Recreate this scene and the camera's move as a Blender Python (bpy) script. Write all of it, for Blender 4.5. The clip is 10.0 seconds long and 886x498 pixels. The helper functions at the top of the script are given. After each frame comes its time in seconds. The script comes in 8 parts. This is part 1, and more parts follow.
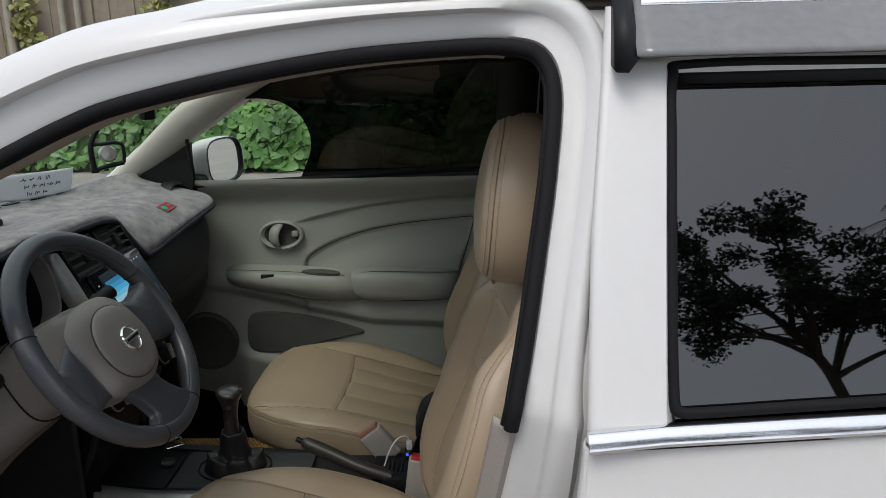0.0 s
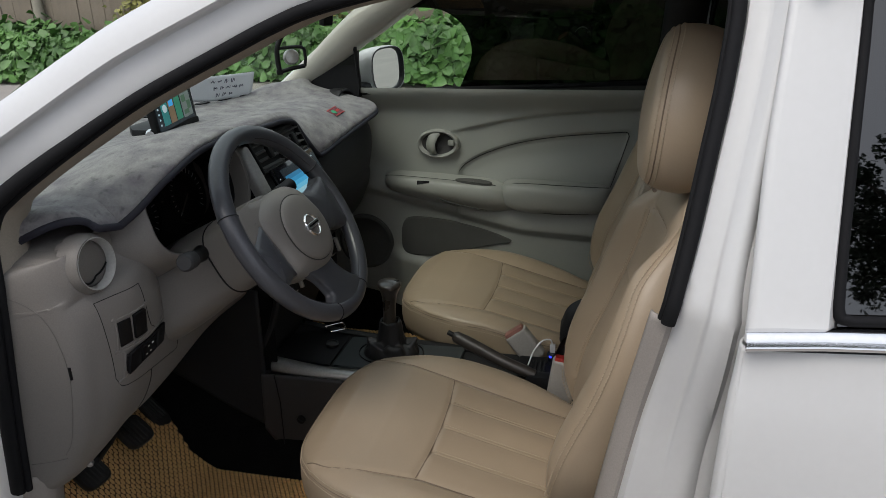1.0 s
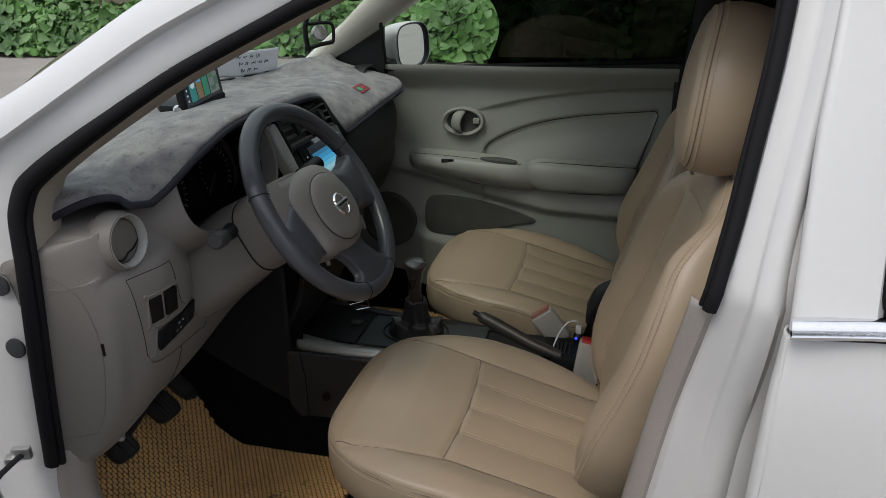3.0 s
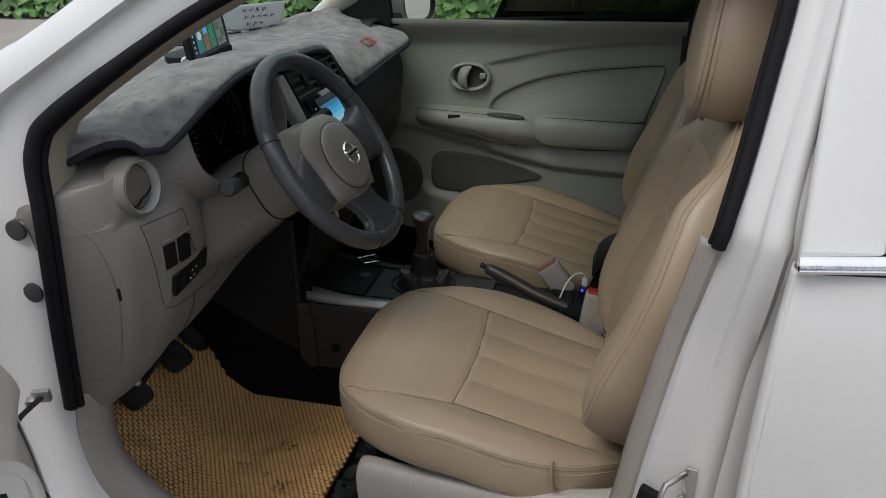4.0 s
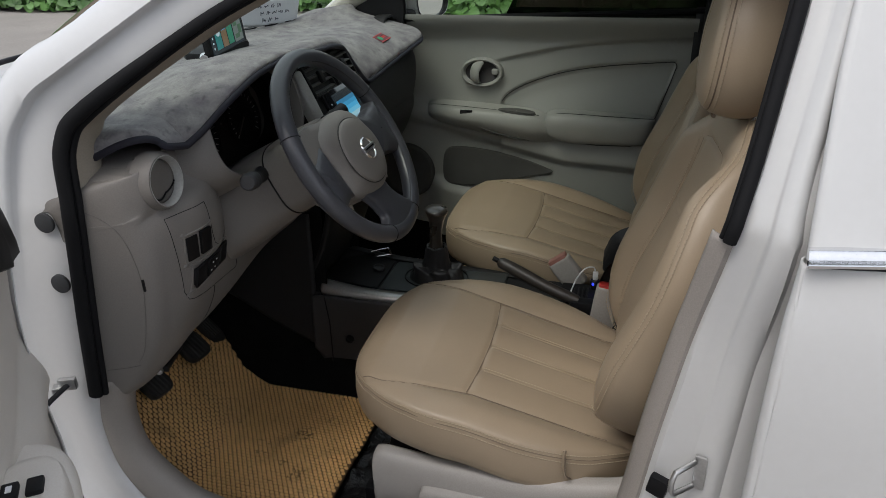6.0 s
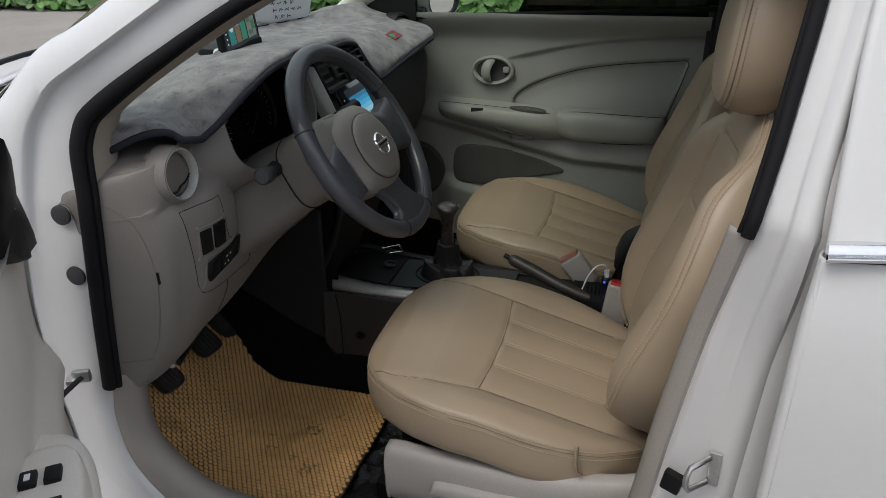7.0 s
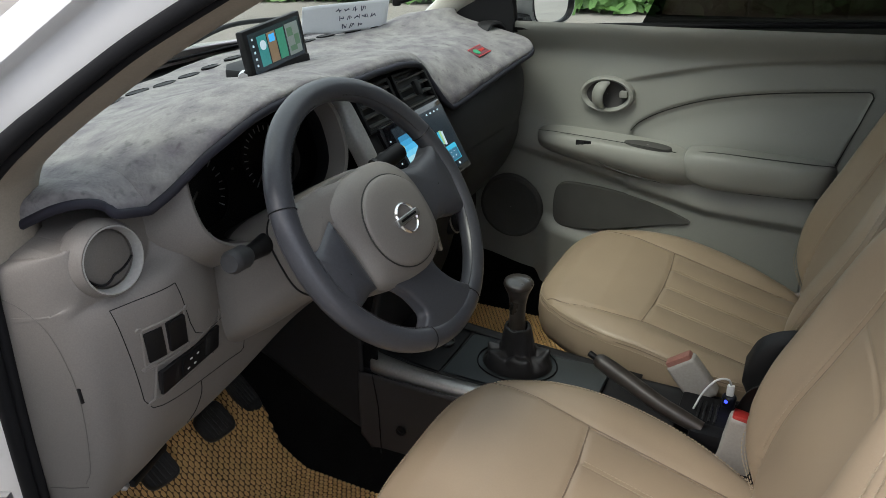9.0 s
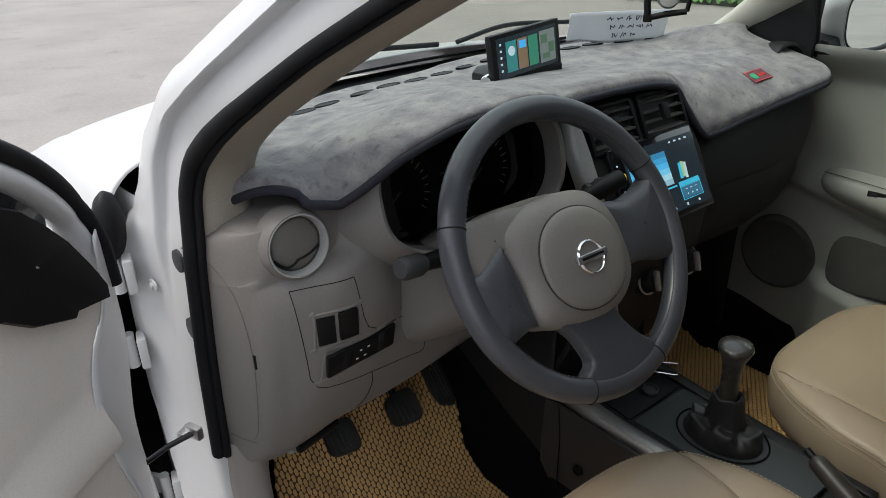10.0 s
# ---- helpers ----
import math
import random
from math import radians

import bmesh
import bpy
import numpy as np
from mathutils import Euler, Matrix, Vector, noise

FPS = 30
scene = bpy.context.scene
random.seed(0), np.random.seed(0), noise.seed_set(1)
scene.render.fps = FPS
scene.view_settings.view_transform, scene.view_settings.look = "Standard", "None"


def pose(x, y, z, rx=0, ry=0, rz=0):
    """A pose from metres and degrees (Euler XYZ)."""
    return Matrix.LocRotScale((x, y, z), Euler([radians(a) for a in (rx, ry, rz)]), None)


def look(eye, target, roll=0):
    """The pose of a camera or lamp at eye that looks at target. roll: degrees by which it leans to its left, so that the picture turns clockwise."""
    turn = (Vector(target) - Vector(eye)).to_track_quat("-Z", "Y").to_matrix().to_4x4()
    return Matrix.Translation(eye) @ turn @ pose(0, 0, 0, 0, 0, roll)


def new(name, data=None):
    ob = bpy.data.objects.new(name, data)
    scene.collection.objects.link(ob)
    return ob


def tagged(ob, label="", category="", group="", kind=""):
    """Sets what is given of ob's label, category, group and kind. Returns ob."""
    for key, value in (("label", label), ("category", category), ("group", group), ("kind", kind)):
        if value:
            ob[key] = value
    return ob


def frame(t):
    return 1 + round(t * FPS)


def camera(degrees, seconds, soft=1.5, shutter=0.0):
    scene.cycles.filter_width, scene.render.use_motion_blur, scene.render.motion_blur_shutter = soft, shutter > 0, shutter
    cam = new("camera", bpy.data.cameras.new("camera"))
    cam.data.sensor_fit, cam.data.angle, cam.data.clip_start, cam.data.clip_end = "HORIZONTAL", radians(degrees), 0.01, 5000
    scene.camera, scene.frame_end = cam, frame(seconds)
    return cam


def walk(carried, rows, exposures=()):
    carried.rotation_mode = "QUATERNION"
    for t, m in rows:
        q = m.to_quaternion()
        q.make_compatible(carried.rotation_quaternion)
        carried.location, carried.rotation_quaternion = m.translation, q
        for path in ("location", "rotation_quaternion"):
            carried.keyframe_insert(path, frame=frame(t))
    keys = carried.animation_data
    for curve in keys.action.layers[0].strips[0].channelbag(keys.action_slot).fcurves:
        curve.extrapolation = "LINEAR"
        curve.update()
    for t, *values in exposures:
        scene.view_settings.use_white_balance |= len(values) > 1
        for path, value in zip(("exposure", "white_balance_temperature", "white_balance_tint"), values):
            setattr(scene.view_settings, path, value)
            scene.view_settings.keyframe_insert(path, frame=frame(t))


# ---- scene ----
cam = camera(62.6, 10.0, soft=0.75)
PATH = [
    (0, (0.321, -0.593, 1.324), (0.253, 1.339, 0.812), -1.5),
    (0.5, (0.321, -0.662, 1.307), (-0.035, 1.208, 0.696), -1.6),
    (1, (0.291, -0.663, 1.312), (-0.145, 1.157, 0.605), -1.6),
    (1.5, (0.272, -0.657, 1.324), (-0.2, 1.135, 0.571), -1.7),
    (2, (0.254, -0.624, 1.327), (-0.221, 1.174, 0.59), -1.4),
    (3.5, (0.267, -0.678, 1.302), (-0.206, 1.091, 0.498), -1.5),
    (4, (0.257, -0.685, 1.292), (-0.215, 1.062, 0.442), -1.5),
    (4.5, (0.263, -0.686, 1.298), (-0.209, 1.056, 0.438), -1.5),
    (5, (0.249, -0.7, 1.305), (-0.229, 1.039, 0.44), -1.5),
    (6.5, (0.251, -0.716, 1.3), (-0.246, 1.018, 0.436), -1.5),
    (7, (0.239, -0.721, 1.295), (-0.267, 1.011, 0.433), -1.4),
    (7.5, (0.241, -0.718, 1.297), (-0.274, 1.012, 0.435), -1.5),
    (8, (0.26, -0.678, 1.292), (-0.273, 1.046, 0.43), -1.5),
    (8.5, (0.225, -0.477, 1.279), (-0.437, 1.201, 0.416), -1.8),
    (9, (0.232, -0.261, 1.277), (-0.616, 1.327, 0.406), -2.5),
    (9.5, (0.27, -0.088, 1.294), (-0.913, 1.274, 0.43), -2.4),
    (10, (0.297, -0.119, 1.288), (-1.142, 0.977, 0.434), -2.2),
]
EXPOSURES = [(0.0, 0.60), (1.0, 0.57), (2.0, 0.54), (8.1, 0.58), (8.5, 0.88), (9.0, 1.17), (9.5, 1.30), (10.0, 0.98)]
walk(cam, [(t, look(eye, target, roll)) for t, eye, target, roll in PATH], EXPOSURES)
SKY, SUN = 0.115, 0.9
DOOR_OPEN, WHEEL_TILT, WHEEL_TURN = 53.0, 31.6, 0.0
TREES = [((7.4, -12.0), 10.2, 3.0, 31, -1.0), ((-9.0, -16.0), 8.0, 3.2, 44, 0.8)]
PALM = (10.7, -11.9, 9.3)

# ---- world and light ----
world = bpy.data.worlds.new("overcast_sky")
scene.world = world
world.use_nodes = True
wn, wl = world.node_tree.nodes, world.node_tree.links
wn.clear()
sky = wn.new("ShaderNodeTexSky")
sky.sky_type, sky.sun_disc = "NISHITA", False
sky.sun_elevation, sky.sun_rotation = radians(58), radians(200)
sky.air_density, sky.dust_density, sky.ozone_density = 1.0, 6.0, 1.0
cloud = wn.new("ShaderNodeMixRGB")
cloud.inputs["Fac"].default_value = 0.72
cloud.inputs["Color2"].default_value = (6.9, 7.4, 8.25, 1)
back = wn.new("ShaderNodeBackground")
back.inputs["Strength"].default_value = SKY
wout = wn.new("ShaderNodeOutputWorld")
wl.new(sky.outputs[0], cloud.inputs["Color1"])
wl.new(cloud.outputs[0], back.inputs["Color"])
wl.new(back.outputs[0], wout.inputs["Surface"])
sun = new("sun", bpy.data.lights.new("sun", "SUN"))
sun.data.energy, sun.data.angle, sun.data.color = SUN, radians(25), (1.0, 0.97, 0.93)
sun.matrix_world = look((-2.0, -5.0, 9.0), (0, 0, 0))


# ---- materials ----
def mat(name, base, rough=0.5, metal=0.0, vary=0.12, over=0.18, scale=6.0, fine=220.0, bump=0.15, coat=0.0, sheen=0.0, spec=0.5, tint=None, stain=0.0, depth=0.001, emit=0.0):
    """A surface with broad and fine variation of its colour, roughness and relief."""
    m = bpy.data.materials.new(name)
    m.use_nodes = True
    nt = m.node_tree
    n, l = nt.nodes, nt.links
    b = n["Principled BSDF"]
    b.inputs["Metallic"].default_value = metal
    b.inputs["Specular IOR Level"].default_value = spec
    b.inputs["Coat Weight"].default_value = coat
    b.inputs["Coat Roughness"].default_value = 0.05
    b.inputs["Sheen Weight"].default_value = sheen
    tc = n.new("ShaderNodeTexCoord")
    broad = n.new("ShaderNodeTexNoise")
    broad.inputs["Scale"].default_value, broad.inputs["Detail"].default_value = scale, 4
    grain = n.new("ShaderNodeTexNoise")
    grain.inputs["Scale"].default_value, grain.inputs["Detail"].default_value = fine, 3
    l.new(tc.outputs["Object"], broad.inputs["Vector"])
    l.new(tc.outputs["Object"], grain.inputs["Vector"])
    ramp = n.new("ShaderNodeValToRGB")
    ramp.color_ramp.elements[0].position, ramp.color_ramp.elements[1].position = 0.3, 0.7
    lo = tuple(c * (1 - vary) for c in base)
    hi = tuple(min(1, c * (1 + vary)) for c in (tint or base))
    ramp.color_ramp.elements[0].color, ramp.color_ramp.elements[1].color = (*lo, 1), (*hi, 1)
    l.new(broad.outputs["Fac"], ramp.inputs["Fac"])
    mixc = n.new("ShaderNodeMixRGB")
    mixc.blend_type = "OVERLAY"
    mixc.inputs["Fac"].default_value = over
    l.new(ramp.outputs["Color"], mixc.inputs["Color1"])
    l.new(grain.outputs["Fac"], mixc.inputs["Color2"])
    col = mixc.outputs["Color"]
    if stain:
        st = n.new("ShaderNodeTexNoise")
        st.inputs["Scale"].default_value, st.inputs["Detail"].default_value = scale * 2.3, 6
        l.new(tc.outputs["Object"], st.inputs["Vector"])
        sr = n.new("ShaderNodeValToRGB")
        sr.color_ramp.elements[0].position, sr.color_ramp.elements[1].position = 0.58, 0.72
        sr.color_ramp.elements[0].color, sr.color_ramp.elements[1].color = (0, 0, 0, 1), (stain, stain, stain, 1)
        l.new(st.outputs["Fac"], sr.inputs["Fac"])
        mx = n.new("ShaderNodeMixRGB")
        mx.inputs["Color2"].default_value = (*(c * 0.35 for c in base), 1)
        l.new(sr.outputs["Color"], mx.inputs["Fac"])
        l.new(col, mx.inputs["Color1"])
        col = mx.outputs["Color"]
    l.new(col, b.inputs["Base Color"])
    rr = n.new("ShaderNodeMapRange")
    rr.inputs["To Min"].default_value, rr.inputs["To Max"].default_value = max(0.02, rough * 0.85), min(1, rough * 1.15)
    l.new(broad.outputs["Fac"], rr.inputs["Value"])
    l.new(rr.outputs["Result"], b.inputs["Roughness"])
    if bump:
        bp = n.new("ShaderNodeBump")
        bp.inputs["Strength"].default_value, bp.inputs["Distance"].default_value = bump, depth
        l.new(grain.outputs["Fac"], bp.inputs["Height"])
        l.new(bp.outputs["Normal"], b.inputs["Normal"])
    if emit:
        b.inputs["Emission Color"].default_value = (*base, 1)
        b.inputs["Emission Strength"].default_value = emit
    return m


def pebbled(m, scale, strength, depth=0.0006):
    """Adds the cell-like relief of leather or moulded grain."""
    n, l = m.node_tree.nodes, m.node_tree.links
    tc = n.new("ShaderNodeTexCoord")
    v = n.new("ShaderNodeTexVoronoi")
    v.feature = "SMOOTH_F1"
    v.inputs["Scale"].default_value = scale
    l.new(tc.outputs["Object"], v.inputs["Vector"])
    bp = n.new("ShaderNodeBump")
    bp.inputs["Strength"].default_value, bp.inputs["Distance"].default_value = strength, depth
    l.new(v.outputs["Distance"], bp.inputs["Height"])
    b = n["Principled BSDF"]
    for k in list(b.inputs["Normal"].links):
        l.new(k.from_node.outputs[0], bp.inputs["Normal"])
    l.new(bp.outputs["Normal"], b.inputs["Normal"])
    return m


def sheet_glass(name, tint, gloss=1.0, ior=1.52):
    """A thin pane: what passes is tinted, and the gloss follows Fresnel."""
    m = bpy.data.materials.new(name)
    m.use_nodes = True
    n, l = m.node_tree.nodes, m.node_tree.links
    n.clear()
    out, mix = n.new("ShaderNodeOutputMaterial"), n.new("ShaderNodeMixShader")
    tr, gl, fr = n.new("ShaderNodeBsdfTransparent"), n.new("ShaderNodeBsdfGlossy"), n.new("ShaderNodeFresnel")
    tr.inputs["Color"].default_value = (*tint, 1)
    gl.inputs["Roughness"].default_value = 0.015
    gl.inputs["Color"].default_value = (gloss, gloss, gloss, 1)
    fr.inputs["IOR"].default_value = ior
    l.new(fr.outputs[0], mix.inputs[0])
    l.new(tr.outputs[0], mix.inputs[1])
    l.new(gl.outputs[0], mix.inputs[2])
    l.new(mix.outputs[0], out.inputs["Surface"])
    return m


LEATHER = pebbled(mat("tan_leather", (0.325, 0.252, 0.175), 0.40, vary=0.07, over=0.05, scale=5, fine=400, bump=0.05, spec=0.45), 700, 0.11)
THREAD = mat("tan_thread", (0.41, 0.335, 0.235), 0.7, vary=0.1, fine=900)
SEAM = mat("seam_fold", (0.185, 0.140, 0.098), 0.8, vary=0.1)
PLASTIC = pebbled(mat("taupe_grained_plastic", (0.180, 0.166, 0.153), 0.48, vary=0.05, scale=4, fine=500, bump=0.06, spec=0.4), 900, 0.2, 0.0004)
PLASTIC_LIGHT = pebbled(mat("light_taupe_plastic", (0.345, 0.322, 0.297), 0.5, vary=0.05, scale=4, fine=500, bump=0.06, spec=0.4), 900, 0.2, 0.0004)
# one lining plastic in two tones; this one darkened for the cabin's shade
LINING_SHADED = pebbled(mat("door_lining_shaded_tone", (0.272, 0.277, 0.254), 0.5, vary=0.05, scale=4, fine=500, bump=0.06, spec=0.4), 900, 0.2, 0.0004)
GROOVE = mat("lining_groove", (0.035, 0.036, 0.033), 0.8, vary=0.1)
# same lining, lightened for the daylight on the open driver's door
LINING_LIT = pebbled(mat("door_lining_daylit_tone", (0.63, 0.585, 0.53), 0.5, vary=0.04, scale=4, fine=500, bump=0.06, spec=0.4), 900, 0.2, 0.0004)
CHARCOAL = pebbled(mat("charcoal_plastic", (0.017, 0.017, 0.018), 0.55, vary=0.12, scale=5, fine=500, bump=0.08, spec=0.28), 900, 0.25, 0.0004)
BLACK = mat("black_plastic", (0.006, 0.006, 0.007), 0.5, vary=0.15, scale=8, fine=400, bump=0.05, spec=0.22)
RUBBER = mat("black_rubber_seal", (0.006, 0.006, 0.007), 0.75, vary=0.2, scale=9, fine=260, bump=0.12, spec=0.2)
GREYRUB = mat("grey_rubber_plug", (0.035, 0.036, 0.038), 0.65, vary=0.15, scale=9)
PAINT = mat("white_car_paint", (0.548, 0.546, 0.542), 0.36, vary=0.012, scale=1.5, fine=90, bump=0.0, coat=0.3, over=0.03)
CHROME = mat("chrome", (0.78, 0.78, 0.79), 0.12, metal=1.0, vary=0.04, scale=12, bump=0.0)
SATIN = mat("satin_silver", (0.48, 0.47, 0.45), 0.33, metal=0.85, vary=0.05, scale=12, bump=0.02)
STEEL = mat("zinc_steel", (0.50, 0.50, 0.50), 0.35, metal=0.9, vary=0.12, scale=30, bump=0.05)
PLUSH = mat("grey_plush", (0.166, 0.152, 0.170), 0.95, vary=0.16, scale=26, fine=210, bump=0.5, sheen=0.12, spec=0.1, tint=(0.228, 0.224, 0.216), depth=0.003, stain=0.5)
SILLTRIM = pebbled(mat("warm_grey_sill_plastic", (0.285, 0.258, 0.235), 0.5, vary=0.06, scale=4, fine=500, bump=0.06, spec=0.4), 900, 0.2, 0.0004)
BLADE = mat("pale_satin_plastic", (0.40, 0.40, 0.385), 0.38, metal=0.25, vary=0.05, scale=12, bump=0.02)
KICK = pebbled(mat("dark_taupe_kick_plastic", (0.036, 0.034, 0.034), 0.5, vary=0.08, scale=5, fine=500, bump=0.06), 900, 0.2, 0.0004)
PILLARTRIM = mat("brown_beige_trim", (0.27, 0.235, 0.19), 0.7, vary=0.05, scale=5, fine=400, bump=0.08)
PIPING = mat("navy_edge_binding", (0.009, 0.009, 0.018), 0.7, vary=0.2, scale=30, fine=500, bump=0.2)
WHEELSKIN = pebbled(mat("dark_grey_wheel_leather", (0.050, 0.052, 0.060), 0.31, vary=0.1, scale=7, fine=300, bump=0.06, spec=0.45), 800, 0.2, 0.0004)
CARPET = mat("black_carpet", (0.005, 0.005, 0.005), 0.95, vary=0.4, scale=14, fine=300, bump=0.6, depth=0.003, spec=0.1)
FOIL = mat("black_floor_sheet", (0.012, 0.012, 0.013), 0.28, vary=0.3, scale=16, fine=60, bump=0.6, depth=0.01)
STRAW = mat("golden_woven_mat", (0.70, 0.43, 0.175), 0.40, vary=0.24, scale=5, fine=300, bump=0.3, stain=0.5)
STRAWGAP = mat("mat_backing", (0.115, 0.062, 0.026), 0.8, vary=0.3, scale=9, fine=200, bump=0.3)
HEADLINE = mat("beige_headliner", (0.42, 0.38, 0.32), 0.95, vary=0.05, scale=6, fine=400, bump=0.3)
TRIMGREEN = mat("pale_grey_pillar_trim", (0.40, 0.385, 0.34), 0.6, vary=0.05, scale=5, fine=400, bump=0.08)
CLEAR = sheet_glass("clear_glass", (0.86, 0.92, 0.85), 0.9, 1.5)
TINT = sheet_glass("dark_film_glass", (0.012, 0.013, 0.014), ior=1.8)
FILM = sheet_glass("dark_film", (0.012, 0.014, 0.013), ior=1.45)
SMOKE = mat("smoked_visor_plastic", (0.14, 0.142, 0.145), 0.25, vary=0.08, scale=3, fine=80, bump=0.02, coat=0.3)
PAPER = mat("white_paper", (0.74, 0.76, 0.80), 0.8, vary=0.03, scale=10, fine=300, bump=0.05)
INK = mat("blue_black_ink", (0.04, 0.045, 0.09), 0.8, vary=0.1)
WHITEPL = mat("white_plastic", (0.72, 0.72, 0.72), 0.35, vary=0.04, scale=20, bump=0.02)
DULLRED = mat("faded_pink_plastic", (0.33, 0.15, 0.12), 0.5, vary=0.1, scale=20, bump=0.02)
RED = mat("red_plastic", (0.42, 0.035, 0.03), 0.4, vary=0.1, scale=20, bump=0.02)
GREEN = mat("green_thread", (0.03, 0.30, 0.14), 0.7, vary=0.1, scale=60)
YELLOW = mat("yellow_plastic", (0.75, 0.50, 0.02), 0.4, vary=0.05)
REDLINE = mat("red_thread", (0.45, 0.05, 0.05), 0.7, vary=0.1, scale=60)
FABRICD = mat("pocket_cloth_and_grip_shade", (0.068, 0.068, 0.063), 0.85, vary=0.15, scale=10, fine=600, bump=0.4)
CONCRETE = mat("pale_concrete_ground", (0.262, 0.242, 0.220), 0.9, vary=0.12, scale=0.9, fine=40, bump=0.35, depth=0.006, stain=0.25)
WOOD = mat("weathered_fence_boards", (0.192, 0.162, 0.124), 0.85, vary=0.28, scale=2.2, fine=60, bump=0.4, depth=0.004)
BARK = mat("tree_bark", (0.060, 0.048, 0.036), 0.9, vary=0.3, scale=6, fine=40, bump=0.7, depth=0.02)
LEAF = mat("green_leaf", (0.046, 0.120, 0.024), 0.5, vary=0.35, scale=1.7, fine=30, bump=0.1, tint=(0.080, 0.178, 0.040))
LEAFLIME = mat("yellowing_leaf", (0.125, 0.150, 0.030), 0.55, vary=0.4, scale=5, fine=30, bump=0.1, tint=(0.215, 0.205, 0.055))
POLE = mat("pale_bare_pole", (0.27, 0.25, 0.20), 0.85, vary=0.2, scale=5, fine=60, bump=0.4, depth=0.004)
LEAFDARK = mat("dark_tree_leaf", (0.020, 0.040, 0.014), 0.55, vary=0.3, scale=2, fine=30, bump=0.1)
MIRROR = mat("mirror_silver", (0.80, 0.82, 0.82), 0.02, metal=1.0, vary=0.0, bump=0.0)
SCREENOFF = mat("black_screen_glass", (0.006, 0.006, 0.008), 0.08, vary=0.0, bump=0.0, coat=0.5)


def glow(name, colour, strength):
    return mat(name, colour, 0.2, vary=0.0, bump=0.0, emit=strength)


SCR_BLUE = glow("screen_blue", (0.05, 0.30, 0.62), 0.42)
SCR_NAVY = glow("screen_navy", (0.012, 0.018, 0.024), 0.4)
SCR_WHITE = glow("screen_white", (0.40, 0.50, 0.55), 0.35)
SCR_CYAN = glow("screen_cyan", (0.04, 0.34, 0.50), 0.42)
SCR_TEAL = glow("screen_teal", (0.035, 0.20, 0.20), 0.26)
SCR_GREEN = glow("screen_green", (0.04, 0.20, 0.13), 0.26)
SCR_TAN = glow("screen_tan", (0.19, 0.13, 0.08), 0.26)
SCR_LIME = glow("screen_lime", (0.26, 0.42, 0.20), 0.4)
SCR_SLATE = glow("screen_slate", (0.03, 0.10, 0.16), 0.5)
SCR_SKY = [glow("screen_sky", c, 0.42) for c in ((0.03, 0.16, 0.30), (0.04, 0.24, 0.44), (0.06, 0.32, 0.55), (0.12, 0.40, 0.58), (0.26, 0.46, 0.54), (0.20, 0.34, 0.42))]
LED_BLUE = glow("blue_light", (0.03, 0.05, 1.0), 1.6)


# ---- building helpers ----
def spline(pts, n, closed=False):
    """n points along a smooth curve through pts (any dimension)."""
    p = np.asarray(pts, float)
    m = len(p)
    if m == 2 and not closed:
        s = np.linspace(0, 1, n)[:, None]
        return p[0] * (1 - s) + p[1] * s
    q = np.vstack([p[-1:], p, p[:2]]) if closed else np.vstack([2 * p[:1] - p[1:2], p, 2 * p[-1:] - p[-2:-1]])
    segs = m if closed else m - 1
    s = np.linspace(0, segs, n, endpoint=not closed)
    i = np.minimum(s.astype(int), segs - 1)
    f = (s - i)[:, None]
    a, b, c, d = q[i], q[i + 1], q[i + 2], q[i + 3]
    return 0.5 * (2 * b + (c - a) * f + (2 * a - 5 * b + 4 * c - d) * f ** 2 + (3 * b - a - 3 * c + d) * f ** 3)


def smooth01(x, a, b):
    t = np.clip((np.asarray(x, float) - a) / (b - a), 0, 1)
    return t * t * (3 - 2 * t)


def mesh_of(verts, faces):
    me = bpy.data.meshes.new("mesh")
    me.from_pydata([tuple(map(float, v)) for v in verts], [], faces)
    me.update()
    return me


def grid_faces(m, n, cu=False, cv=False, start=0):
    out = []
    for i in range(m if cu else m - 1):
        for j in range(n if cv else n - 1):
            a, b = i * n + j, ((i + 1) % m) * n + j
            c, d = ((i + 1) % m) * n + (j + 1) % n, i * n + (j + 1) % n
            out.append((start + a, start + b, start + c, start + d))
    return out


def grid_mesh(P, cu=False, cv=False, caps=False):
    P = np.asarray(P, float)
    m, n, _ = P.shape
    faces = grid_faces(m, n, cu, cv)
    if caps and cv:
        faces += [tuple(range(n)), tuple((m - 1) * n + j for j in reversed(range(n)))]
    return mesh_of(P.reshape(-1, 3), faces)


def surf(ctrl, mu, mv, cu=False, cv=False):
    """A smooth dense grid through a coarse grid of points."""
    rows = [spline(r, mv, cv) for r in ctrl]
    cols = np.array([spline([r[j] for r in rows], mu, cu) for j in range(mv)])
    return cols.transpose(1, 0, 2)


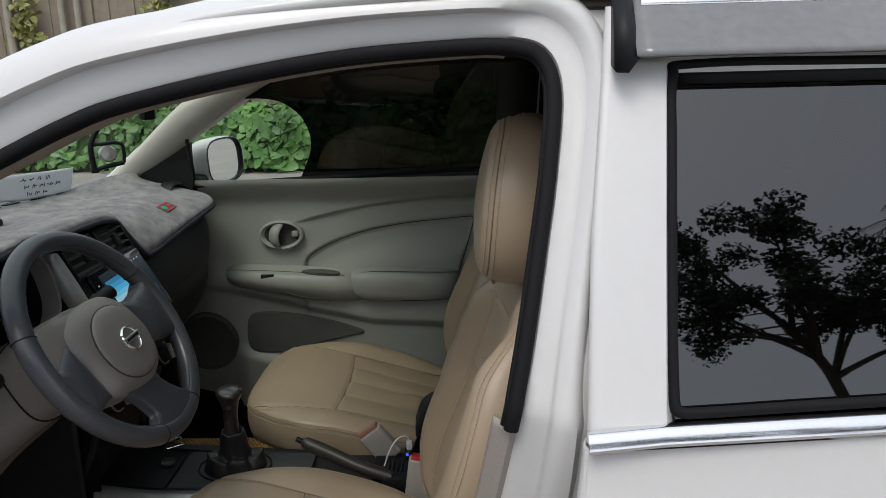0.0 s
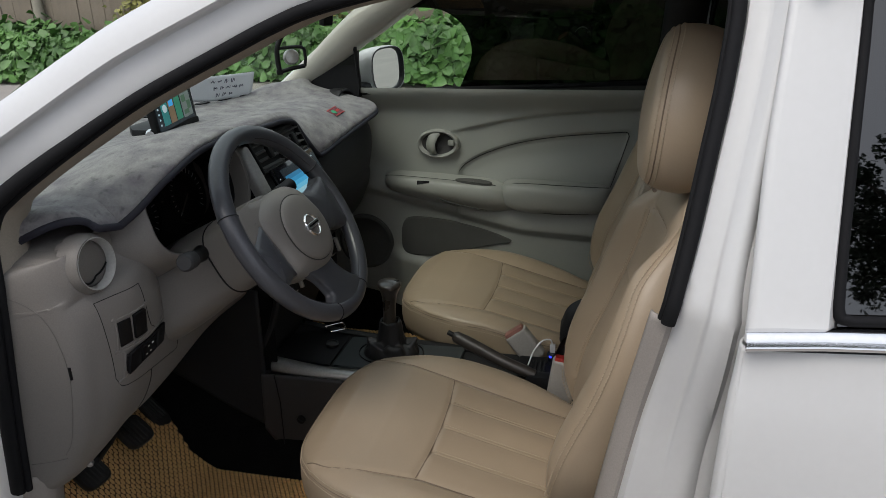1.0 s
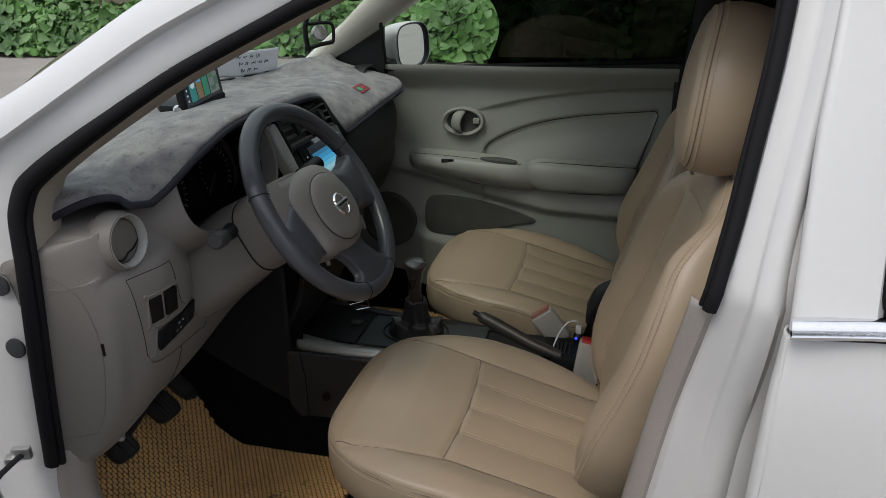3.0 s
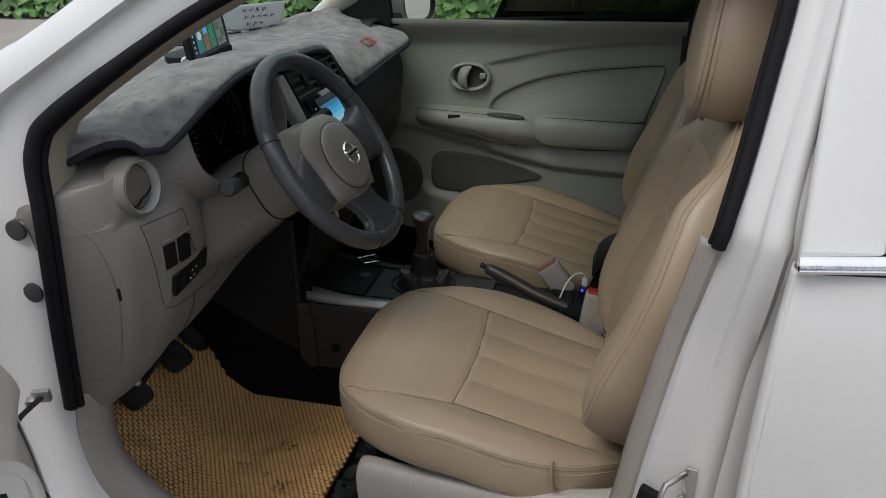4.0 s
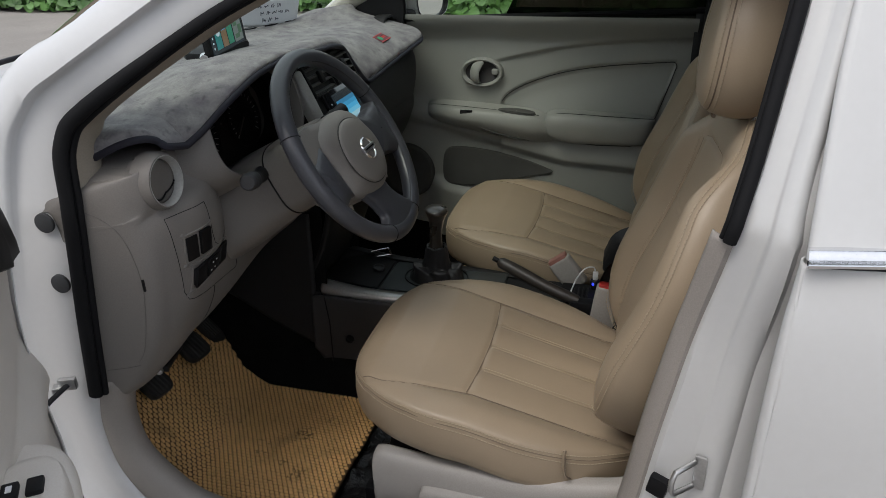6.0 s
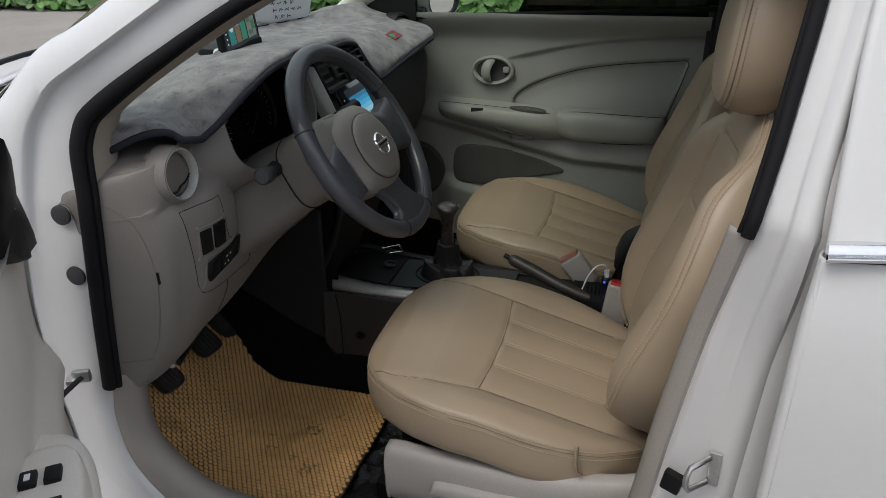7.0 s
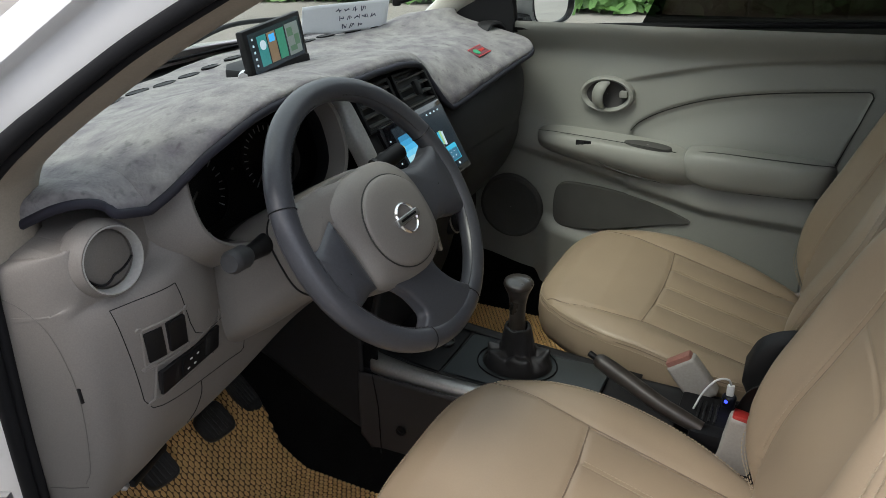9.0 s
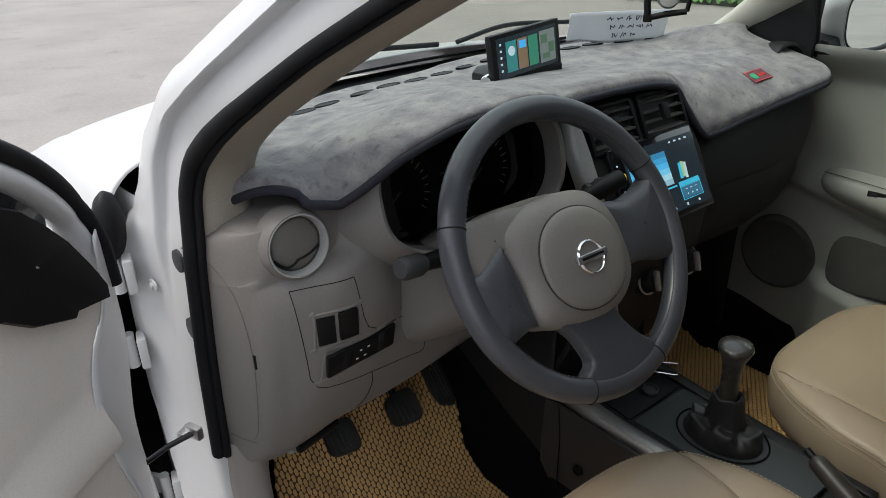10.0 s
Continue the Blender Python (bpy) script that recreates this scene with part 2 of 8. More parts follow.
def tube_mesh(path, r, seg=10, closed=False, flat=1.0, up=None, caps=True):
    """A tube along a path; r may be a list; flat squeezes it along its second axis, near to up."""
    p = np.asarray(path, float)
    k = len(p)
    r = np.broadcast_to(np.asarray(r, float), (k,))
    t = np.roll(p, -1, 0) - np.roll(p, 1, 0) if closed else np.gradient(p, axis=0)
    t /= np.linalg.norm(t, axis=1)[:, None] + 1e-12
    ref = np.array(up if up is not None else (0.0, 0.0, 1.0), float)
    rings, last = [], None
    for i in range(k):
        a = np.cross(ref, t[i]) if up is not None or last is None else last - t[i] * (last @ t[i])
        if np.linalg.norm(a) < 1e-4:
            a = np.cross((1.0, 0.3, 0.2), t[i])
        a /= np.linalg.norm(a)
        last = a
        b = np.cross(t[i], a)
        th = np.linspace(0, 2 * np.pi, seg, endpoint=False)
        rings.append(p[i] + r[i] * (np.outer(np.cos(th), a) + flat * np.outer(np.sin(th), b)))
    return grid_mesh(np.array(rings), cu=closed, cv=True, caps=caps and not closed)


def box_mesh(sx, sy, sz, bevel=0.004, seg=2, m=None):
    bm = bmesh.new()
    bmesh.ops.create_cube(bm, size=1, matrix=Matrix.Diagonal((sx, sy, sz, 1)))
    if bevel:
        bmesh.ops.bevel(bm, geom=bm.edges[:], offset=min(bevel, 0.45 * min(sx, sy, sz)), segments=seg, affect="EDGES", profile=0.6)
    if m is not None:
        bm.transform(m)
    me = bpy.data.meshes.new("mesh")
    bm.to_mesh(me)
    bm.free()
    return me


def lathe_mesh(profile, m=None, seg=40, sx=1.0, sy=1.0):
    """Turns (radius, height) pairs about z."""
    th = np.linspace(0, 2 * np.pi, seg, endpoint=False)
    P = np.array([[(r * np.cos(a) * sx, r * np.sin(a) * sy, h) for a in th] for r, h in profile])
    me = grid_mesh(P, cv=True)
    if m is not None:
        me.transform(m)
    return me


def join(meshes):
    """One mesh out of several."""
    vs, fs = [], []
    for me in meshes:
        o = len(vs)
        vs += [v.co[:] for v in me.vertices]
        fs += [tuple(o + i for i in p.vertices) for p in me.polygons]
    return mesh_of(vs, fs)


def prism_mesh(outline, depth, m=None, bevel=0.0):
    """A flat outline in x, y with a depth along z, its front face at z = depth."""
    bm = bmesh.new()
    f = bm.faces.new([bm.verts.new((x, y, 0)) for x, y in outline])
    ext = bmesh.ops.extrude_face_region(bm, geom=[f])
    bmesh.ops.translate(bm, verts=[v for v in ext["geom"] if isinstance(v, bmesh.types.BMVert)], vec=(0, 0, depth))
    bmesh.ops.recalc_face_normals(bm, faces=bm.faces[:])
    if bevel:
        top = [e for e in bm.edges if all(v.co.z > depth * 0.9 for v in e.verts)]
        bmesh.ops.bevel(bm, geom=top, offset=bevel, segments=2, affect="EDGES", profile=0.6)
    if m is not None:
        bm.transform(m)
    me = bpy.data.meshes.new("mesh")
    bm.to_mesh(me)
    bm.free()
    return me


def dashes_mesh(path, gap=0.006, length=0.0042, r=0.0007, lift=(0, 0, 0)):
    """A row of stitches along a path, as one mesh."""
    p = np.asarray(path, float) + np.asarray(lift)
    seg = np.linalg.norm(np.diff(p, axis=0), axis=1)
    s = np.concatenate([[0], np.cumsum(seg)])
    vs, fs = [], []
    for a in np.arange(0, s[-1] - length, gap):
        e = [np.array([np.interp(q, s, p[:, i]) for i in range(3)]) for q in (a, a + length)]
        d = e[1] - e[0]
        d /= np.linalg.norm(d) + 1e-9
        u = np.cross(d, (0.31, 0.52, 0.8))
        u /= np.linalg.norm(u)
        v = np.cross(d, u)
        o = len(vs)
        for q in e:
            vs += [q + r * u, q + r * v, q - r * u, q - r * v]
        fs += [(o + i, o + (i + 1) % 4, o + 4 + (i + 1) % 4, o + 4 + i) for i in range(4)] + [(o, o + 1, o + 2, o + 3), (o + 7, o + 6, o + 5, o + 4)]
    return mesh_of(vs, fs)


def facing(me, way):
    """Turns a sheet's faces towards a direction."""
    s = Vector((0, 0, 0))
    for p in me.polygons:
        s += p.normal * p.area
    if s.dot(Vector(way)) < 0:
        me.flip_normals()
    return me


def part(name, me, material, parent=None, label="", smooth=True, solid=0.0, shadow=True):
    """Links a mesh as ONE object under a thing or a part."""
    me.materials.clear()
    me.materials.append(material)
    ob = new(name, me)
    if parent is not None:
        ob.parent = parent
    if smooth:
        for p in me.polygons:
            p.use_smooth = True
        me.set_sharp_from_angle(angle=radians(48))
    if solid:
        mod = ob.modifiers.new("thickness", "SOLIDIFY")
        mod.thickness, mod.offset = solid, 0
    if not shadow:
        ob.visible_shadow = False
    return tagged(ob, label) if label else ob


def thing(name, label, category, at=(0, 0, 0), group="", kind=""):
    ob = new(name)
    ob.matrix_world = Matrix.Translation(at)
    return tagged(ob, label, category, group, kind)


def frame_of(origin, out, up=(0, 0, 1)):
    """A pose whose z looks along out and whose y is near to up."""
    w = Vector(out).normalized()
    u = Vector(up).cross(w).normalized()
    v = w.cross(u)
    m = Matrix((u, v, w)).transposed().to_4x4()
    m.translation = Vector(origin)
    return m

# ---- ground and surroundings ----
GROUND = -0.09
gx = np.linspace(-1, 1, 61)
gx = np.sign(gx) * np.abs(gx) ** 3 * 400
ground = part("ground", grid_mesh([[(x, y + 2, GROUND + 0.008 * math.sin(x * 1.3) * math.cos(y * 0.9) * (abs(x) < 12)) for y in gx] for x in gx]), CONCRETE)
tagged(ground, "pale sandy concrete yard under the car", "ground", kind="structure")

# ---- the car's body ----
car = thing("car", "white four-door saloon car with the driver's door wide open", "car", (0.3, 0.8475, GROUND))
CM = 0.8475


def car_part(name, me, material, parent=None, label="", **more):
    """A part given in the world's metres, under the car or under one of its parts."""
    me.transform(Matrix.Translation((-0.3, -0.8475, -GROUND)))
    return part(name, me, material, parent or car, label, **more)


def side_y(z, x=1.0):
    """How far in the driver's side lies: upright below the belt, leaning in above it, flatter round the front pillar."""
    z = np.asarray(z, float)
    rear = 0.140 - 0.026 * smooth01(z, 0.75, 0.96) + 0.42 * np.where(z > 0.955, z - 0.955, 0)
    front = np.interp(z, [0.87, 0.92, 0.97, 1.02, 1.067, 1.096, 1.117, 1.148, 1.171, 1.188, 1.40], [0.140, 0.145, 0.150, 0.158, 0.162, 0.171, 0.182, 0.197, 0.208, 0.2165, 0.308])
    w = smooth01(-np.asarray(x, float), 0.05, 0.30)
    return rear * (1 - w) + front * w


# the door opening: x, z and the width of the white frame round it
RING = [(-0.642, 0.53, 0.205), (-0.628, 0.645, 0.218), (-0.614, 0.752, 0.219), (-0.602, 0.868, 0.207), (-0.601, 0.921, 0.190), (-0.600, 0.958, 0.167), (-0.594, 0.986, 0.145),
        (-0.578, 1.018, 0.12), (-0.548, 1.042, 0.108), (-0.521, 1.060, 0.103), (-0.476, 1.089, 0.1), (-0.443, 1.110, 0.1), (-0.394, 1.141, 0.1), (-0.325, 1.181, 0.1), (-0.217, 1.233, 0.097), (-0.152, 1.263, 0.094), (-0.087, 1.286, 0.09), (0.045, 1.314, 0.08),
        (0.18, 1.334, 0.07), (0.31, 1.342, 0.066), (0.372, 1.341, 0.066), (0.412, 1.328, 0.07), (0.429, 1.285, 0.062), (0.421, 1.199, 0.058),
        (0.406, 1.111, 0.058), (0.391, 1.027, 0.06), (0.376, 0.955, 0.068), (0.362, 0.88, 0.078), (0.338, 0.74, 0.092), (0.316, 0.60, 0.106),
        (0.298, 0.47, 0.115), (0.27, 0.32, 0.12), (0.2, 0.235, 0.10), (0.05, 0.205, 0.09), (-0.2, 0.2, 0.09), (-0.42, 0.205, 0.09),
        (-0.55, 0.235, 0.095), (-0.635, 0.33, 0.13), (-0.655, 0.44, 0.15)]
STEP = 240 / len(RING)
ring = spline(RING, 240, closed=True)
tan2 = np.roll(ring[:, :2], -1, 0) - np.roll(ring[:, :2], 1, 0)
tan2 /= np.linalg.norm(tan2, axis=1)[:, None]
nor2 = np.stack([-tan2[:, 1], tan2[:, 0]], 1)
rings = []
behind = smooth01(ring[:, 0], 0.24, 0.31) * smooth01(ring[:, 1], 0.22, 0.36) * (1 - smooth01(ring[:, 1], 1.28, 1.33))
upper = smooth01(ring[:, 1], 0.70, 0.93) * (1 - smooth01(ring[:, 0], 0.33, 0.41))
for f, g, tip in ((-0.05, 0.026, 0.026), (0.0, 0.008, 0.018), (0.05, 0.001, 0.0155), (0.22, 0.0, 0.0105), (0.38, -0.0005, 0.0065), (0.43, -0.0025, 0.0052), (0.445, -0.0030, 0.0030), (0.46, -0.0035, -0.004), (0.475, -0.0045, -0.0095), (0.50, -0.006, -0.0125),
               (0.62, -0.0135, -0.0120), (0.74, -0.016, -0.0085), (0.86, -0.012, -0.002), (0.96, 0.004, 0.010), (1.01, 0.030, 0.030), (1.0, 0.075, 0.075)):
    g = g + (tip - g) * upper
    if f > 0.8:
        g = g + (-0.012 + 0.11 * max(0.0, f - 0.86) + (0.02 if f == 1.0 else 0.0) - g) * behind
    xz = ring[:, :2] + nor2 * (ring[:, 2:3] * f)
    flare = 0.036 * float(smooth01(f, 0.5, 1.0)) * smooth01(-ring[:, 0], 0.50, 0.62) * (1 - smooth01(ring[:, 1], 0.80, 1.02))
    rings.append(np.column_stack([xz[:, 0], side_y(ring[:, 1], ring[:, 0]) - flare + g + 0.25 * nor2[:, 1] * ring[:, 2] * f * smooth01(ring[:, 1], 0.94, 1.14), xz[:, 1]]))
body_side = car_part("body_side", grid_mesh(np.array(rings), cv=True), PAINT, label="white painted door frame with pillars and roof rail")

# black rubber seal from the foot of the front pillar over the roof to the belt on the centre pillar
up_part = ring[:int(STEP * 26.5)]
seal_path = np.column_stack([up_part[:, 0], side_y(up_part[:, 1], up_part[:, 0]) - 0.004 + 0.006 * upper[:len(up_part)], up_part[:, 1]])
n_in = nor2[:len(up_part)]
seal_r = 0.0082 + 0.0045 * smooth01(-up_part[:, 0], 0.35, 0.6)
seal_path[:, [0, 2]] -= n_in * 0.008
car_part("door_seal", tube_mesh(seal_path, seal_r, 12, flat=0.75, up=(0, 1, 0)), RUBBER, label="black rubber door seal")
lip = seal_path.copy()
lip[:, [0, 2]] -= n_in * (seal_r * 0.9)[:, None]
lip[:, 1] += 0.010
car_part("seal_lip", tube_mesh(lip, seal_r * 0.5, 8), RUBBER)
# inner trim behind the seal: front pillar and roof side, beige
trim = []
for f, g in ((0.010, 0.012), (0.015, 0.020), (0.019, 0.030), (0.021, 0.050), (0.020, 0.070), (0.010, 0.090)):
    q = np.column_stack([up_part[:, 0], side_y(up_part[:, 1], up_part[:, 0]) + g, up_part[:, 1]])
    q[:, [0, 2]] -= n_in * f
    trim.append(q)
k0 = int(STEP * 3.6)
car_part("pillar_trim", grid_mesh(np.array(trim)[:, k0:int(STEP * 20.2)]), PILLARTRIM, label="beige inner pillar trim", solid=0.003)

# beige scuff trim along the centre pillar's foot, the sill and the front foot
low = np.vstack([ring[int(STEP * 26.45):], ring[:2]])
nl = np.vstack([nor2[int(STEP * 26.45):], nor2[:2]])
scuff = []
wid = 0.024 + 0.012 * smooth01(-low[:, 0], 0.2, 0.6) + 0.018 * smooth01(-low[:, 1], -0.42, -0.25)
deep = 0.10 + 0.25 * smooth01(-low[:, 1], -0.86, -0.6) + 0.20 * np.maximum(smooth01(-low[:, 1], -0.45, -0.3), smooth01(-low[:, 0], 0.2, 0.5))
for f, g in ((-0.05, 0.018), (-0.02, -0.006), (0.25, -0.010), (0.6, -0.004), (0.9, 0.010), (1.0, 0.035), (1.02, 0.08)):
    q = np.column_stack([low[:, 0], side_y(low[:, 1], low[:, 0]) + np.where(g > 0.0, g * deep, g) + 0.02, low[:, 1]])
    q[:, [0, 2]] -= nl * (wid[:, None] * f)
    scuff.append(q)
car_part("sill_trim", grid_mesh(np.array(scuff)), SILLTRIM, label="light taupe plastic sill and pillar trim", solid=0.003)

# white centre pillar behind the gap to the rear door
car_part("centre_pillar", grid_mesh(surf([[(x + 0.10 * (z - 0.95) * (z < 0.95) * 0.6 + 0.09 * max(0.0, z - 0.95) * 0.6, float(side_y(z)) + o + 0.014 * float(smooth01(z, 0.78, 0.88)), z) for x, o in ((0.405, 0.004), (0.43, -0.006), (0.46, -0.006), (0.56, 0.014))] for z in (0.14, 0.35, 0.6, 0.8, 0.955, 1.1, 1.25, 1.37)], 40, 10)), PAINT, label="white centre pillar", solid=0.004)

# rubber plugs, bolt and door check on the front pillar
for x, y, z, r in ((-0.643, 0.144, 0.858, 0.0165), (-0.645, 0.142, 0.749, 0.0165)):
    car_part("rubber_plug", lathe_mesh([(0, 0.0012), (r * 0.85, 0.0014), (r, 0.0004), (r * 1.02, -0.004)], frame_of((x, 0.1378, z), (0.06, -1, 0)), 24), GREYRUB, label="dark grey rubber plug")
car_part("pillar_bolt", lathe_mesh([(0, 0.006), (0.005, 0.006), (0.006, 0.003), (0.010, 0.002), (0.011, 0)], frame_of((-0.735, 0.122, 0.790), (0.25, -1, 0)), 12), PAINT)
car_part("check_strap", tube_mesh([(-0.664, 0.112, 0.562), (-0.672, 0.075, 0.552), (-0.690, 0.02, 0.520)], 0.006, 8, flat=0.6), BLACK, label="black door check strap")
check = car_part("door_check", join([box_mesh(0.03, 0.012, 0.022, 0.003, m=pose(-0.667, 0.116, 0.562, 0, 0, 20)),
                                     box_mesh(0.016, 0.02, 0.012, 0.003, m=pose(-0.68, 0.105, 0.556, 0, 0, 30))]), STEEL, label="steel door check bracket")
for x, z in ((-0.755, 0.81), (-0.79, 0.66), (-0.79, 0.37)):
    car_part("door_hinge", join([box_mesh(0.035, 0.014, 0.055, 0.004, m=pose(x, 0.098, z, 0, 0, -15)), tube_mesh([(x - 0.012, 0.082, z - 0.03), (x - 0.012, 0.082, z + 0.03)], 0.009, 12), box_mesh(0.03, 0.010, 0.04, 0.003, m=pose(x - 0.03, 0.074, z + 0.004, 0, 0, 35))]), PAINT, label="white door hinge")
car_part("gap_cover", lathe_mesh([(0.0005, 0.020), (0.012, 0.018), (0.020, 0.010), (0.022, 0.0), (0.020, -0.01)], frame_of((-0.765, 0.088, 0.887), (0.6, -0.8, 0.1)), 28, 1.0, 2.4), BLACK, label="black plastic cover in the door gap")

# striker and buffer on the centre pillar
car_part("striker", join([tube_mesh([(0.366, 0.118, 0.602), (0.340, 0.092, 0.600), (0.336, 0.088, 0.588), (0.336, 0.088, 0.572), (0.340, 0.092, 0.562), (0.366, 0.118, 0.560)], 0.0042, 8),
                          box_mesh(0.016, 0.006, 0.056, 0.002, m=pose(0.374, 0.122, 0.581, 0, 0, -12))]), STEEL, label="chromed door striker loop")
car_part("door_buffer", box_mesh(0.028, 0.014, 0.032, 0.004, m=pose(0.322, 0.120, 0.548, 0, 10, -20)), BLACK, label="black rubber buffer block")

# roof, headliner, bonnet, wing, cowl
rx = [-0.09, 0.1, 0.4, 0.8, 1.3]
rz = [1.378, 1.408, 1.425, 1.415, 1.375]
ry = [(0.0, -0.030), (0.06, -0.004), (0.30, 0.014), (0.55, 0.02), (0.80, 0.014), (1.04, -0.004), (1.10, -0.030)]
car_part("roof", grid_mesh(surf([[(x, CM - 0.55 - 0.025 + y * 1.045, z + d) for y, d in ry] for x, z in zip(rx, rz)], 24, 30)), PAINT, label="white car roof", solid=0.012)
car_part("headliner", grid_mesh(surf([[(x, CM - 0.52 + y * 0.945, z + d * 0.6 - 0.030) for y, d in ry] for x, z in zip(rx, rz)], 16, 20)), HEADLINE, label="beige fabric headliner", solid=0.004)
bx = [-0.99, -1.2, -1.5, -1.85]
bz = [0.940, 0.912, 0.844, 0.735]
car_part("bonnet", grid_mesh(surf([[(x - 0.10 * (1 - ((y - CM) / 0.66) ** 2), y, z + 0.045 * (1 - ((y - CM) / 0.66) ** 2) - (0.018 if abs(y - CM) > 0.645 else 0.0)) for y in (0.194, 0.212, 0.4, 0.62, CM, 1.07, 1.3, 1.483, 1.501)] for x, z in zip(bx, bz)], 24, 40)), PAINT, label="white bonnet", solid=0.006)
for s in (-1, 1):
    sec = [[(x, CM + s * (w + 0.768), z) for w, z in ((-0.21, zt - 0.055), (-0.105, zt - 0.004), (-0.08, zt - 0.004), (-0.045, zt - 0.022), (-0.012, zt - 0.07), (0.01, zt - 0.16), (0.022, 0.60), (0.02, 0.42), (0.0, 0.15))]
           for x, zt in ((-0.79, 0.965), (-0.84, 0.960), (-0.90, 0.955), (-1.1, 0.930), (-1.4, 0.868), (-1.75, 0.765))]
    car_part("wing", grid_mesh(surf(sec, 26, 30)), PAINT, label="white front wing", solid=0.005)
car_part("cowl", grid_mesh(surf([[(-0.995 - 0.10 * (1 - ((y - CM) / 0.66) ** 2) - d, y, z) for y in (0.40, 0.6, CM, 1.1, 1.30)] for d, z in ((-0.06, 0.978), (-0.02, 0.966), (0.02, 0.958))], 8, 30)), BLACK, label="black plastic cowl", solid=0.004)
for y0, y1 in ((0.35, 0.95), (1.0, 1.4)):
    car_part("wiper", tube_mesh(spline([(-1.085, y0, 0.992), (-1.125, (y0 + y1) / 2, 1.004), (-1.095, y1, 0.992)], 12), 0.006, 8), BLACK, label="black wiper arm")
wsx = [[(-0.750, 0.19, 0.975), (-0.98, 0.42, 0.985), (-1.055, CM, 0.99), (-0.98, 1.275, 0.985), (-0.750, 1.505, 0.975)],
       [(-0.455, 0.272, 1.178), (-0.63, 0.46, 1.20), (-0.70, CM, 1.21), (-0.63, 1.235, 1.20), (-0.47, 1.44, 1.19)],
       [(-0.02, 0.335, 1.358), (-0.09, 0.52, 1.374), (-0.12, CM, 1.384), (-0.09, 1.175, 1.374), (-0.02, 1.37, 1.358)]]
car_part("windscreen", facing(grid_mesh(surf(wsx, 20, 30)), (0.5, 0, -0.8)), CLEAR, label="clear windscreen")

# the front pillar on the passenger's side
pil = spline([(-0.765, 1.545, 0.94), (-0.600, 1.515, 1.064), (-0.435, 1.475, 1.182), (-0.22, 1.42, 1.305), (-0.05, 1.39, 1.362), (0.1, 1.385, 1.372)], 30)
car_part("passenger_front_pillar", tube_mesh(pil, np.interp(range(30), [0, 6, 12, 29], [0.040, 0.048, 0.060, 0.052]), 16, flat=0.75, up=(0, 0.4, 1)), TRIMGREEN, label="pale grey passenger pillar trim")
car_part("pillar_outside", tube_mesh(pil + np.array([-0.03, 0.055, 0.0]), 0.035, 12), PAINT)
car_part("pillar_corner_cover", prism_mesh([(-0.06, -0.02), (0.172, -0.02), (0.181, 0.165), (0.158, 0.163), (0.06, 0.085), (-0.02, 0.02)], 0.012, Matrix(((1, 0, 0, -0.655), (0, 0, -1, 1.511), (0, 1, 0, 0.955), (0, 0, 0, 1)))), BLACK, label="black triangular pillar corner")
cp = spline([(0.45, 1.50, 0.45), (0.45, 1.515, 0.95), (0.46, 1.43, 1.18), (0.465, 1.37, 1.36)], 20)
car_part("passenger_centre_pillar", tube_mesh(cp, 0.055, 12, flat=0.6, up=(0, 1, 0)), CHARCOAL, label="dark passenger centre pillar")
car_part("pillar_lower_trim", grid_mesh(surf([[(x, 1.528 + o, z) for z, o in ((0.35, 0.0), (0.7, 0.012), (1.02, -0.012))] for x in (0.375, 0.45, 0.60)], 8, 10)), CHARCOAL, label="dark lower trim of the passenger centre pillar", solid=0.004)
car_part("seat_belt", tube_mesh(spline([(0.43, 1.45, 1.22), (0.42, 1.46, 0.95), (0.42, 1.45, 0.45)], 16), 0.022, 8, flat=0.06, up=(0, 1, 0)), CHARCOAL, label="dark seat belt webbing")
rail = spline([(-0.1, 1.375, 1.325), (0.2, 1.36, 1.35), (0.6, 1.36, 1.35), (1.2, 1.37, 1.30)], 24)
car_part("passenger_roof_rail", tube_mesh(rail, 0.05, 12), CHARCOAL, label="dark roof rail over the passenger's window")

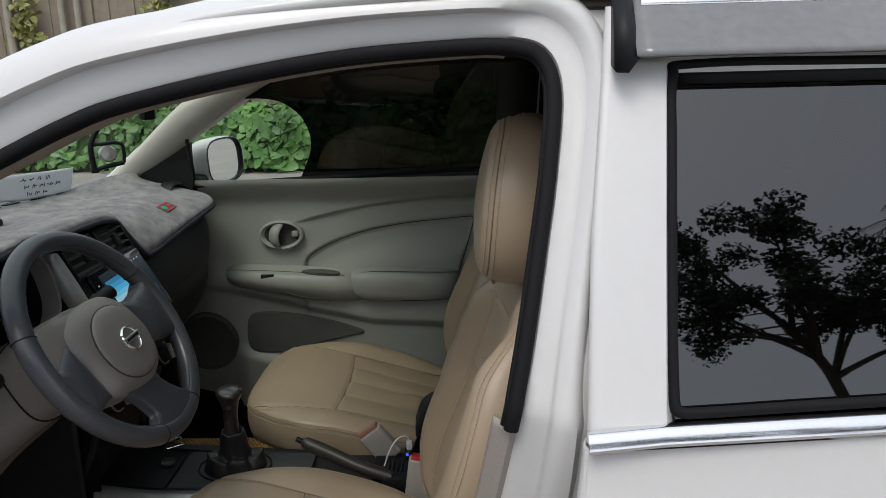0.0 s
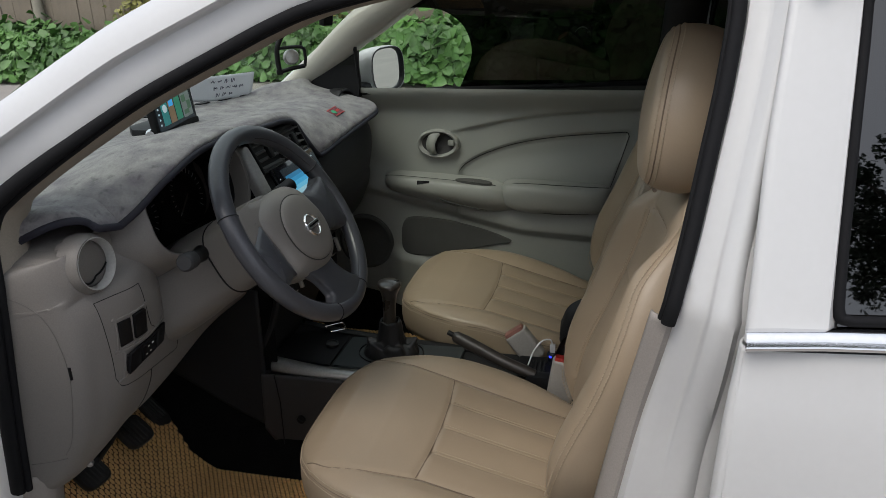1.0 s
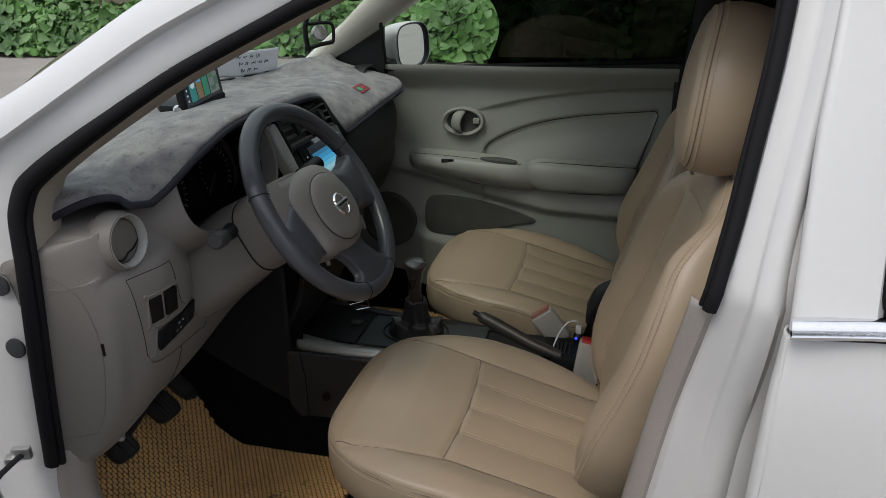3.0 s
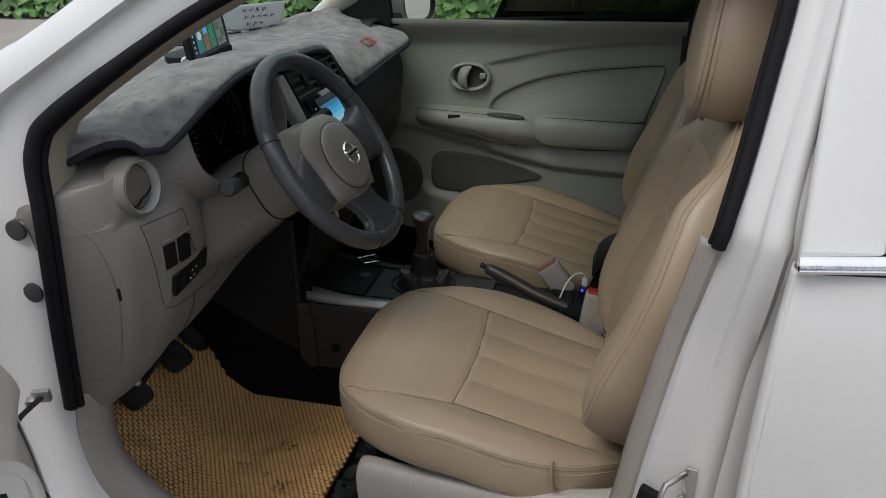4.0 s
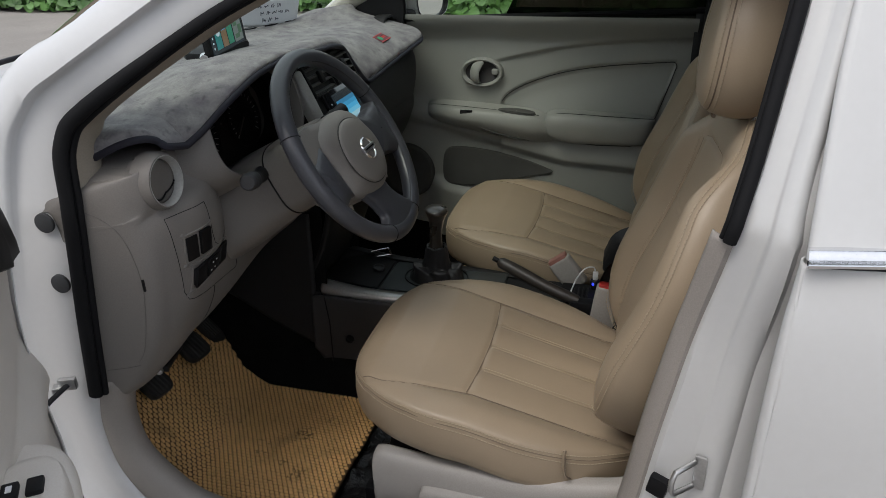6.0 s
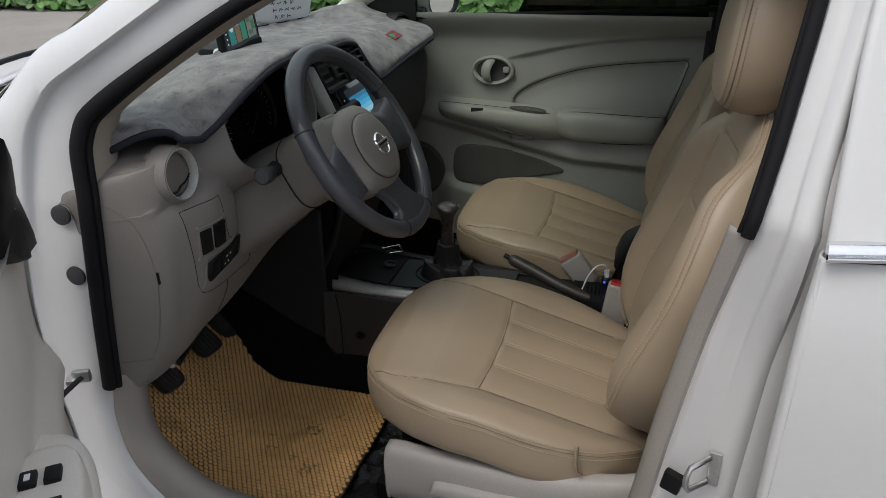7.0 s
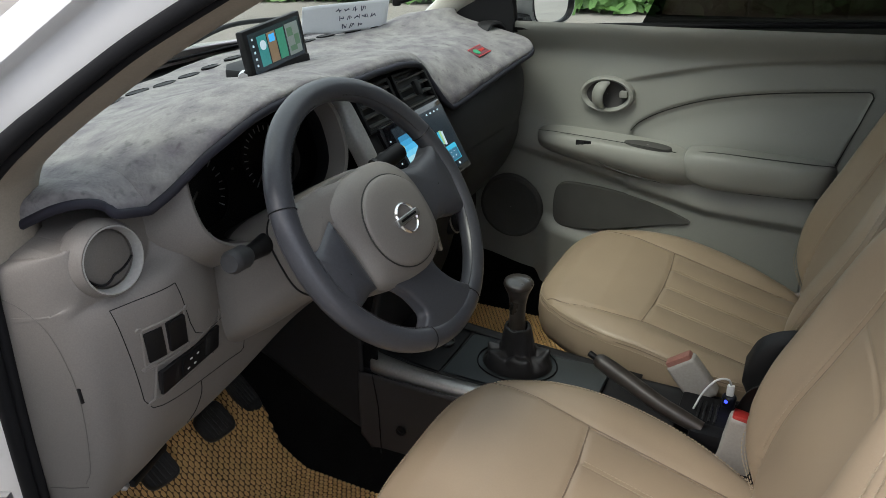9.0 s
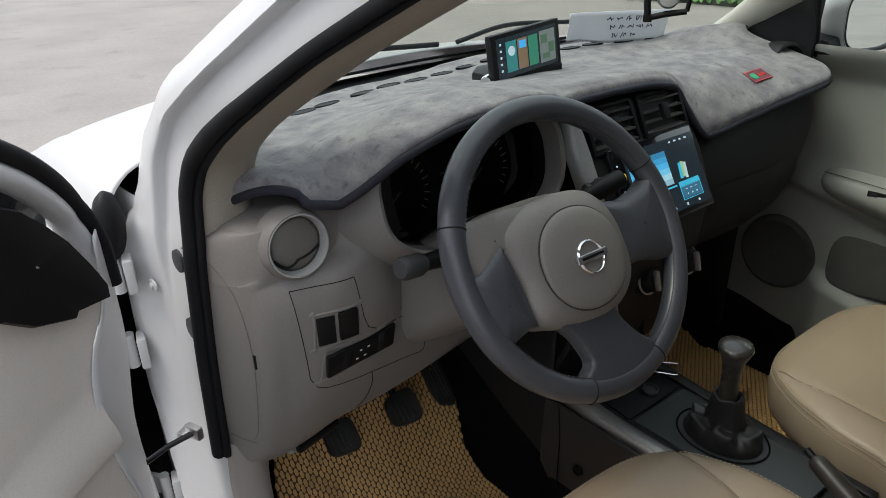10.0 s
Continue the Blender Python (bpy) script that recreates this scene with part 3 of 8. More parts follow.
# rear doors: the driver's side one is seen from outside
def rear_door(s):
    """s = -1 for the driver's side, 1 for the passenger's."""
    def P(x, d, z):
        return (x, CM + s * (0.7675 - d), z)
    door = car_part("rear_door", grid_mesh(surf([[P(x + (float(np.interp(z, [0.10, 0.4, 0.62, 0.78, 0.87, 0.925], [0.012, 0.002, 0.0, 0.004, 0.010, 0.020])) if x < 0.45 else 0), d + w, z + (0.045 * max(0.0, x - 0.44) if z > 0.88 else 0)) for z, d in zip((0.10, 0.3, 0.52, 0.72, 0.84, 0.905, 0.933), (0.022, -0.012, -0.032, -0.036, -0.026, -0.010, -0.004))]
                                                 for x, w in ((0.4235, 0.024), (0.4195, 0.016), (0.4185, 0.008), (0.4205, 0.0025), (0.427, 0.0), (0.46, -0.0005), (0.7, 0.0), (1.0, 0.0), (1.35, 0.0))], 60, 30)), PAINT, label="white rear door with chrome belt strip", solid=0.003)
    slope = 0.42
    def W(x, z, out=0.0):
        return P(x, slope * (z - 0.95) - out, z)
    fr = []
    for x0, x1 in ((0.447, 0.530),):
        fr.append(grid_mesh(np.array([[W(x0 + 0.022 * (z - 0.94) / 0.4 + float(np.interp(z, [0.94, 1.13, 1.37], [-0.008, -0.0065, 0.0065])) * (1 - a) - 0.004 * a + (x1 - x0) * a, z, o) for a, o in ((0.05, -0.016), (0.02, -0.008), (0.0, -0.002), (0.012, 0.0025), (0.04, 0.0052), (0.12, 0.006), (0.9, 0.006), (1.0, -0.006))] for z in np.linspace(0.94, 1.372, 16)])))
    car_part("window_frame", join(fr), PAINT, door, "white painted window frame")
    car_part("window_top_frame", grid_mesh(np.array([[W(x, z, o) for z, o in ((1.30, 0.0), (1.312, 0.006), (1.372, 0.006), (1.395, -0.02))] for x in np.linspace(0.50, 1.3, 14)])), PAINT, door)
    sealp = spline([W(1.25, 1.301), W(0.8, 1.308), W(0.57, 1.309), W(0.546, 1.295), W(0.540, 1.22), W(0.531, 1.06), W(0.5285, 0.992), W(0.5295, 0.973), W(0.537, 0.9670), W(0.57, 0.9675), W(0.75, 0.9765), W(1.25, 0.999)], 90)
    car_part("window_seal", tube_mesh(sealp, 0.0075, 10, flat=0.8), RUBBER, door, "black window seal")
    car_part("window_top_shade", grid_mesh(np.array([[W(x, z, -0.004) for z in (1.288, 1.31)] for x in (0.54, 0.8, 1.25)])), BLACK, door, solid=0.004)
    car_part("window_glass", facing(grid_mesh(surf([[W(x, z, -0.008 + 0.006 * math.sin(math.pi * (z - 0.95) / 0.36)) for z in (0.955, 1.07, 1.19, 1.31)] for x in (0.53, 0.75, 1.0, 1.26)], 16, 16)), (0, s, 0.3)), TINT, door, "dark tinted rear window")
    strip = [[W(x, z + 0.045 * (x - 0.44), o) for z, o in ((0.9375, 0.004), (0.9380, 0.0125), (0.9405, 0.0138), (0.9415, 0.0148), (0.944, 0.0150), (0.949, 0.0140), (0.954, 0.0125), (0.9555, 0.010), (0.956, 0.003))] for x in np.linspace(0.436, 1.3, 12)]
    strip[0] = [tuple(np.array(a) + (0.002, s * 0.006, 0)) for a in strip[0]]
    car_part("belt_strip", grid_mesh(np.array(strip)), CHROME, door, "polished chrome belt strip")
    car_part("belt_gap", grid_mesh(np.array([[W(x, z + 0.045 * (x - 0.44), 0.003) for z in (0.9320, 0.940)] for x in (0.44, 0.9, 1.3)])), BLACK, door)
    vis = [[W(x, z, o) for z, o in ((1.385, 0.010), (1.365, 0.020), (1.34, 0.032), (1.318, 0.042))] for x in (0.500, 0.6, 0.8, 1.05, 1.28)]
    visor = car_part("rain_visor", grid_mesh(surf(vis, 20, 10)), SMOKE, door, "smoked plastic rain visor with a silver strip", solid=0.003)
    car_part("visor_end", grid_mesh(np.array([[W(0.485, 1.385, 0.004), W(0.481, 1.31, 0.006)], [W(0.485, 1.387, 0.016), W(0.480, 1.303, 0.030)], [W(0.496, 1.385, 0.018), W(0.490, 1.303, 0.043)], [W(0.503, 1.384, 0.014), W(0.502, 1.316, 0.040)]])), BLACK, door, solid=0.004)
    car_part("visor_strip", grid_mesh(np.array([[W(x, z, o) for z, o in ((1.386, 0.011), (1.384, 0.017), (1.374, 0.0205), (1.371, 0.019))] for x in np.linspace(0.512, 1.28, 8)])), CHROME, door, "silver strip")
    return door


rear_door(-1)
rear_door(1)

car_part("scuttle_panel", grid_mesh(surf([[(x - 0.10 * (1 - ((y - CM) / 0.72) ** 2), y, z) for y in (0.24, 0.5, CM, 1.2, 1.455)] for x, z in ((-0.62, 0.915), (-0.80, 0.94), (-0.93, 0.955), (-1.0, 0.95))], 12, 24)), BLACK, label="black scuttle panel under the windscreen", solid=0.004)

# white corners between the wings and the windscreen, and the hinge pillar behind the open door's gap
for s in (-1, 1):
    cor_ = []
    for x in (-0.76, -0.81, -0.87, -0.94, -1.02):
        yi = float(np.interp(-x, [0.75, 0.84, 0.92, 0.98, 1.03], [0.185, 0.265, 0.345, 0.415, 0.60]))
        cor_.append([(x, CM + s * (CM - y), z) for y, z in ((0.165, 0.938), (0.185, 0.945), (0.5 * (0.185 + yi), 0.950), (yi, 0.952))])
    car_part("cowl_corner", grid_mesh(surf(cor_, 16, 12)), PAINT, label="white corner panel by the windscreen", solid=0.004)
car_part("hinge_pillar", grid_mesh(surf([[(x, float(side_y(z, x)) + o, z) for x, o in ((-0.74, 0.006), (-0.79, -0.010), (-0.86, -0.014), (-0.95, -0.010), (-1.02, 0.006))] for z in (0.12, 0.4, 0.7, 0.915)], 16, 12)), PAINT, label="white hinge pillar", solid=0.004)
car_part("passenger_kick_panel", grid_mesh(surf([[(x, 1.535 + o, z) for z, o in ((0.16, 0.0), (0.5, 0.02), (0.93, 0.03))] for x in (-1.02, -0.8, -0.62)], 8, 8)), CHARCOAL, label="charcoal kick panel in the passenger footwell", solid=0.004)

# floor pan, firewall and the closed rear of the cabin
fl = [[(x, y, z) for y, z in ((0.14, 0.20), (0.20, 0.150), (0.40, 0.138), (0.62, 0.148), (0.70, 0.24), (0.76, 0.33), (CM, 0.34), (0.935, 0.33), (1.0, 0.24), (1.08, 0.148), (1.30, 0.138), (1.50, 0.16), (1.58, 0.3))] for x in (-0.62, -0.3, 0.0, 0.4, 0.9, 1.5)]
fl = [[(-1.03, y, max(0.62, z + 0.4)) for _, y, z in fl[0]], [(-0.92, y, z + 0.30) for _, y, z in fl[0]], [(-0.82, y, z + 0.14) for _, y, z in fl[0]], [(-0.72, y, z + 0.03) for _, y, z in fl[0]]] + fl
car_part("floor_carpet", grid_mesh(surf(fl, 50, 60)), CARPET, label="black cabin carpet", solid=0.004)
car_part("firewall", grid_mesh(surf([[(-1.03, y, z) for y in (0.16, CM, 1.535)] for z in (0.3, 0.65, 0.925)], 6, 6)), BLACK, solid=0.01)
car_part("rear_bulkhead", grid_mesh(surf([[(1.38 + 0.15 * (1.4 - z), y, z) for y in (0.14, CM, 1.56)] for z in (0.15, 0.9, 1.39)], 6, 6)), CHARCOAL, solid=0.01)
car_part("passenger_side_wall", grid_mesh(surf([[(x, y, z) for z, y in ((0.15, 1.6), (0.6, 1.615), (0.95, 1.6))] for x in (-1.03, 0.2, 1.5)], 6, 6)), PAINT, solid=0.008)
car_part("underbody", box_mesh(3.3, 1.42, 0.05, 0.02, m=pose(-0.1, CM, 0.10)), BLACK)
for x in (-1.38, 1.22):
    for y in (0.115, 1.58):
        whl = car_part("wheel", lathe_mesh([(0.10, 0.10), (0.19, 0.095), (0.205, 0.10), (0.28, 0.095), (0.30, 0.05), (0.30, -0.05), (0.28, -0.095), (0.19, -0.09)], frame_of((x, y, GROUND + 0.30), (0, -1 if y < 1 else 1, 0)), 40), RUBBER, label="black tyre")
        car_part("rim", lathe_mesh([(0, 0.085), (0.05, 0.085), (0.08, 0.07), (0.17, 0.075), (0.19, 0.098), (0.2, 0.09)], frame_of((x, y, GROUND + 0.30), (0, -1 if y < 1 else 1, 0)), 40), SATIN, whl, "silver wheel rim")

# plain tail and nose that close the car
tail = []
for x, yt, zt, yb in ((1.31, 0.335, 1.345, 0.085), (1.45, 0.315, 1.275, 0.085), (1.62, 0.255, 1.150, 0.09), (1.74, 0.205, 1.055, 0.095), (1.95, 0.185, 1.020, 0.12), (2.08, 0.20, 0.985, 0.15), (2.13, 0.23, 0.90, 0.20), (2.14, 0.30, 0.70, 0.30)):
    half_ = [(yb + 0.03, 0.13), (yb - 0.02, 0.40), (yb - 0.025, 0.70), (yb + 0.01, min(0.93, zt - 0.05)), (yt, zt), (yt + 0.12, zt + 0.025), (CM, zt + 0.04)]
    tail.append([(x, y, z) for y, z in half_] + [(x, 2 * CM - y, z) for y, z in half_[-2::-1]])
tl_ = surf(tail, 40, 60)
car_part("tail", grid_mesh(np.concatenate([tl_, np.array([[(2.14, CM, 0.5)] * 60])])), PAINT, label="white saloon tail with boot lid", solid=0.006)
car_part("rear_screen", facing(grid_mesh(surf([[(x, CM + f * w, z - 0.03 * f * f) for f in (-1, -0.5, 0, 0.5, 1)] for x, z, w in ((1.37, 1.372, 0.45), (1.52, 1.278, 0.49), (1.67, 1.160, 0.53))], 10, 16)), (0.5, 0, 0.8)), TINT, label="dark tinted rear screen")
nose = [[(x, CM + f * w, z) for f, z in ((-1.0, z0), (-0.99, 0.5 * (z0 + z1)), (-0.97, z1))] for x, w, z0, z1 in ((-1.75, 0.78, 0.16, 0.66), (-1.90, 0.72, 0.16, 0.68), (-1.98, 0.50, 0.15, 0.70))]
nose += [[(-2.01, CM, z) for z in (0.15, 0.42, 0.72)]]
nose += [[(x, 2 * CM - y, z) for x, y, z in r] for r in nose[2::-1]]
car_part("front_bumper", grid_mesh(surf(nose, 40, 14)), PAINT, label="plain white front bumper", solid=0.006)
car_part("nose_panel", grid_mesh(surf([[(x + 0.12 * f * f, CM + f * 0.66, z - 0.02 * f * f) for f in (-1, -0.5, 0, 0.5, 1)] for x, z in ((-1.83, 0.755), (-1.91, 0.70), (-1.94, 0.62))], 10, 20)), PAINT, label="white panel over the bumper", solid=0.005)

# rear bench
bench = thing("rear_bench", "tan leather rear bench seat", "seat", (1.05, CM, 0.2))
part("cushion", box_mesh(0.48, 1.22, 0.20, 0.06, 4, pose(0, 0, 0.16)), LEATHER, bench)
part("backrest", box_mesh(0.16, 1.22, 0.62, 0.06, 4, pose(0.24, 0, 0.50, 0, 18, 0)), LEATHER, bench)

# ---- front doors ----
def near_line(x, z, line):
    """Distance in height from a line given as x, z pairs, as a function of x."""
    a = np.array(line)
    return z - np.interp(x, a[:, 0], a[:, 1])


INSERT = spline([(0.588, 0.712), (0.615, 0.742), (0.68, 0.778), (0.78, 0.812), (0.90, 0.834), (1.02, 0.846), (1.105, 0.853)], 40)
CREASE = spline([(0.56, 0.842), (0.66, 0.868), (0.80, 0.896), (1.0, 0.918), (1.20, 0.930)], 30)


def panel_depth(x, z):
    """How far the door's inner panel stands in from the outer skin."""
    d = 0.062 + 0.055 * smooth01(z, 0.90, 0.985) - 0.012 * smooth01(x, 0.35, 0.15)
    c = near_line(x, z, CREASE)
    d = d + 0.012 * smooth01(c, -0.008, 0.003) * smooth01(x, 0.52, 0.66)
    g = near_line(x, z, INSERT)
    back_ = np.interp(z, [0.60, 0.69, 0.84], [1.045, 1.073, 1.116])
    inside = smooth01(x, 0.585, 0.600) * (1 - smooth01(x - back_, -0.006, 0.0))
    d = d - 0.010 * inside * smooth01(-g, 0.0, 0.010) - 0.007 * inside * np.exp(-(g / 0.0045) ** 2)
    d = d + 0.018 * smooth01(-g, 0.03, 0.13) * inside
    # lower bulge under the armrest and the wall of the map pocket
    sweep = np.interp(x, [0.25, 0.40, 0.60, 0.80, 1.1], [0.655, 0.625, 0.575, 0.53, 0.515])
    d = d + 0.020 * smooth01(z - sweep, -0.02, 0.012) * (1 - smooth01(z - sweep, 0.02, 0.10))
    d = d + 0.030 * smooth01(sweep - z, 0.17, 0.22) * smooth01(x, 0.33, 0.40) * (1 - smooth01(z, 0.5, 0.56))
    return d


def door_meshes(P, first=0.06, top=0.988):
    """Meshes of a front door's lining; P maps length, depth and height into place."""
    xs, zs = np.linspace(first, 1.16, 230), np.linspace(0.24, top, 170)
    X, Z_ = np.meshgrid(xs, zs, indexing="ij")
    if first > 0.1:
        start = np.interp(Z_, [0.24, 0.45, 0.553, 0.632, 0.705, 0.74, 0.80, 0.847, 0.935], [0.10, 0.105, 0.118, 0.139, 0.148, 0.146, 0.129, 0.092, 0.125])
        X = start + (X - first) / (1.16 - first) * (1.16 - start)
    D = panel_depth(X, Z_)
    out = {}
    out["panel"] = grid_mesh(np.array([[P(X[i, j], D[i, j], Z_[i, j]) for j in range(len(zs))] for i in range(len(xs))]))
    # armrest with the switch plate and grip: a long tapering bolster
    sec = []
    for x, zt, zb, o in ((0.345, 0.690, 0.676, 0.004), (0.36, 0.702, 0.655, 0.040), (0.42, 0.706, 0.640, 0.062), (0.55, 0.700, 0.618, 0.074), (0.66, 0.692, 0.602, 0.074), (0.72, 0.683, 0.598, 0.066), (0.765, 0.660, 0.602, 0.044), (0.785, 0.635, 0.612, 0.014)):
        b = 0.062
        sec.append([P(x, b, zt + 0.008), P(x, b + o * 0.75, zt + 0.001), P(x, b + o, zt - 0.009), P(x, b + o * 1.02, (zt + zb) / 2), P(x, b + o * 0.6, zb + 0.004), P(x, b - 0.004, zb - 0.004)])
    out["armrest"] = grid_mesh(surf(sec, 40, 24))
    pad = []
    for x, zt, zb, o in ((0.735, 0.664, 0.648, 0.016), (0.745, 0.690, 0.622, 0.052), (0.80, 0.698, 0.603, 0.068), (0.92, 0.694, 0.600, 0.064), (1.02, 0.690, 0.602, 0.058), (1.06, 0.685, 0.612, 0.040), (1.075, 0.668, 0.630, 0.008)):
        b = 0.070
        pad.append([P(x, b, zt + 0.003), P(x, b + o * 0.75, zt), P(x, b + o, zt - 0.014), P(x, b + o, (zt + zb) / 2), P(x, b + o * 0.75, zb + 0.008), P(x, b - 0.004, zb)])
    out["pad"] = grid_mesh(surf(pad, 40, 24))
    gl_ = [tuple(q) for q in INSERT[1:]] + [(1.112, 0.850), (1.1155, 0.842), (1.10, 0.785), (1.074, 0.700), (1.045, 0.625), (1.03, 0.602), (1.0, 0.594), (0.9, 0.592), (0.80, 0.598), (0.772, 0.61)]
    gl_ = np.array([(a, b) for a, b in gl_])
    out["groove"] = tube_mesh([P(a, float(panel_depth(np.array(a), np.array(b))) + 0.0012, b) for a, b in gl_], 0.0014, 6)
    out["pad_groove"] = tube_mesh([P(x, d, z) for x, d, z in spline([(0.742, 0.098, 0.640), (0.738, 0.108, 0.668), (0.756, 0.112, 0.690), (0.80, 0.116, 0.699), (0.92, 0.114, 0.696), (1.02, 0.108, 0.692), (1.066, 0.094, 0.688)], 50)], 0.0013, 6)
    # a dark tapered tube stands for the shadow under the pull's lip
    out["pull_shade"] = tube_mesh([P(x, d, z) for x, d, z in spline([(0.535, 0.139, 0.650), (0.56, 0.141, 0.640), (0.61, 0.141, 0.628), (0.66, 0.138, 0.619), (0.695, 0.132, 0.612)], 30)], np.interp(range(30), [0, 12, 29], [0.0006, 0.0030, 0.0006]), 8)
    out["rail_groove"] = tube_mesh([P(x, d, z) for x, d, z in spline([(0.352, 0.085, 0.702), (0.40, 0.110, 0.710), (0.52, 0.124, 0.708), (0.64, 0.128, 0.701), (0.72, 0.118, 0.690)], 40)], 0.0009, 6)
    poc = spline([(0.405, 0.545), (0.45, 0.560), (0.56, 0.552), (0.66, 0.532), (0.735, 0.508), (0.765, 0.490), (0.70, 0.475), (0.60, 0.450), (0.52, 0.432), (0.44, 0.425), (0.40, 0.44), (0.393, 0.49)], 60, closed=True)
    pcn = np.array([0.56, 0.49])
    pv = [P(x, d, z) for k, d in ((1.0, 0.066), (0.992, 0.0755), (0.965, 0.0768)) for x, z in pcn + (poc - pcn) * k]
    n_p = len(poc)
    out["pocket"] = mesh_of(pv, grid_faces(3, n_p, cv=True) + [tuple(2 * n_p + i for i in range(n_p))])
    spk = np.linspace(0, 2 * np.pi, 40, endpoint=False)
    out["speaker"] = grid_mesh(np.array([[P(0.265 + r * math.cos(a), d, 0.46 + r * math.sin(a)) for a in spk] for r, d in ((0.098, 0.056), (0.094, 0.072), (0.086, 0.074), (0.08, 0.068), (0.001, 0.071))]), cv=True)
    hb, lev = [], []
    for r, d in ((1.06, 0.062), (1.03, 0.080), (0.95, 0.083), (0.86, 0.080), (0.78, 0.066), (0.72, 0.062)):
        hb.append([P(0.528 + 0.066 * r * math.cos(a), d, 0.808 + 0.043 * r * math.sin(a)) for a in spk])
    out["handle_bezel"] = grid_mesh(np.array(hb), cv=True)
    out["handle_cup"] = grid_mesh(np.array([[P(0.528 + 0.066 * r * math.cos(a), d, 0.808 + 0.043 * r * math.sin(a)) for a in spk] for r, d in ((0.80, 0.070), (0.55, 0.066), (0.02, 0.064))]), cv=True)
    lev = [P(0.546 + dx, d, 0.808 + dz) for dx, d, dz in ((-0.028, 0.072, -0.034), (-0.036, 0.088, -0.018), (-0.037, 0.092, 0.004), (-0.030, 0.088, 0.022), (-0.016, 0.074, 0.034))]
    out["handle_lever"] = tube_mesh(spline(lev, 16), np.interp(range(16), [0, 4, 11, 15], [0.009, 0.017, 0.017, 0.009]), 12, flat=0.5)
    out["lock_knob"] = box_mesh(0.020, 0.016, 0.017, 0.004, m=Matrix.Translation(P(0.572, 0.078, 0.813)))
    # no hollow is cut: a dark raised oval stands for the recess's shade
    grip = np.array([[P(0.648 + 0.054 * r * math.cos(a), 0.108 + 0.0165 * r * math.sin(a), 0.6985 + h - 0.16 * (0.0165 * r * math.sin(a)) - 0.06 * 0.054 * r * math.cos(a)) for a in spk] for r, h in ((1.12, -0.006), (1.08, 0.001), (1.0, 0.0018), (0.90, 0.0012), (0.05, 0.0010))])
    out["grip_shade"] = grid_mesh(grip, cv=True)
    out["switch_plate"] = join([box_mesh(0.040, 0.0045, 0.013, 0.001, m=Matrix.Translation(P(0.49, 0.131, 0.694)))])
    out["switch_key"] = box_mesh(0.017, 0.0075, 0.009, 0.002, m=Matrix.Translation(P(0.483, 0.131, 0.694)))
    cres = [[P(x, 0.064 + 0.070 * s, z + dz) for s, dz in ((0.98, 0.010), (1.06, 0.0), (1.0, -0.012))] for x, z in ((0.53, 0.640), (0.58, 0.628), (0.64, 0.615), (0.68, 0.606))]
    out["pull_lip"] = grid_mesh(surf(cres, 14, 8))
    return out


# passenger's door, closed
def place_p(x, d, z):
    return (x - 0.775, 1.627 - d, z)


pd = car_part("passenger_door", grid_mesh(surf([[(x, y, z) for z, y in ((0.12, 1.60), (0.4, 1.64), (0.75, 1.645), (0.95, 1.60))] for x in (-0.76, -0.2, 0.42)], 12, 12)), PAINT, label="closed front passenger door with grey-beige lining", solid=0.008)
dm = door_meshes(place_p)
car_part("door_lining", dm["panel"], LINING_SHADED, pd, "moulded door lining in its darker, shaded tone")
for n_ in ("groove", "pad_groove", "pull_shade", "rail_groove"):
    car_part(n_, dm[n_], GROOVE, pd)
car_part("armrest", dm["armrest"], LINING_SHADED, pd, "taupe plastic grip and switch rail")
car_part("armrest_pad", dm["pad"], LINING_SHADED, pd, "taupe padded armrest")
car_part("map_pocket", dm["pocket"], FABRICD, pd, "dark cloth map pocket")
car_part("speaker_grille", dm["speaker"], FABRICD, pd, "round dark speaker grille")
car_part("handle_bezel", dm["handle_bezel"], LINING_SHADED, pd, "oval recessed handle bezel")
car_part("handle_cup", dm["handle_cup"], KICK, pd, "dark handle recess")
car_part("door_handle", dm["handle_lever"], LINING_SHADED, pd, "grey-beige inner door handle")
car_part("lock_knob", dm["lock_knob"], LINING_SHADED, pd)
car_part("grip_shade", dm["grip_shade"], FABRICD, pd, "dark oval standing for the shaded grip recess")
car_part("switch_plate", dm["switch_plate"], BLACK, pd, "black window switch")
car_part("switch_key", dm["switch_key"], CHARCOAL, pd)
bpy.data.meshes.remove(dm["pull_lip"])


def glass_p(x, z):
    return (x, 1.532 - 0.42 * (z - 0.975), z)


edge = spline([(-0.186, 0.955), (-0.150, 1.02), (-0.125, 1.075), (-0.121, 1.125), (-0.140, 1.175), (-0.185, 1.212), (-0.245, 1.224), (-0.32, 1.222)], 40)
film = [tuple(e) for e in edge] + [(-0.20, 1.30), (-0.06, 1.37), (0.44, 1.375), (0.44, 0.955)]
car_part("tinted_window", facing(mesh_of([glass_p(x, z) for x, z in film], [tuple(range(len(film)))]), (0, -1, 0)), FILM, pd, "window with dark film cut away at the front", smooth=False)
bare = [tuple(e) for e in edge[::-1]] + [(-0.62, 0.955), (-0.62, 1.0)]
car_part("clear_window", facing(mesh_of([glass_p(x, z) for x, z in bare], [tuple(range(len(bare)))]), (0, -1, 0)), CLEAR, pd, smooth=False, shadow=False)
car_part("window_belt_seal", tube_mesh([(-0.58, 1.523, 0.965), (-0.2, 1.52, 0.984), (0.42, 1.515, 1.008)], 0.007, 8), RUBBER, pd)
car_part("window_divider", tube_mesh([(-0.483, 1.527, 0.96), (-0.474, 1.470, 1.12)], 0.006, 8), BLACK, pd)

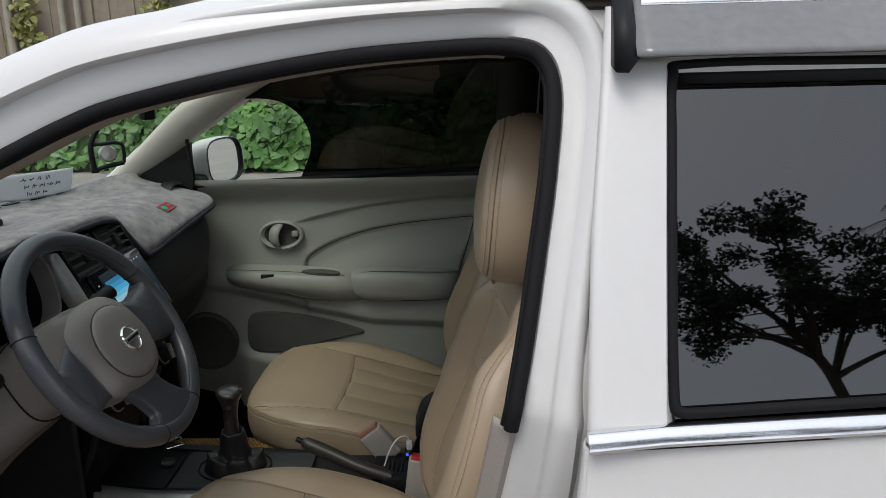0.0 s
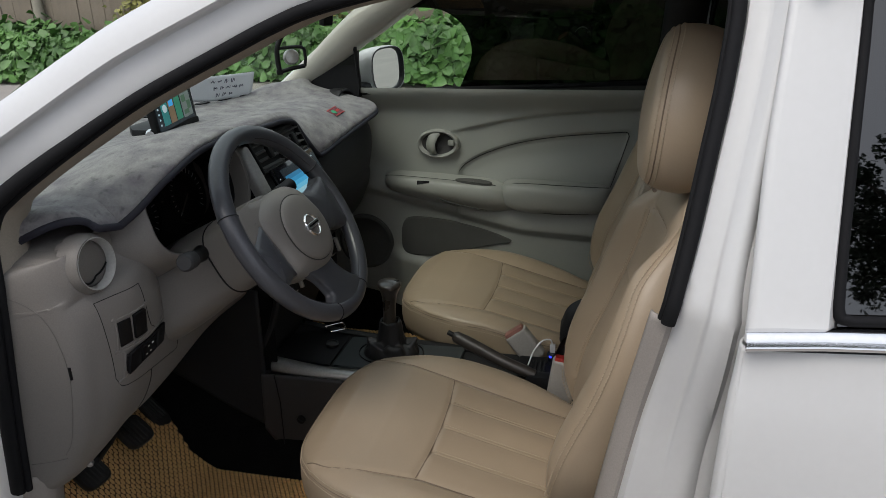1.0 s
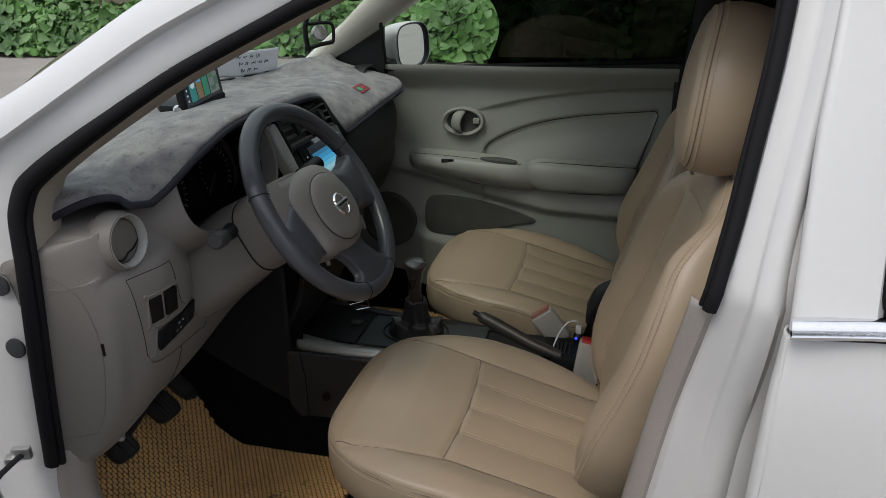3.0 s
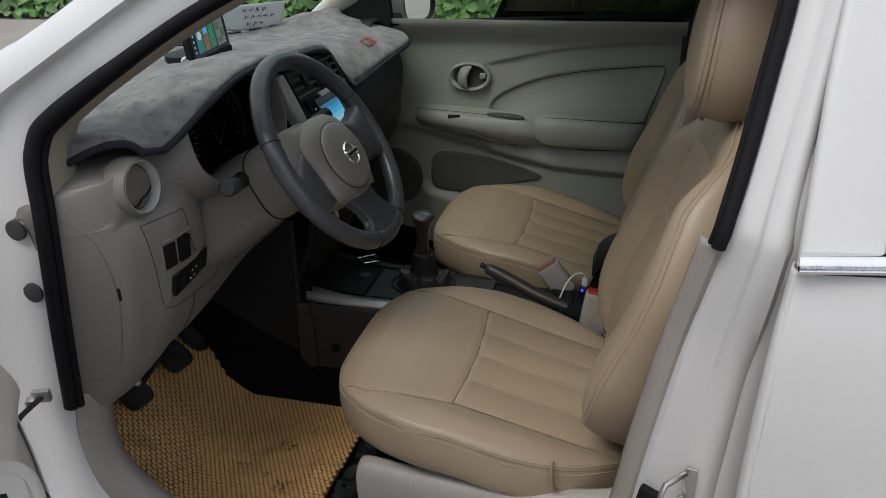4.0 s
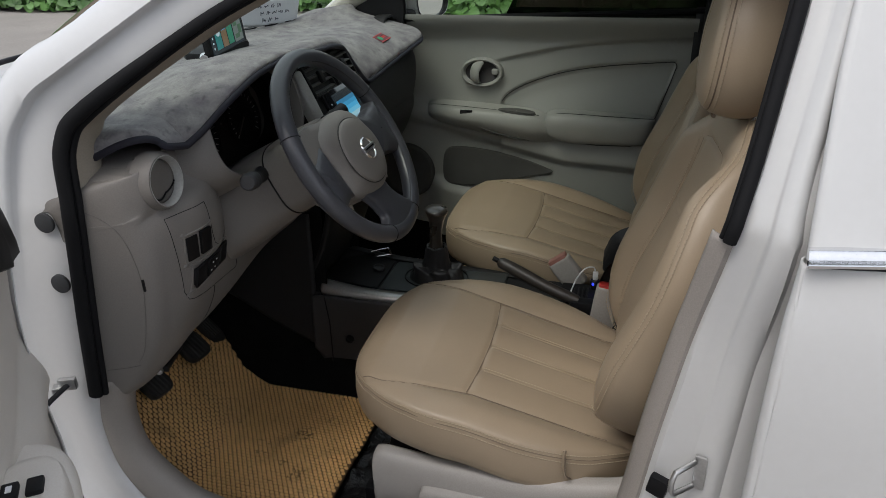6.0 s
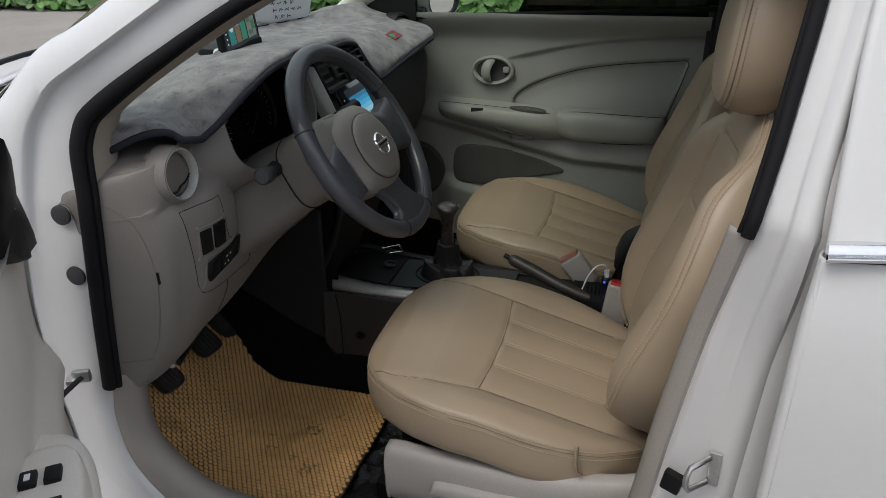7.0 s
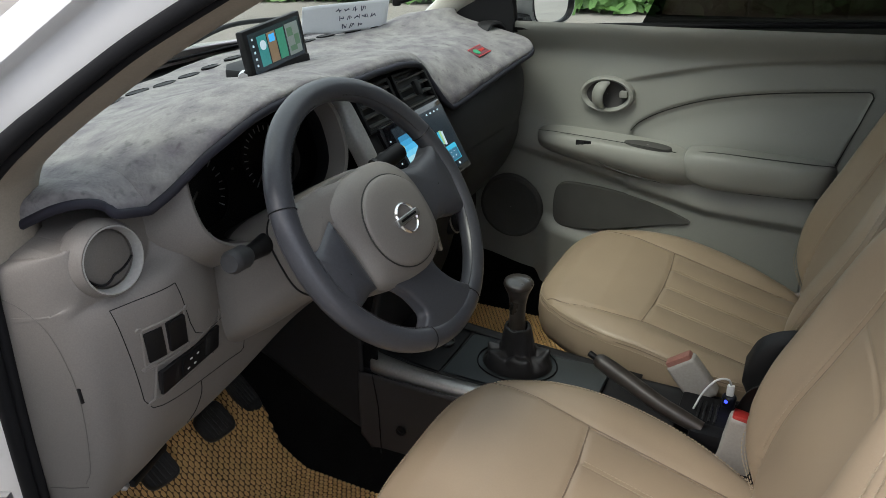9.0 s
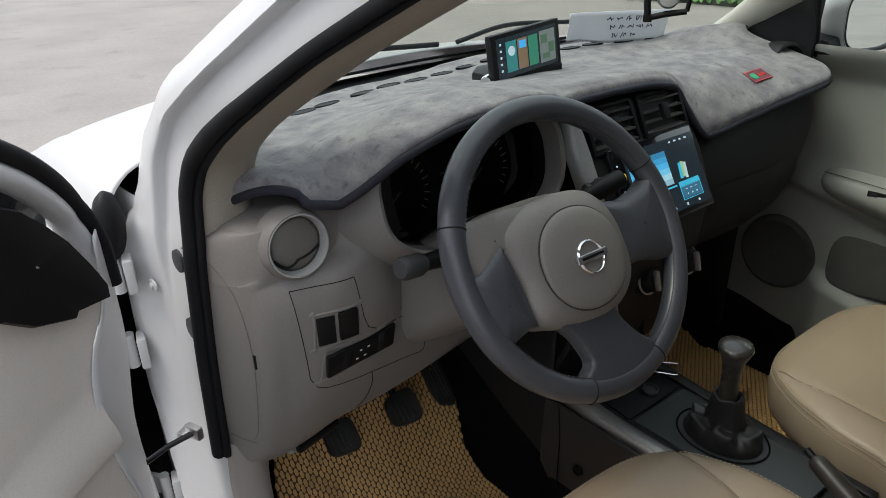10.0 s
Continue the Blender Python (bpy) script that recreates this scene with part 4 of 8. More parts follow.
# passenger's mirror
mm = frame_of((-0.448, 1.700, 1.022), (0.955, -0.29, 0.05))
def sup(n, a, b, e, cx=0.0):
    th = np.linspace(0, 2 * np.pi, n, endpoint=False)
    return [(cx + a * math.copysign(abs(math.cos(t)) ** (2 / e), math.cos(t)), b * math.copysign(abs(math.sin(t)) ** (2 / e), math.sin(t))) for t in th]
hs = np.array([[tuple(mm @ Vector((x * k, y * k, h))) for x, y in sup(40, 0.098, 0.074, 3.2)] for k, h in ((0.90, 0.002), (0.97, 0.006), (1.0, -0.004), (1.0, -0.03), (0.93, -0.06), (0.75, -0.085), (0.45, -0.10), (0.02, -0.105))])
car_part("passenger_mirror", grid_mesh(hs, cv=True), PAINT, pd, "white door mirror housing")
car_part("mirror_rim", grid_mesh(np.array([[tuple(mm @ Vector((x * k, y * k, h))) for x, y in sup(40, 0.098, 0.074, 3.2)] for k, h in ((0.98, 0.004), (0.93, 0.008), (0.89, 0.004), (0.885, -0.012))]), cv=True), BLACK, pd, "black mirror rim")
car_part("mirror_glass", mesh_of([tuple(mm @ Vector((x * 0.89, y * 0.89, -0.003))) for x, y in sup(40, 0.098, 0.074, 3.2)], [tuple(range(40))]), MIRROR, pd, "mirror glass", smooth=False)
car_part("mirror_foot", box_mesh(0.09, 0.13, 0.05, 0.015, m=pose(-0.52, 1.625, 0.965)), BLACK, pd)

# driver's door, swung open
HINGE, OPEN = Vector((-0.715, 0.075, 0.0)), radians(-DOOR_OPEN)
swing = Matrix.Translation(HINGE) @ Matrix.Rotation(OPEN, 4, "Z")


def place_d(x, d, z):
    return tuple(swing @ Vector((x, d, z)))


dd = car_part("driver_door", grid_mesh(surf([[place_d(x, d, z) for z, d in ((0.10, 0.03), (0.3, -0.008), (0.6, -0.03), (0.84, -0.022), (0.94, 0.0))] for x in (0.055, 0.3, 0.7, 1.18)], 16, 16)), PAINT, label="open white driver's door with beige lining", solid=0.006)
def flange_x(z):
    return float(np.interp(z, [0.12, 0.5, 0.64, 0.708, 0.764, 0.83, 0.9], [0.072, 0.072, 0.069, 0.056, 0.043, 0.045, 0.05]))


def lining_x(z):
    return float(np.interp(z, [0.24, 0.45, 0.553, 0.632, 0.705, 0.74, 0.80, 0.847, 0.935], [0.11, 0.115, 0.128, 0.149, 0.158, 0.156, 0.139, 0.10, 0.09]))


car_part("door_front_face", grid_mesh(surf([[place_d(flange_x(z) + (lining_x(z) - flange_x(z)) * f, d, z) for f, d in ((0.05, -0.010), (-0.02, 0.010), (0.0, 0.024), (0.12, 0.034), (0.5, 0.044), (1.0, 0.057))] for z in np.linspace(0.12, 0.935, 18)], 60, 16)), PAINT, dd, "white front face of the door", solid=0.002)
dm = door_meshes(place_d, 0.105, 0.935)
car_part("door_lining", dm["panel"], LINING_LIT, dd, "moulded door lining in its lighter, daylit tone")
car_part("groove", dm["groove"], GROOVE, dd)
car_part("armrest", dm["armrest"], LINING_LIT, dd, "beige plastic armrest")
car_part("armrest_pad", dm["pad"], LINING_LIT, dd)
car_part("map_pocket", dm["pocket"], FABRICD, dd, "dark cloth map pocket")
car_part("speaker_grille", dm["speaker"], CHARCOAL, dd, "round black speaker grille")
for n_ in ("handle_bezel", "handle_cup", "handle_lever", "lock_knob", "grip_shade", "switch_plate", "switch_key", "pull_lip", "pull_shade", "rail_groove", "pad_groove"):
    bpy.data.meshes.remove(dm[n_])
# the raised pod with the window switches
podc = sup(48, 0.125, 0.042, 2.8, 0.54)
pod = car_part("switch_pod", grid_mesh(np.array([[place_d(0.54 + (x - 0.54) * k, 0.086 + y * k, z + 0.018) for x, y in podc] for k, z in ((1.06, 0.672), (1.03, 0.705), (0.98, 0.714), (0.9, 0.716), (0.02, 0.716))]), cv=True), LINING_LIT, dd, "beige switch pod")
for d_ in (0.071, 0.096):
    car_part("window_switch", box_mesh(0.026, 0.018, 0.010, 0.003, m=swing @ pose(0.476, d_, 0.735)), BLACK, dd, "black window switch")
car_part("switch_symbol", box_mesh(0.010, 0.006, 0.0012, 0, m=swing @ pose(0.476, 0.071, 0.7405)), WHITEPL, dd)
car_part("switch_recess", box_mesh(0.075, 0.046, 0.004, 0.001, m=swing @ pose(0.550, 0.084, 0.7335)), CHARCOAL, dd)
# window frame, seal, corner cover and glass
wf = spline([(0.062, 0.83), (0.068, 0.90), (0.098, 0.962), (0.165, 1.028), (0.25, 1.085), (0.40, 1.17), (0.58, 1.255), (0.80, 1.315), (1.04, 1.335), (1.16, 1.33), (1.19, 1.25), (1.165, 1.05), (1.15, 0.95)], 70)
wfp = [place_d(x, 0.022 + 0.42 * max(0, z - 0.955), z) for x, z in wf]
car_part("window_frame", tube_mesh(wfp, 0.019, 12, flat=0.8, up=(0, 0.2, 1)), PAINT, dd, "white window frame")
wfs = [place_d(x - 0.012, 0.034 + 0.42 * max(0, z - 0.955), z + 0.018) for x, z in wf]
car_part("window_frame_seal", tube_mesh(wfs, 0.011, 10), RUBBER, dd, "black frame seal")
cor = [(0.100, 0.876), (0.120, 0.916), (0.143, 0.955), (0.180, 0.993), (0.215, 1.024), (0.30, 1.070), (0.338, 1.02), (0.318, 0.930), (0.256, 0.911), (0.220, 0.884), (0.162, 0.862), (0.156, 0.868), (0.101, 0.858)]
cor = np.array([(p[0] + (q[0] - p[0]) * s, p[1] + (q[1] - p[1]) * s) for p, q in zip(cor, cor[1:] + cor[:1]) for s in np.linspace(0, 1, 6, endpoint=False)])
cc = np.array([0.20, 0.95])
car_part("corner_cover", grid_mesh(np.array([[place_d(*(lambda q: (q[0], 0.052 + h + 0.30 * max(0, q[1] - 0.955), q[1]))(cc + (q - cc) * k)) for q in cor] for k, h in ((1.0, 0.0), (1.0, 0.016), (0.96, 0.022), (0.6, 0.026), (0.02, 0.027))]), cv=True), BLACK, dd, "black corner cover inside the door")
gl = [(0.12, 0.95), (0.14, 1.02), (0.25, 1.09), (0.42, 1.18), (0.60, 1.26), (0.80, 1.31), (1.04, 1.33), (1.16, 1.32), (1.15, 0.95)]
car_part("window_glass", facing(mesh_of([place_d(x, 0.022 + 0.42 * max(0, z - 0.955), z) for x, z in gl], [tuple(range(len(gl)))]), Vector(place_d(0, 1, 0)) - Vector(place_d(0, 0, 0))), TINT, dd, smooth=False)

# ---- seats ----
def seam_half(x):
    """Half the width of the pleated centre panel along the cushion."""
    return float(np.interp(x, [-0.235, -0.1, 0.0, 0.1, 0.22, 0.3], [0.198, 0.182, 0.166, 0.163, 0.160, 0.158]))


def seam_front(y):
    return 0.0 - 0.010 * (abs(y) / 0.165) ** 2


def cushion_top(x, y):
    """Height of the seat cushion's top over its base, with pleats and drawn-in seams."""
    z = float(np.interp(x, [-0.27, -0.235, -0.19, -0.1, 0.0, 0.1, 0.22, 0.33], [0.302, 0.318, 0.326, 0.318, 0.299, 0.272, 0.240, 0.226]))
    z += 0.014 * float(smooth01(abs(y), seam_half(x) - 0.01, seam_half(x) + 0.05)) * float(smooth01(x, -0.16, 0.05))
    h = seam_half(x)
    g = math.exp(-((abs(y) - h) / 0.006) ** 2)
    if abs(y) < h + 0.004:
        g = max(g, math.exp(-((x - seam_front(y)) / 0.006) ** 2))
    puff = 0.0
    if x > seam_front(y) and abs(y) < h:
        puff = 0.005 * abs(math.sin(math.pi * 2 * (y / h))) ** 0.7 - 0.003
    return z - 0.0035 * g + puff


def pillow(outline, top, sides, na, radii, mapper, edge=0.030):
    """A stuffed body: rings of the outline under the height top, then down its sides."""
    rows = []
    for r in radii:
        f = 0.0 if r < 0.80 else edge * (1 - math.sqrt(max(0.0, 1 - ((r - 0.80) / 0.2) ** 2)))
        rows.append([mapper(a * r, b * r, top(a * r, b * r) - f) for a, b in outline])
    base = [top(a, b) - edge for a, b in outline]
    for k, drop in sides:
        rows.append([mapper(a * k * (1 + 0.006 * noise.noise((a * 16, b * 16, drop * 22))), b * k * (1 + 0.008 * noise.noise((a * 16, b * 16, 9 + drop * 22))), h - drop) for (a, b), h in zip(outline, base)])
    return grid_mesh(np.array(rows), cv=True)


def seat(name, label, side, at):
    """A front seat; side = -1 where its outer flank looks to the driver's door."""
    s = thing(name, label, "car seat", at, "front seats")
    NA = 300
    # cushion
    out = []
    for t in np.linspace(0, 2 * np.pi, NA, endpoint=False):
        c, d = math.cos(t), math.sin(t)
        e = 2 / 3.4
        out.append((0.285 * math.copysign(abs(c) ** e, c) * (1.0 if c > 0 else 0.99), 0.255 * math.copysign(abs(d) ** e, d) * (1 - 0.09 * smooth01(-math.copysign(abs(c) ** e, c), 0.2, 1.0)) * (1 - 0.12 * smooth01(math.copysign(abs(c) ** e, c), 0.1, 1.0))))
    radii = [0.002] + list(np.linspace(0.02, 0.80, 66)) + [0.84, 0.88, 0.92, 0.95, 0.975, 0.99, 1.0]
    off = 0.035
    mp = lambda a, b, h: (a + off, b, h)
    cu = part("cushion", pillow(out, lambda a, b: cushion_top(a + off, b), ((1.006, 0.004), (1.008, 0.010), (1.015, 0.026), (1.018, 0.046), (1.013, 0.066), (0.999, 0.082), (0.96, 0.090), (0.80, 0.092)), NA, radii, mp, 0.015), LEATHER, s, "tan leather seat cushion with pleated centre")
    # double stitching round the edge, and along the pleats
    for k, dz in ((1.0010, -0.0125), (1.0105, -0.0270)):
        ring_ = [(a * k + off, b * k * 1.004, cushion_top(a + off, b) + dz) for a, b in out]
        part("stitching", dashes_mesh(ring_ + ring_[:1], 0.0066, 0.0046, 0.0009), THREAD, cu)
    hem = [(a * 1.0065 + off, b * 1.0065, cushion_top(a + off, b) - 0.0200) for a, b in out]
    part("seam", tube_mesh(hem, 0.0010, 6, closed=True), SEAM, cu)
    for k in (-0.5, 0.0, 0.5):
        for dy in (-0.0042, 0.0042):
            row = [(x, k * seam_half(x) + dy, cushion_top(x, k * seam_half(x) + dy) + 0.0008) for x in np.linspace(0.006, 0.27, 70)]
            part("stitching", dashes_mesh(row, 0.0062, 0.0045, 0.0009), THREAD, cu)
    for sg in (-1, 1):
        run = []
        for x in np.linspace(-0.235, 0.245, 120):
            y = sg * seam_half(x) * (1 - 0.10 * float(smooth01(-x, 0.15, 0.235)))
            best = min(out, key=lambda q: abs(math.atan2(q[1], q[0]) - math.atan2(y, x - off)))
            r = math.hypot(x - off, y) / math.hypot(*best)
            if r < 1.0:
                run.append((x, y, cushion_top(x, y) - 0.0002 - (0.0 if r < 0.8 else 0.015 * (1 - math.sqrt(1 - ((r - 0.8) / 0.2) ** 2)))))
        part("seam", tube_mesh(np.array(run) + (0, 0, 0.0006), 0.0010, 6), SEAM, cu)
    part("seam", tube_mesh([(seam_front(y), y, cushion_top(seam_front(y), y) + 0.0012) for y in np.linspace(-0.164, 0.164, 60)], 0.0012, 6), SEAM, cu)
    # backrest
    tilt = radians(17 if side < 0 else 19)
    bo, bu, bn = np.array((0.222 if side < 0 else 0.246, 0.0, 0.235)), np.array((math.sin(tilt), 0, math.cos(tilt))), np.array((-math.cos(tilt), 0, math.sin(tilt)))
    NB = 300
    ob = []
    for t in np.linspace(0, 2 * np.pi, NB, endpoint=False):
        c, d = math.cos(t), math.sin(t)
        w = 0.295 * math.copysign(abs(d) ** (2 / 3.2), d)
        u = 0.262 * math.copysign(abs(c) ** (2 / 3.0), c) * (1 - 0.30 * smooth01(w, 0.02, 0.32)) * (1 - 0.06 * smooth01(-w, 0.1, 0.3))
        ob.append((u, w))

    def back_top(u, w):
        edge_u = 0.262 * (1 - 0.30 * smooth01(w, 0.02, 0.32))
        q = abs(u) / max(edge_u, 0.01)
        h = 0.040 * smooth01(q, 0.52, 0.80) * (1 - smooth01(w, 0.16, 0.28)) - 0.012 * (1 - smooth01(q, 0.0, 0.6)) + 0.012 * math.exp(-((w + 0.12) / 0.1) ** 2)
        lineu = 0.150 - 0.02 * smooth01(w, 0.0, 0.2)
        g = math.exp(-((abs(u) - lineu) / 0.0035) ** 2) * (w < 0.20)
        g = max(g, math.exp(-((w - 0.20 + 0.25 * max(0.0, abs(u) - 0.10)) / 0.0035) ** 2) * (abs(u) < 0.14))
        if abs(u) < lineu and w < 0.19:
            g = max(g, 0.5 * math.exp(-((w - 0.06) / 0.004) ** 2))
        return float(h - 0.0045 * g)

    mb = lambda u, w, h: tuple(bo + bu * (w + 0.31) + np.array((0, 1.0, 0)) * u + bn * h)
    bk = part("backrest", pillow(ob, back_top, ((1.004, 0.010), (1.008, 0.03), (1.006, 0.06), (0.99, 0.085), (0.94, 0.10), (0.5, 0.11), (0.02, 0.11)), NB, radii, mb), LEATHER, s, "tan leather backrest with side bolsters")
    for k, dz in ((0.985, -0.0165), (0.968, -0.0098)):
        part("stitching", dashes_mesh([mb(u * k * 1.004, w * k * 1.002, back_top(u, w) + dz) for u, w in ob], 0.0066, 0.0045, 0.0008), THREAD, bk)
    for sg in (-1, 1):
        pth = [mb(sg * (0.154 - 0.02 * smooth01(w, 0.0, 0.2)), w, back_top(sg * (0.154 - 0.02 * smooth01(w, 0.0, 0.2)), w) + 0.0008) for w in np.linspace(-0.19, 0.19, 60)]
        part("stitching", dashes_mesh(pth, 0.0064, 0.0043, 0.0007), THREAD, bk)
        part("seam", tube_mesh([mb(sg * (0.150 - 0.02 * smooth01(w, 0.0, 0.2)), w, back_top(sg * (0.150 - 0.02 * smooth01(w, 0.0, 0.2)), w)) for w in np.linspace(-0.19, 0.19, 60)], 0.0011, 6), SEAM, bk)
    part("seam", tube_mesh([mb(u, 0.20 - 0.25 * max(0.0, abs(u) - 0.10), back_top(u, 0.20 - 0.25 * max(0.0, abs(u) - 0.10))) for u in np.linspace(-0.135, 0.135, 40)], 0.0011, 6), SEAM, bk)
    # headrest
    hr = radians(8)
    ho, hu, hn = np.array((0.366, 0.0, 0.790) if side < 0 else (0.440, 0.0, 0.742)), np.array((math.sin(hr), 0, math.cos(hr))), np.array((-math.cos(hr), 0, math.sin(hr)))
    oh = []
    for t in np.linspace(0, 2 * np.pi, 120, endpoint=False):
        c, d = math.cos(t), math.sin(t)
        e = 2 / (2.2 if d > 0 else 2.5)
        w = 0.124 * math.copysign(abs(d) ** e, d)
        oh.append((0.122 * math.copysign(abs(c) ** e, c) * (1 - 0.20 * smooth01(w, -0.04, 0.13)), w))
    ht = lambda u, w: float(0.050 - 0.9 * u * u - 1.2 * w * w - 0.0035 * math.exp(-(u / 0.003) ** 2))
    mh = lambda u, w, h: tuple(ho + hu * (w + 0.128) + np.array((0, 1.0, 0)) * u + hn * h)
    hd = part("headrest", pillow(oh, ht, ((1.008, 0.010), (1.004, 0.026), (0.97, 0.046), (0.88, 0.066), (0.72, 0.082), (0.5, 0.092), (0.02, 0.097)), 120, [0.002] + list(np.linspace(0.02, 0.80, 40)) + [0.86, 0.91, 0.95, 0.98, 1.0], mh), LEATHER, s, "tan leather headrest")
    for du in ((-0.006, 0.006) if side > 0 else ()):
        part("stitching", dashes_mesh([mh(du, w, ht(du, w) - 0.0 + 0.0008 - (0.0 if abs(w) < 0.1 else 0.03 * (1 - math.sqrt(max(0, 1 - ((abs(w) / 0.128 - 0.8) / 0.2) ** 2))))) for w in np.linspace(-0.12, 0.122, 60)], 0.0066, 0.0045, 0.0008), THREAD, hd)
    for k, drop in ((0.925, 0.0062), (0.985, 0.0180)):
        part("stitching", dashes_mesh([mh(u * k, w * k, ht(u * k, w * k) - drop + 0.0012) for u, w in oh[90:] + oh[:90] if w > -0.117], 0.0066, 0.0046, 0.0010), THREAD, hd)
    part("seam", tube_mesh([mh(u * 0.958, w * 0.958, ht(u * 0.958, w * 0.958) - 0.0111) for u, w in oh[90:] + oh[:90] if w > -0.117], 0.0011, 6), SEAM, hd)
    part("headrest_hem", tube_mesh([mh(u * 1.0, w * 1.0 - 0.002, 0.008) for u, w in oh if w < -0.118], 0.003, 8), SEAM, hd)
    for sg in (-1, 1):
        part("headrest_post", tube_mesh([tuple(ho + (0.055, sg * 0.055, 0.03)), tuple(ho + (0.045, sg * 0.055, -0.09))], 0.006, 12), STEEL, s, "steel headrest post")
    # base, side shield with lever, rails
    shell = [[(x, side * (0.225 + o), z) for z, o in ((zt, 0.0), (zt - 0.004, 0.022), (zt - 0.03, 0.030), (zt - 0.09, 0.028), (0.075, 0.015), (0.06, 0.0))] for x, zt in ((-0.165, 0.175), (-0.155, 0.200), (-0.05, 0.192), (0.10, 0.188), (0.24, 0.205), (0.31, 0.225), (0.36, 0.22))]
    sh = part("side_shield", grid_mesh(surf(shell, 30, 24)), PLASTIC_LIGHT, s, "light taupe plastic side shield", solid=0.004)
    lv = [[(x, side * (0.256 + o), z) for z, o in ((zc + h, 0.0), (zc + h * 0.6, 0.014), (zc - h * 0.6, 0.014), (zc - h, 0.0))] for x, zc, h in ((-0.075, 0.128, 0.006), (-0.06, 0.132, 0.018), (0.05, 0.126, 0.020), (0.17, 0.128, 0.018), (0.19, 0.13, 0.006))]
    part("height_lever", grid_mesh(surf(lv, 24, 12)), PLASTIC_LIGHT, sh, "light taupe height lever")
    part("seat_frame", box_mesh(0.44, 0.40, 0.12, 0.02, m=pose(0.06, 0, 0.125)), BLACK, s)
    for sg in (-1, 1):
        part("seat_rail", box_mesh(0.52, 0.03, 0.07, 0.006, m=pose(0.05, sg * 0.19, 0.03)), BLACK, s)
    part("recliner_cover", grid_mesh(surf([[(x, -side * (0.262 + o), z) for z, o in ((zb, 0.0), (zb + 0.01, 0.022), ((zb + zt) / 2, 0.028), (zt - 0.015, 0.022), (zt, 0.0))] for x, zb, zt in ((0.195, 0.28, 0.33), (0.215, 0.25, 0.375), (0.26, 0.24, 0.40), (0.31, 0.25, 0.40), (0.33, 0.29, 0.36))], 16, 16)), CHARCOAL, s, "dark grey recliner cover")
    # buckle on the inner side
    bx = 0.212 if side < 0 else 0.112
    b_ = part("belt_buckle", box_mesh(0.058, 0.028, 0.105 if side < 0 else 0.085, 0.008, 3, pose(bx, -side * 0.268, 0.262, 0, 8 if side < 0 else -38, 0)), mat("buckle_grey", (0.36, 0.34, 0.31), 0.45, vary=0.05), s, "grey belt buckle on its stalk")
    part("buckle_button", box_mesh(0.050, 0.022, 0.016, 0.004, 2, pose(bx + (0.007 if side < 0 else -0.0265), -side * 0.268, 0.312 if side < 0 else 0.2955, 0, 8 if side < 0 else -38, 0)), RED if side < 0 else DULLRED, b_, "red release button")
    return s


near_seat = seat("front_seat", "tan leather front seat with pleated cushion and stitched bolsters", -1, (0, 0.503, 0.195))
seat("front_seat", "tan leather front seat beside the handbrake", 1, (0.0, 1.190, 0.195))

# upright edge of the cover at the rear of the near cushion's flank
flank = [(0.178, 0.0, 0.272), (0.1775, -0.003, 0.258), (0.178, -0.004, 0.238), (0.181, -0.002, 0.220), (0.188, 0.004, 0.210)]
part("cover_edge", tube_mesh(spline([(x, -0.2475 + o, z) for x, o, z in flank], 20), 0.0024, 8), LEATHER, near_seat, "stitched edge of the seat cover")
part("seam", tube_mesh(spline([(x + 0.0032, -0.2475 + o, z) for x, o, z in flank], 20), 0.0014, 6), SEAM, near_seat)

# ---- dashboard ----
dash = thing("dashboard", "taupe and charcoal dashboard with round vent and centre screen", "dashboard", (-0.7, CM, 0.45))


def in_dash(name, me, material, parent=None, label="", **more):
    me.transform(Matrix.Translation((0.7, -CM, -0.45)))
    return part(name, me, material, parent or dash, label, **more)


def sections(rows, nu, nv):
    return grid_mesh(surf([[(x, y, z) for x, z in pts] for y, pts in rows], nu, nv))


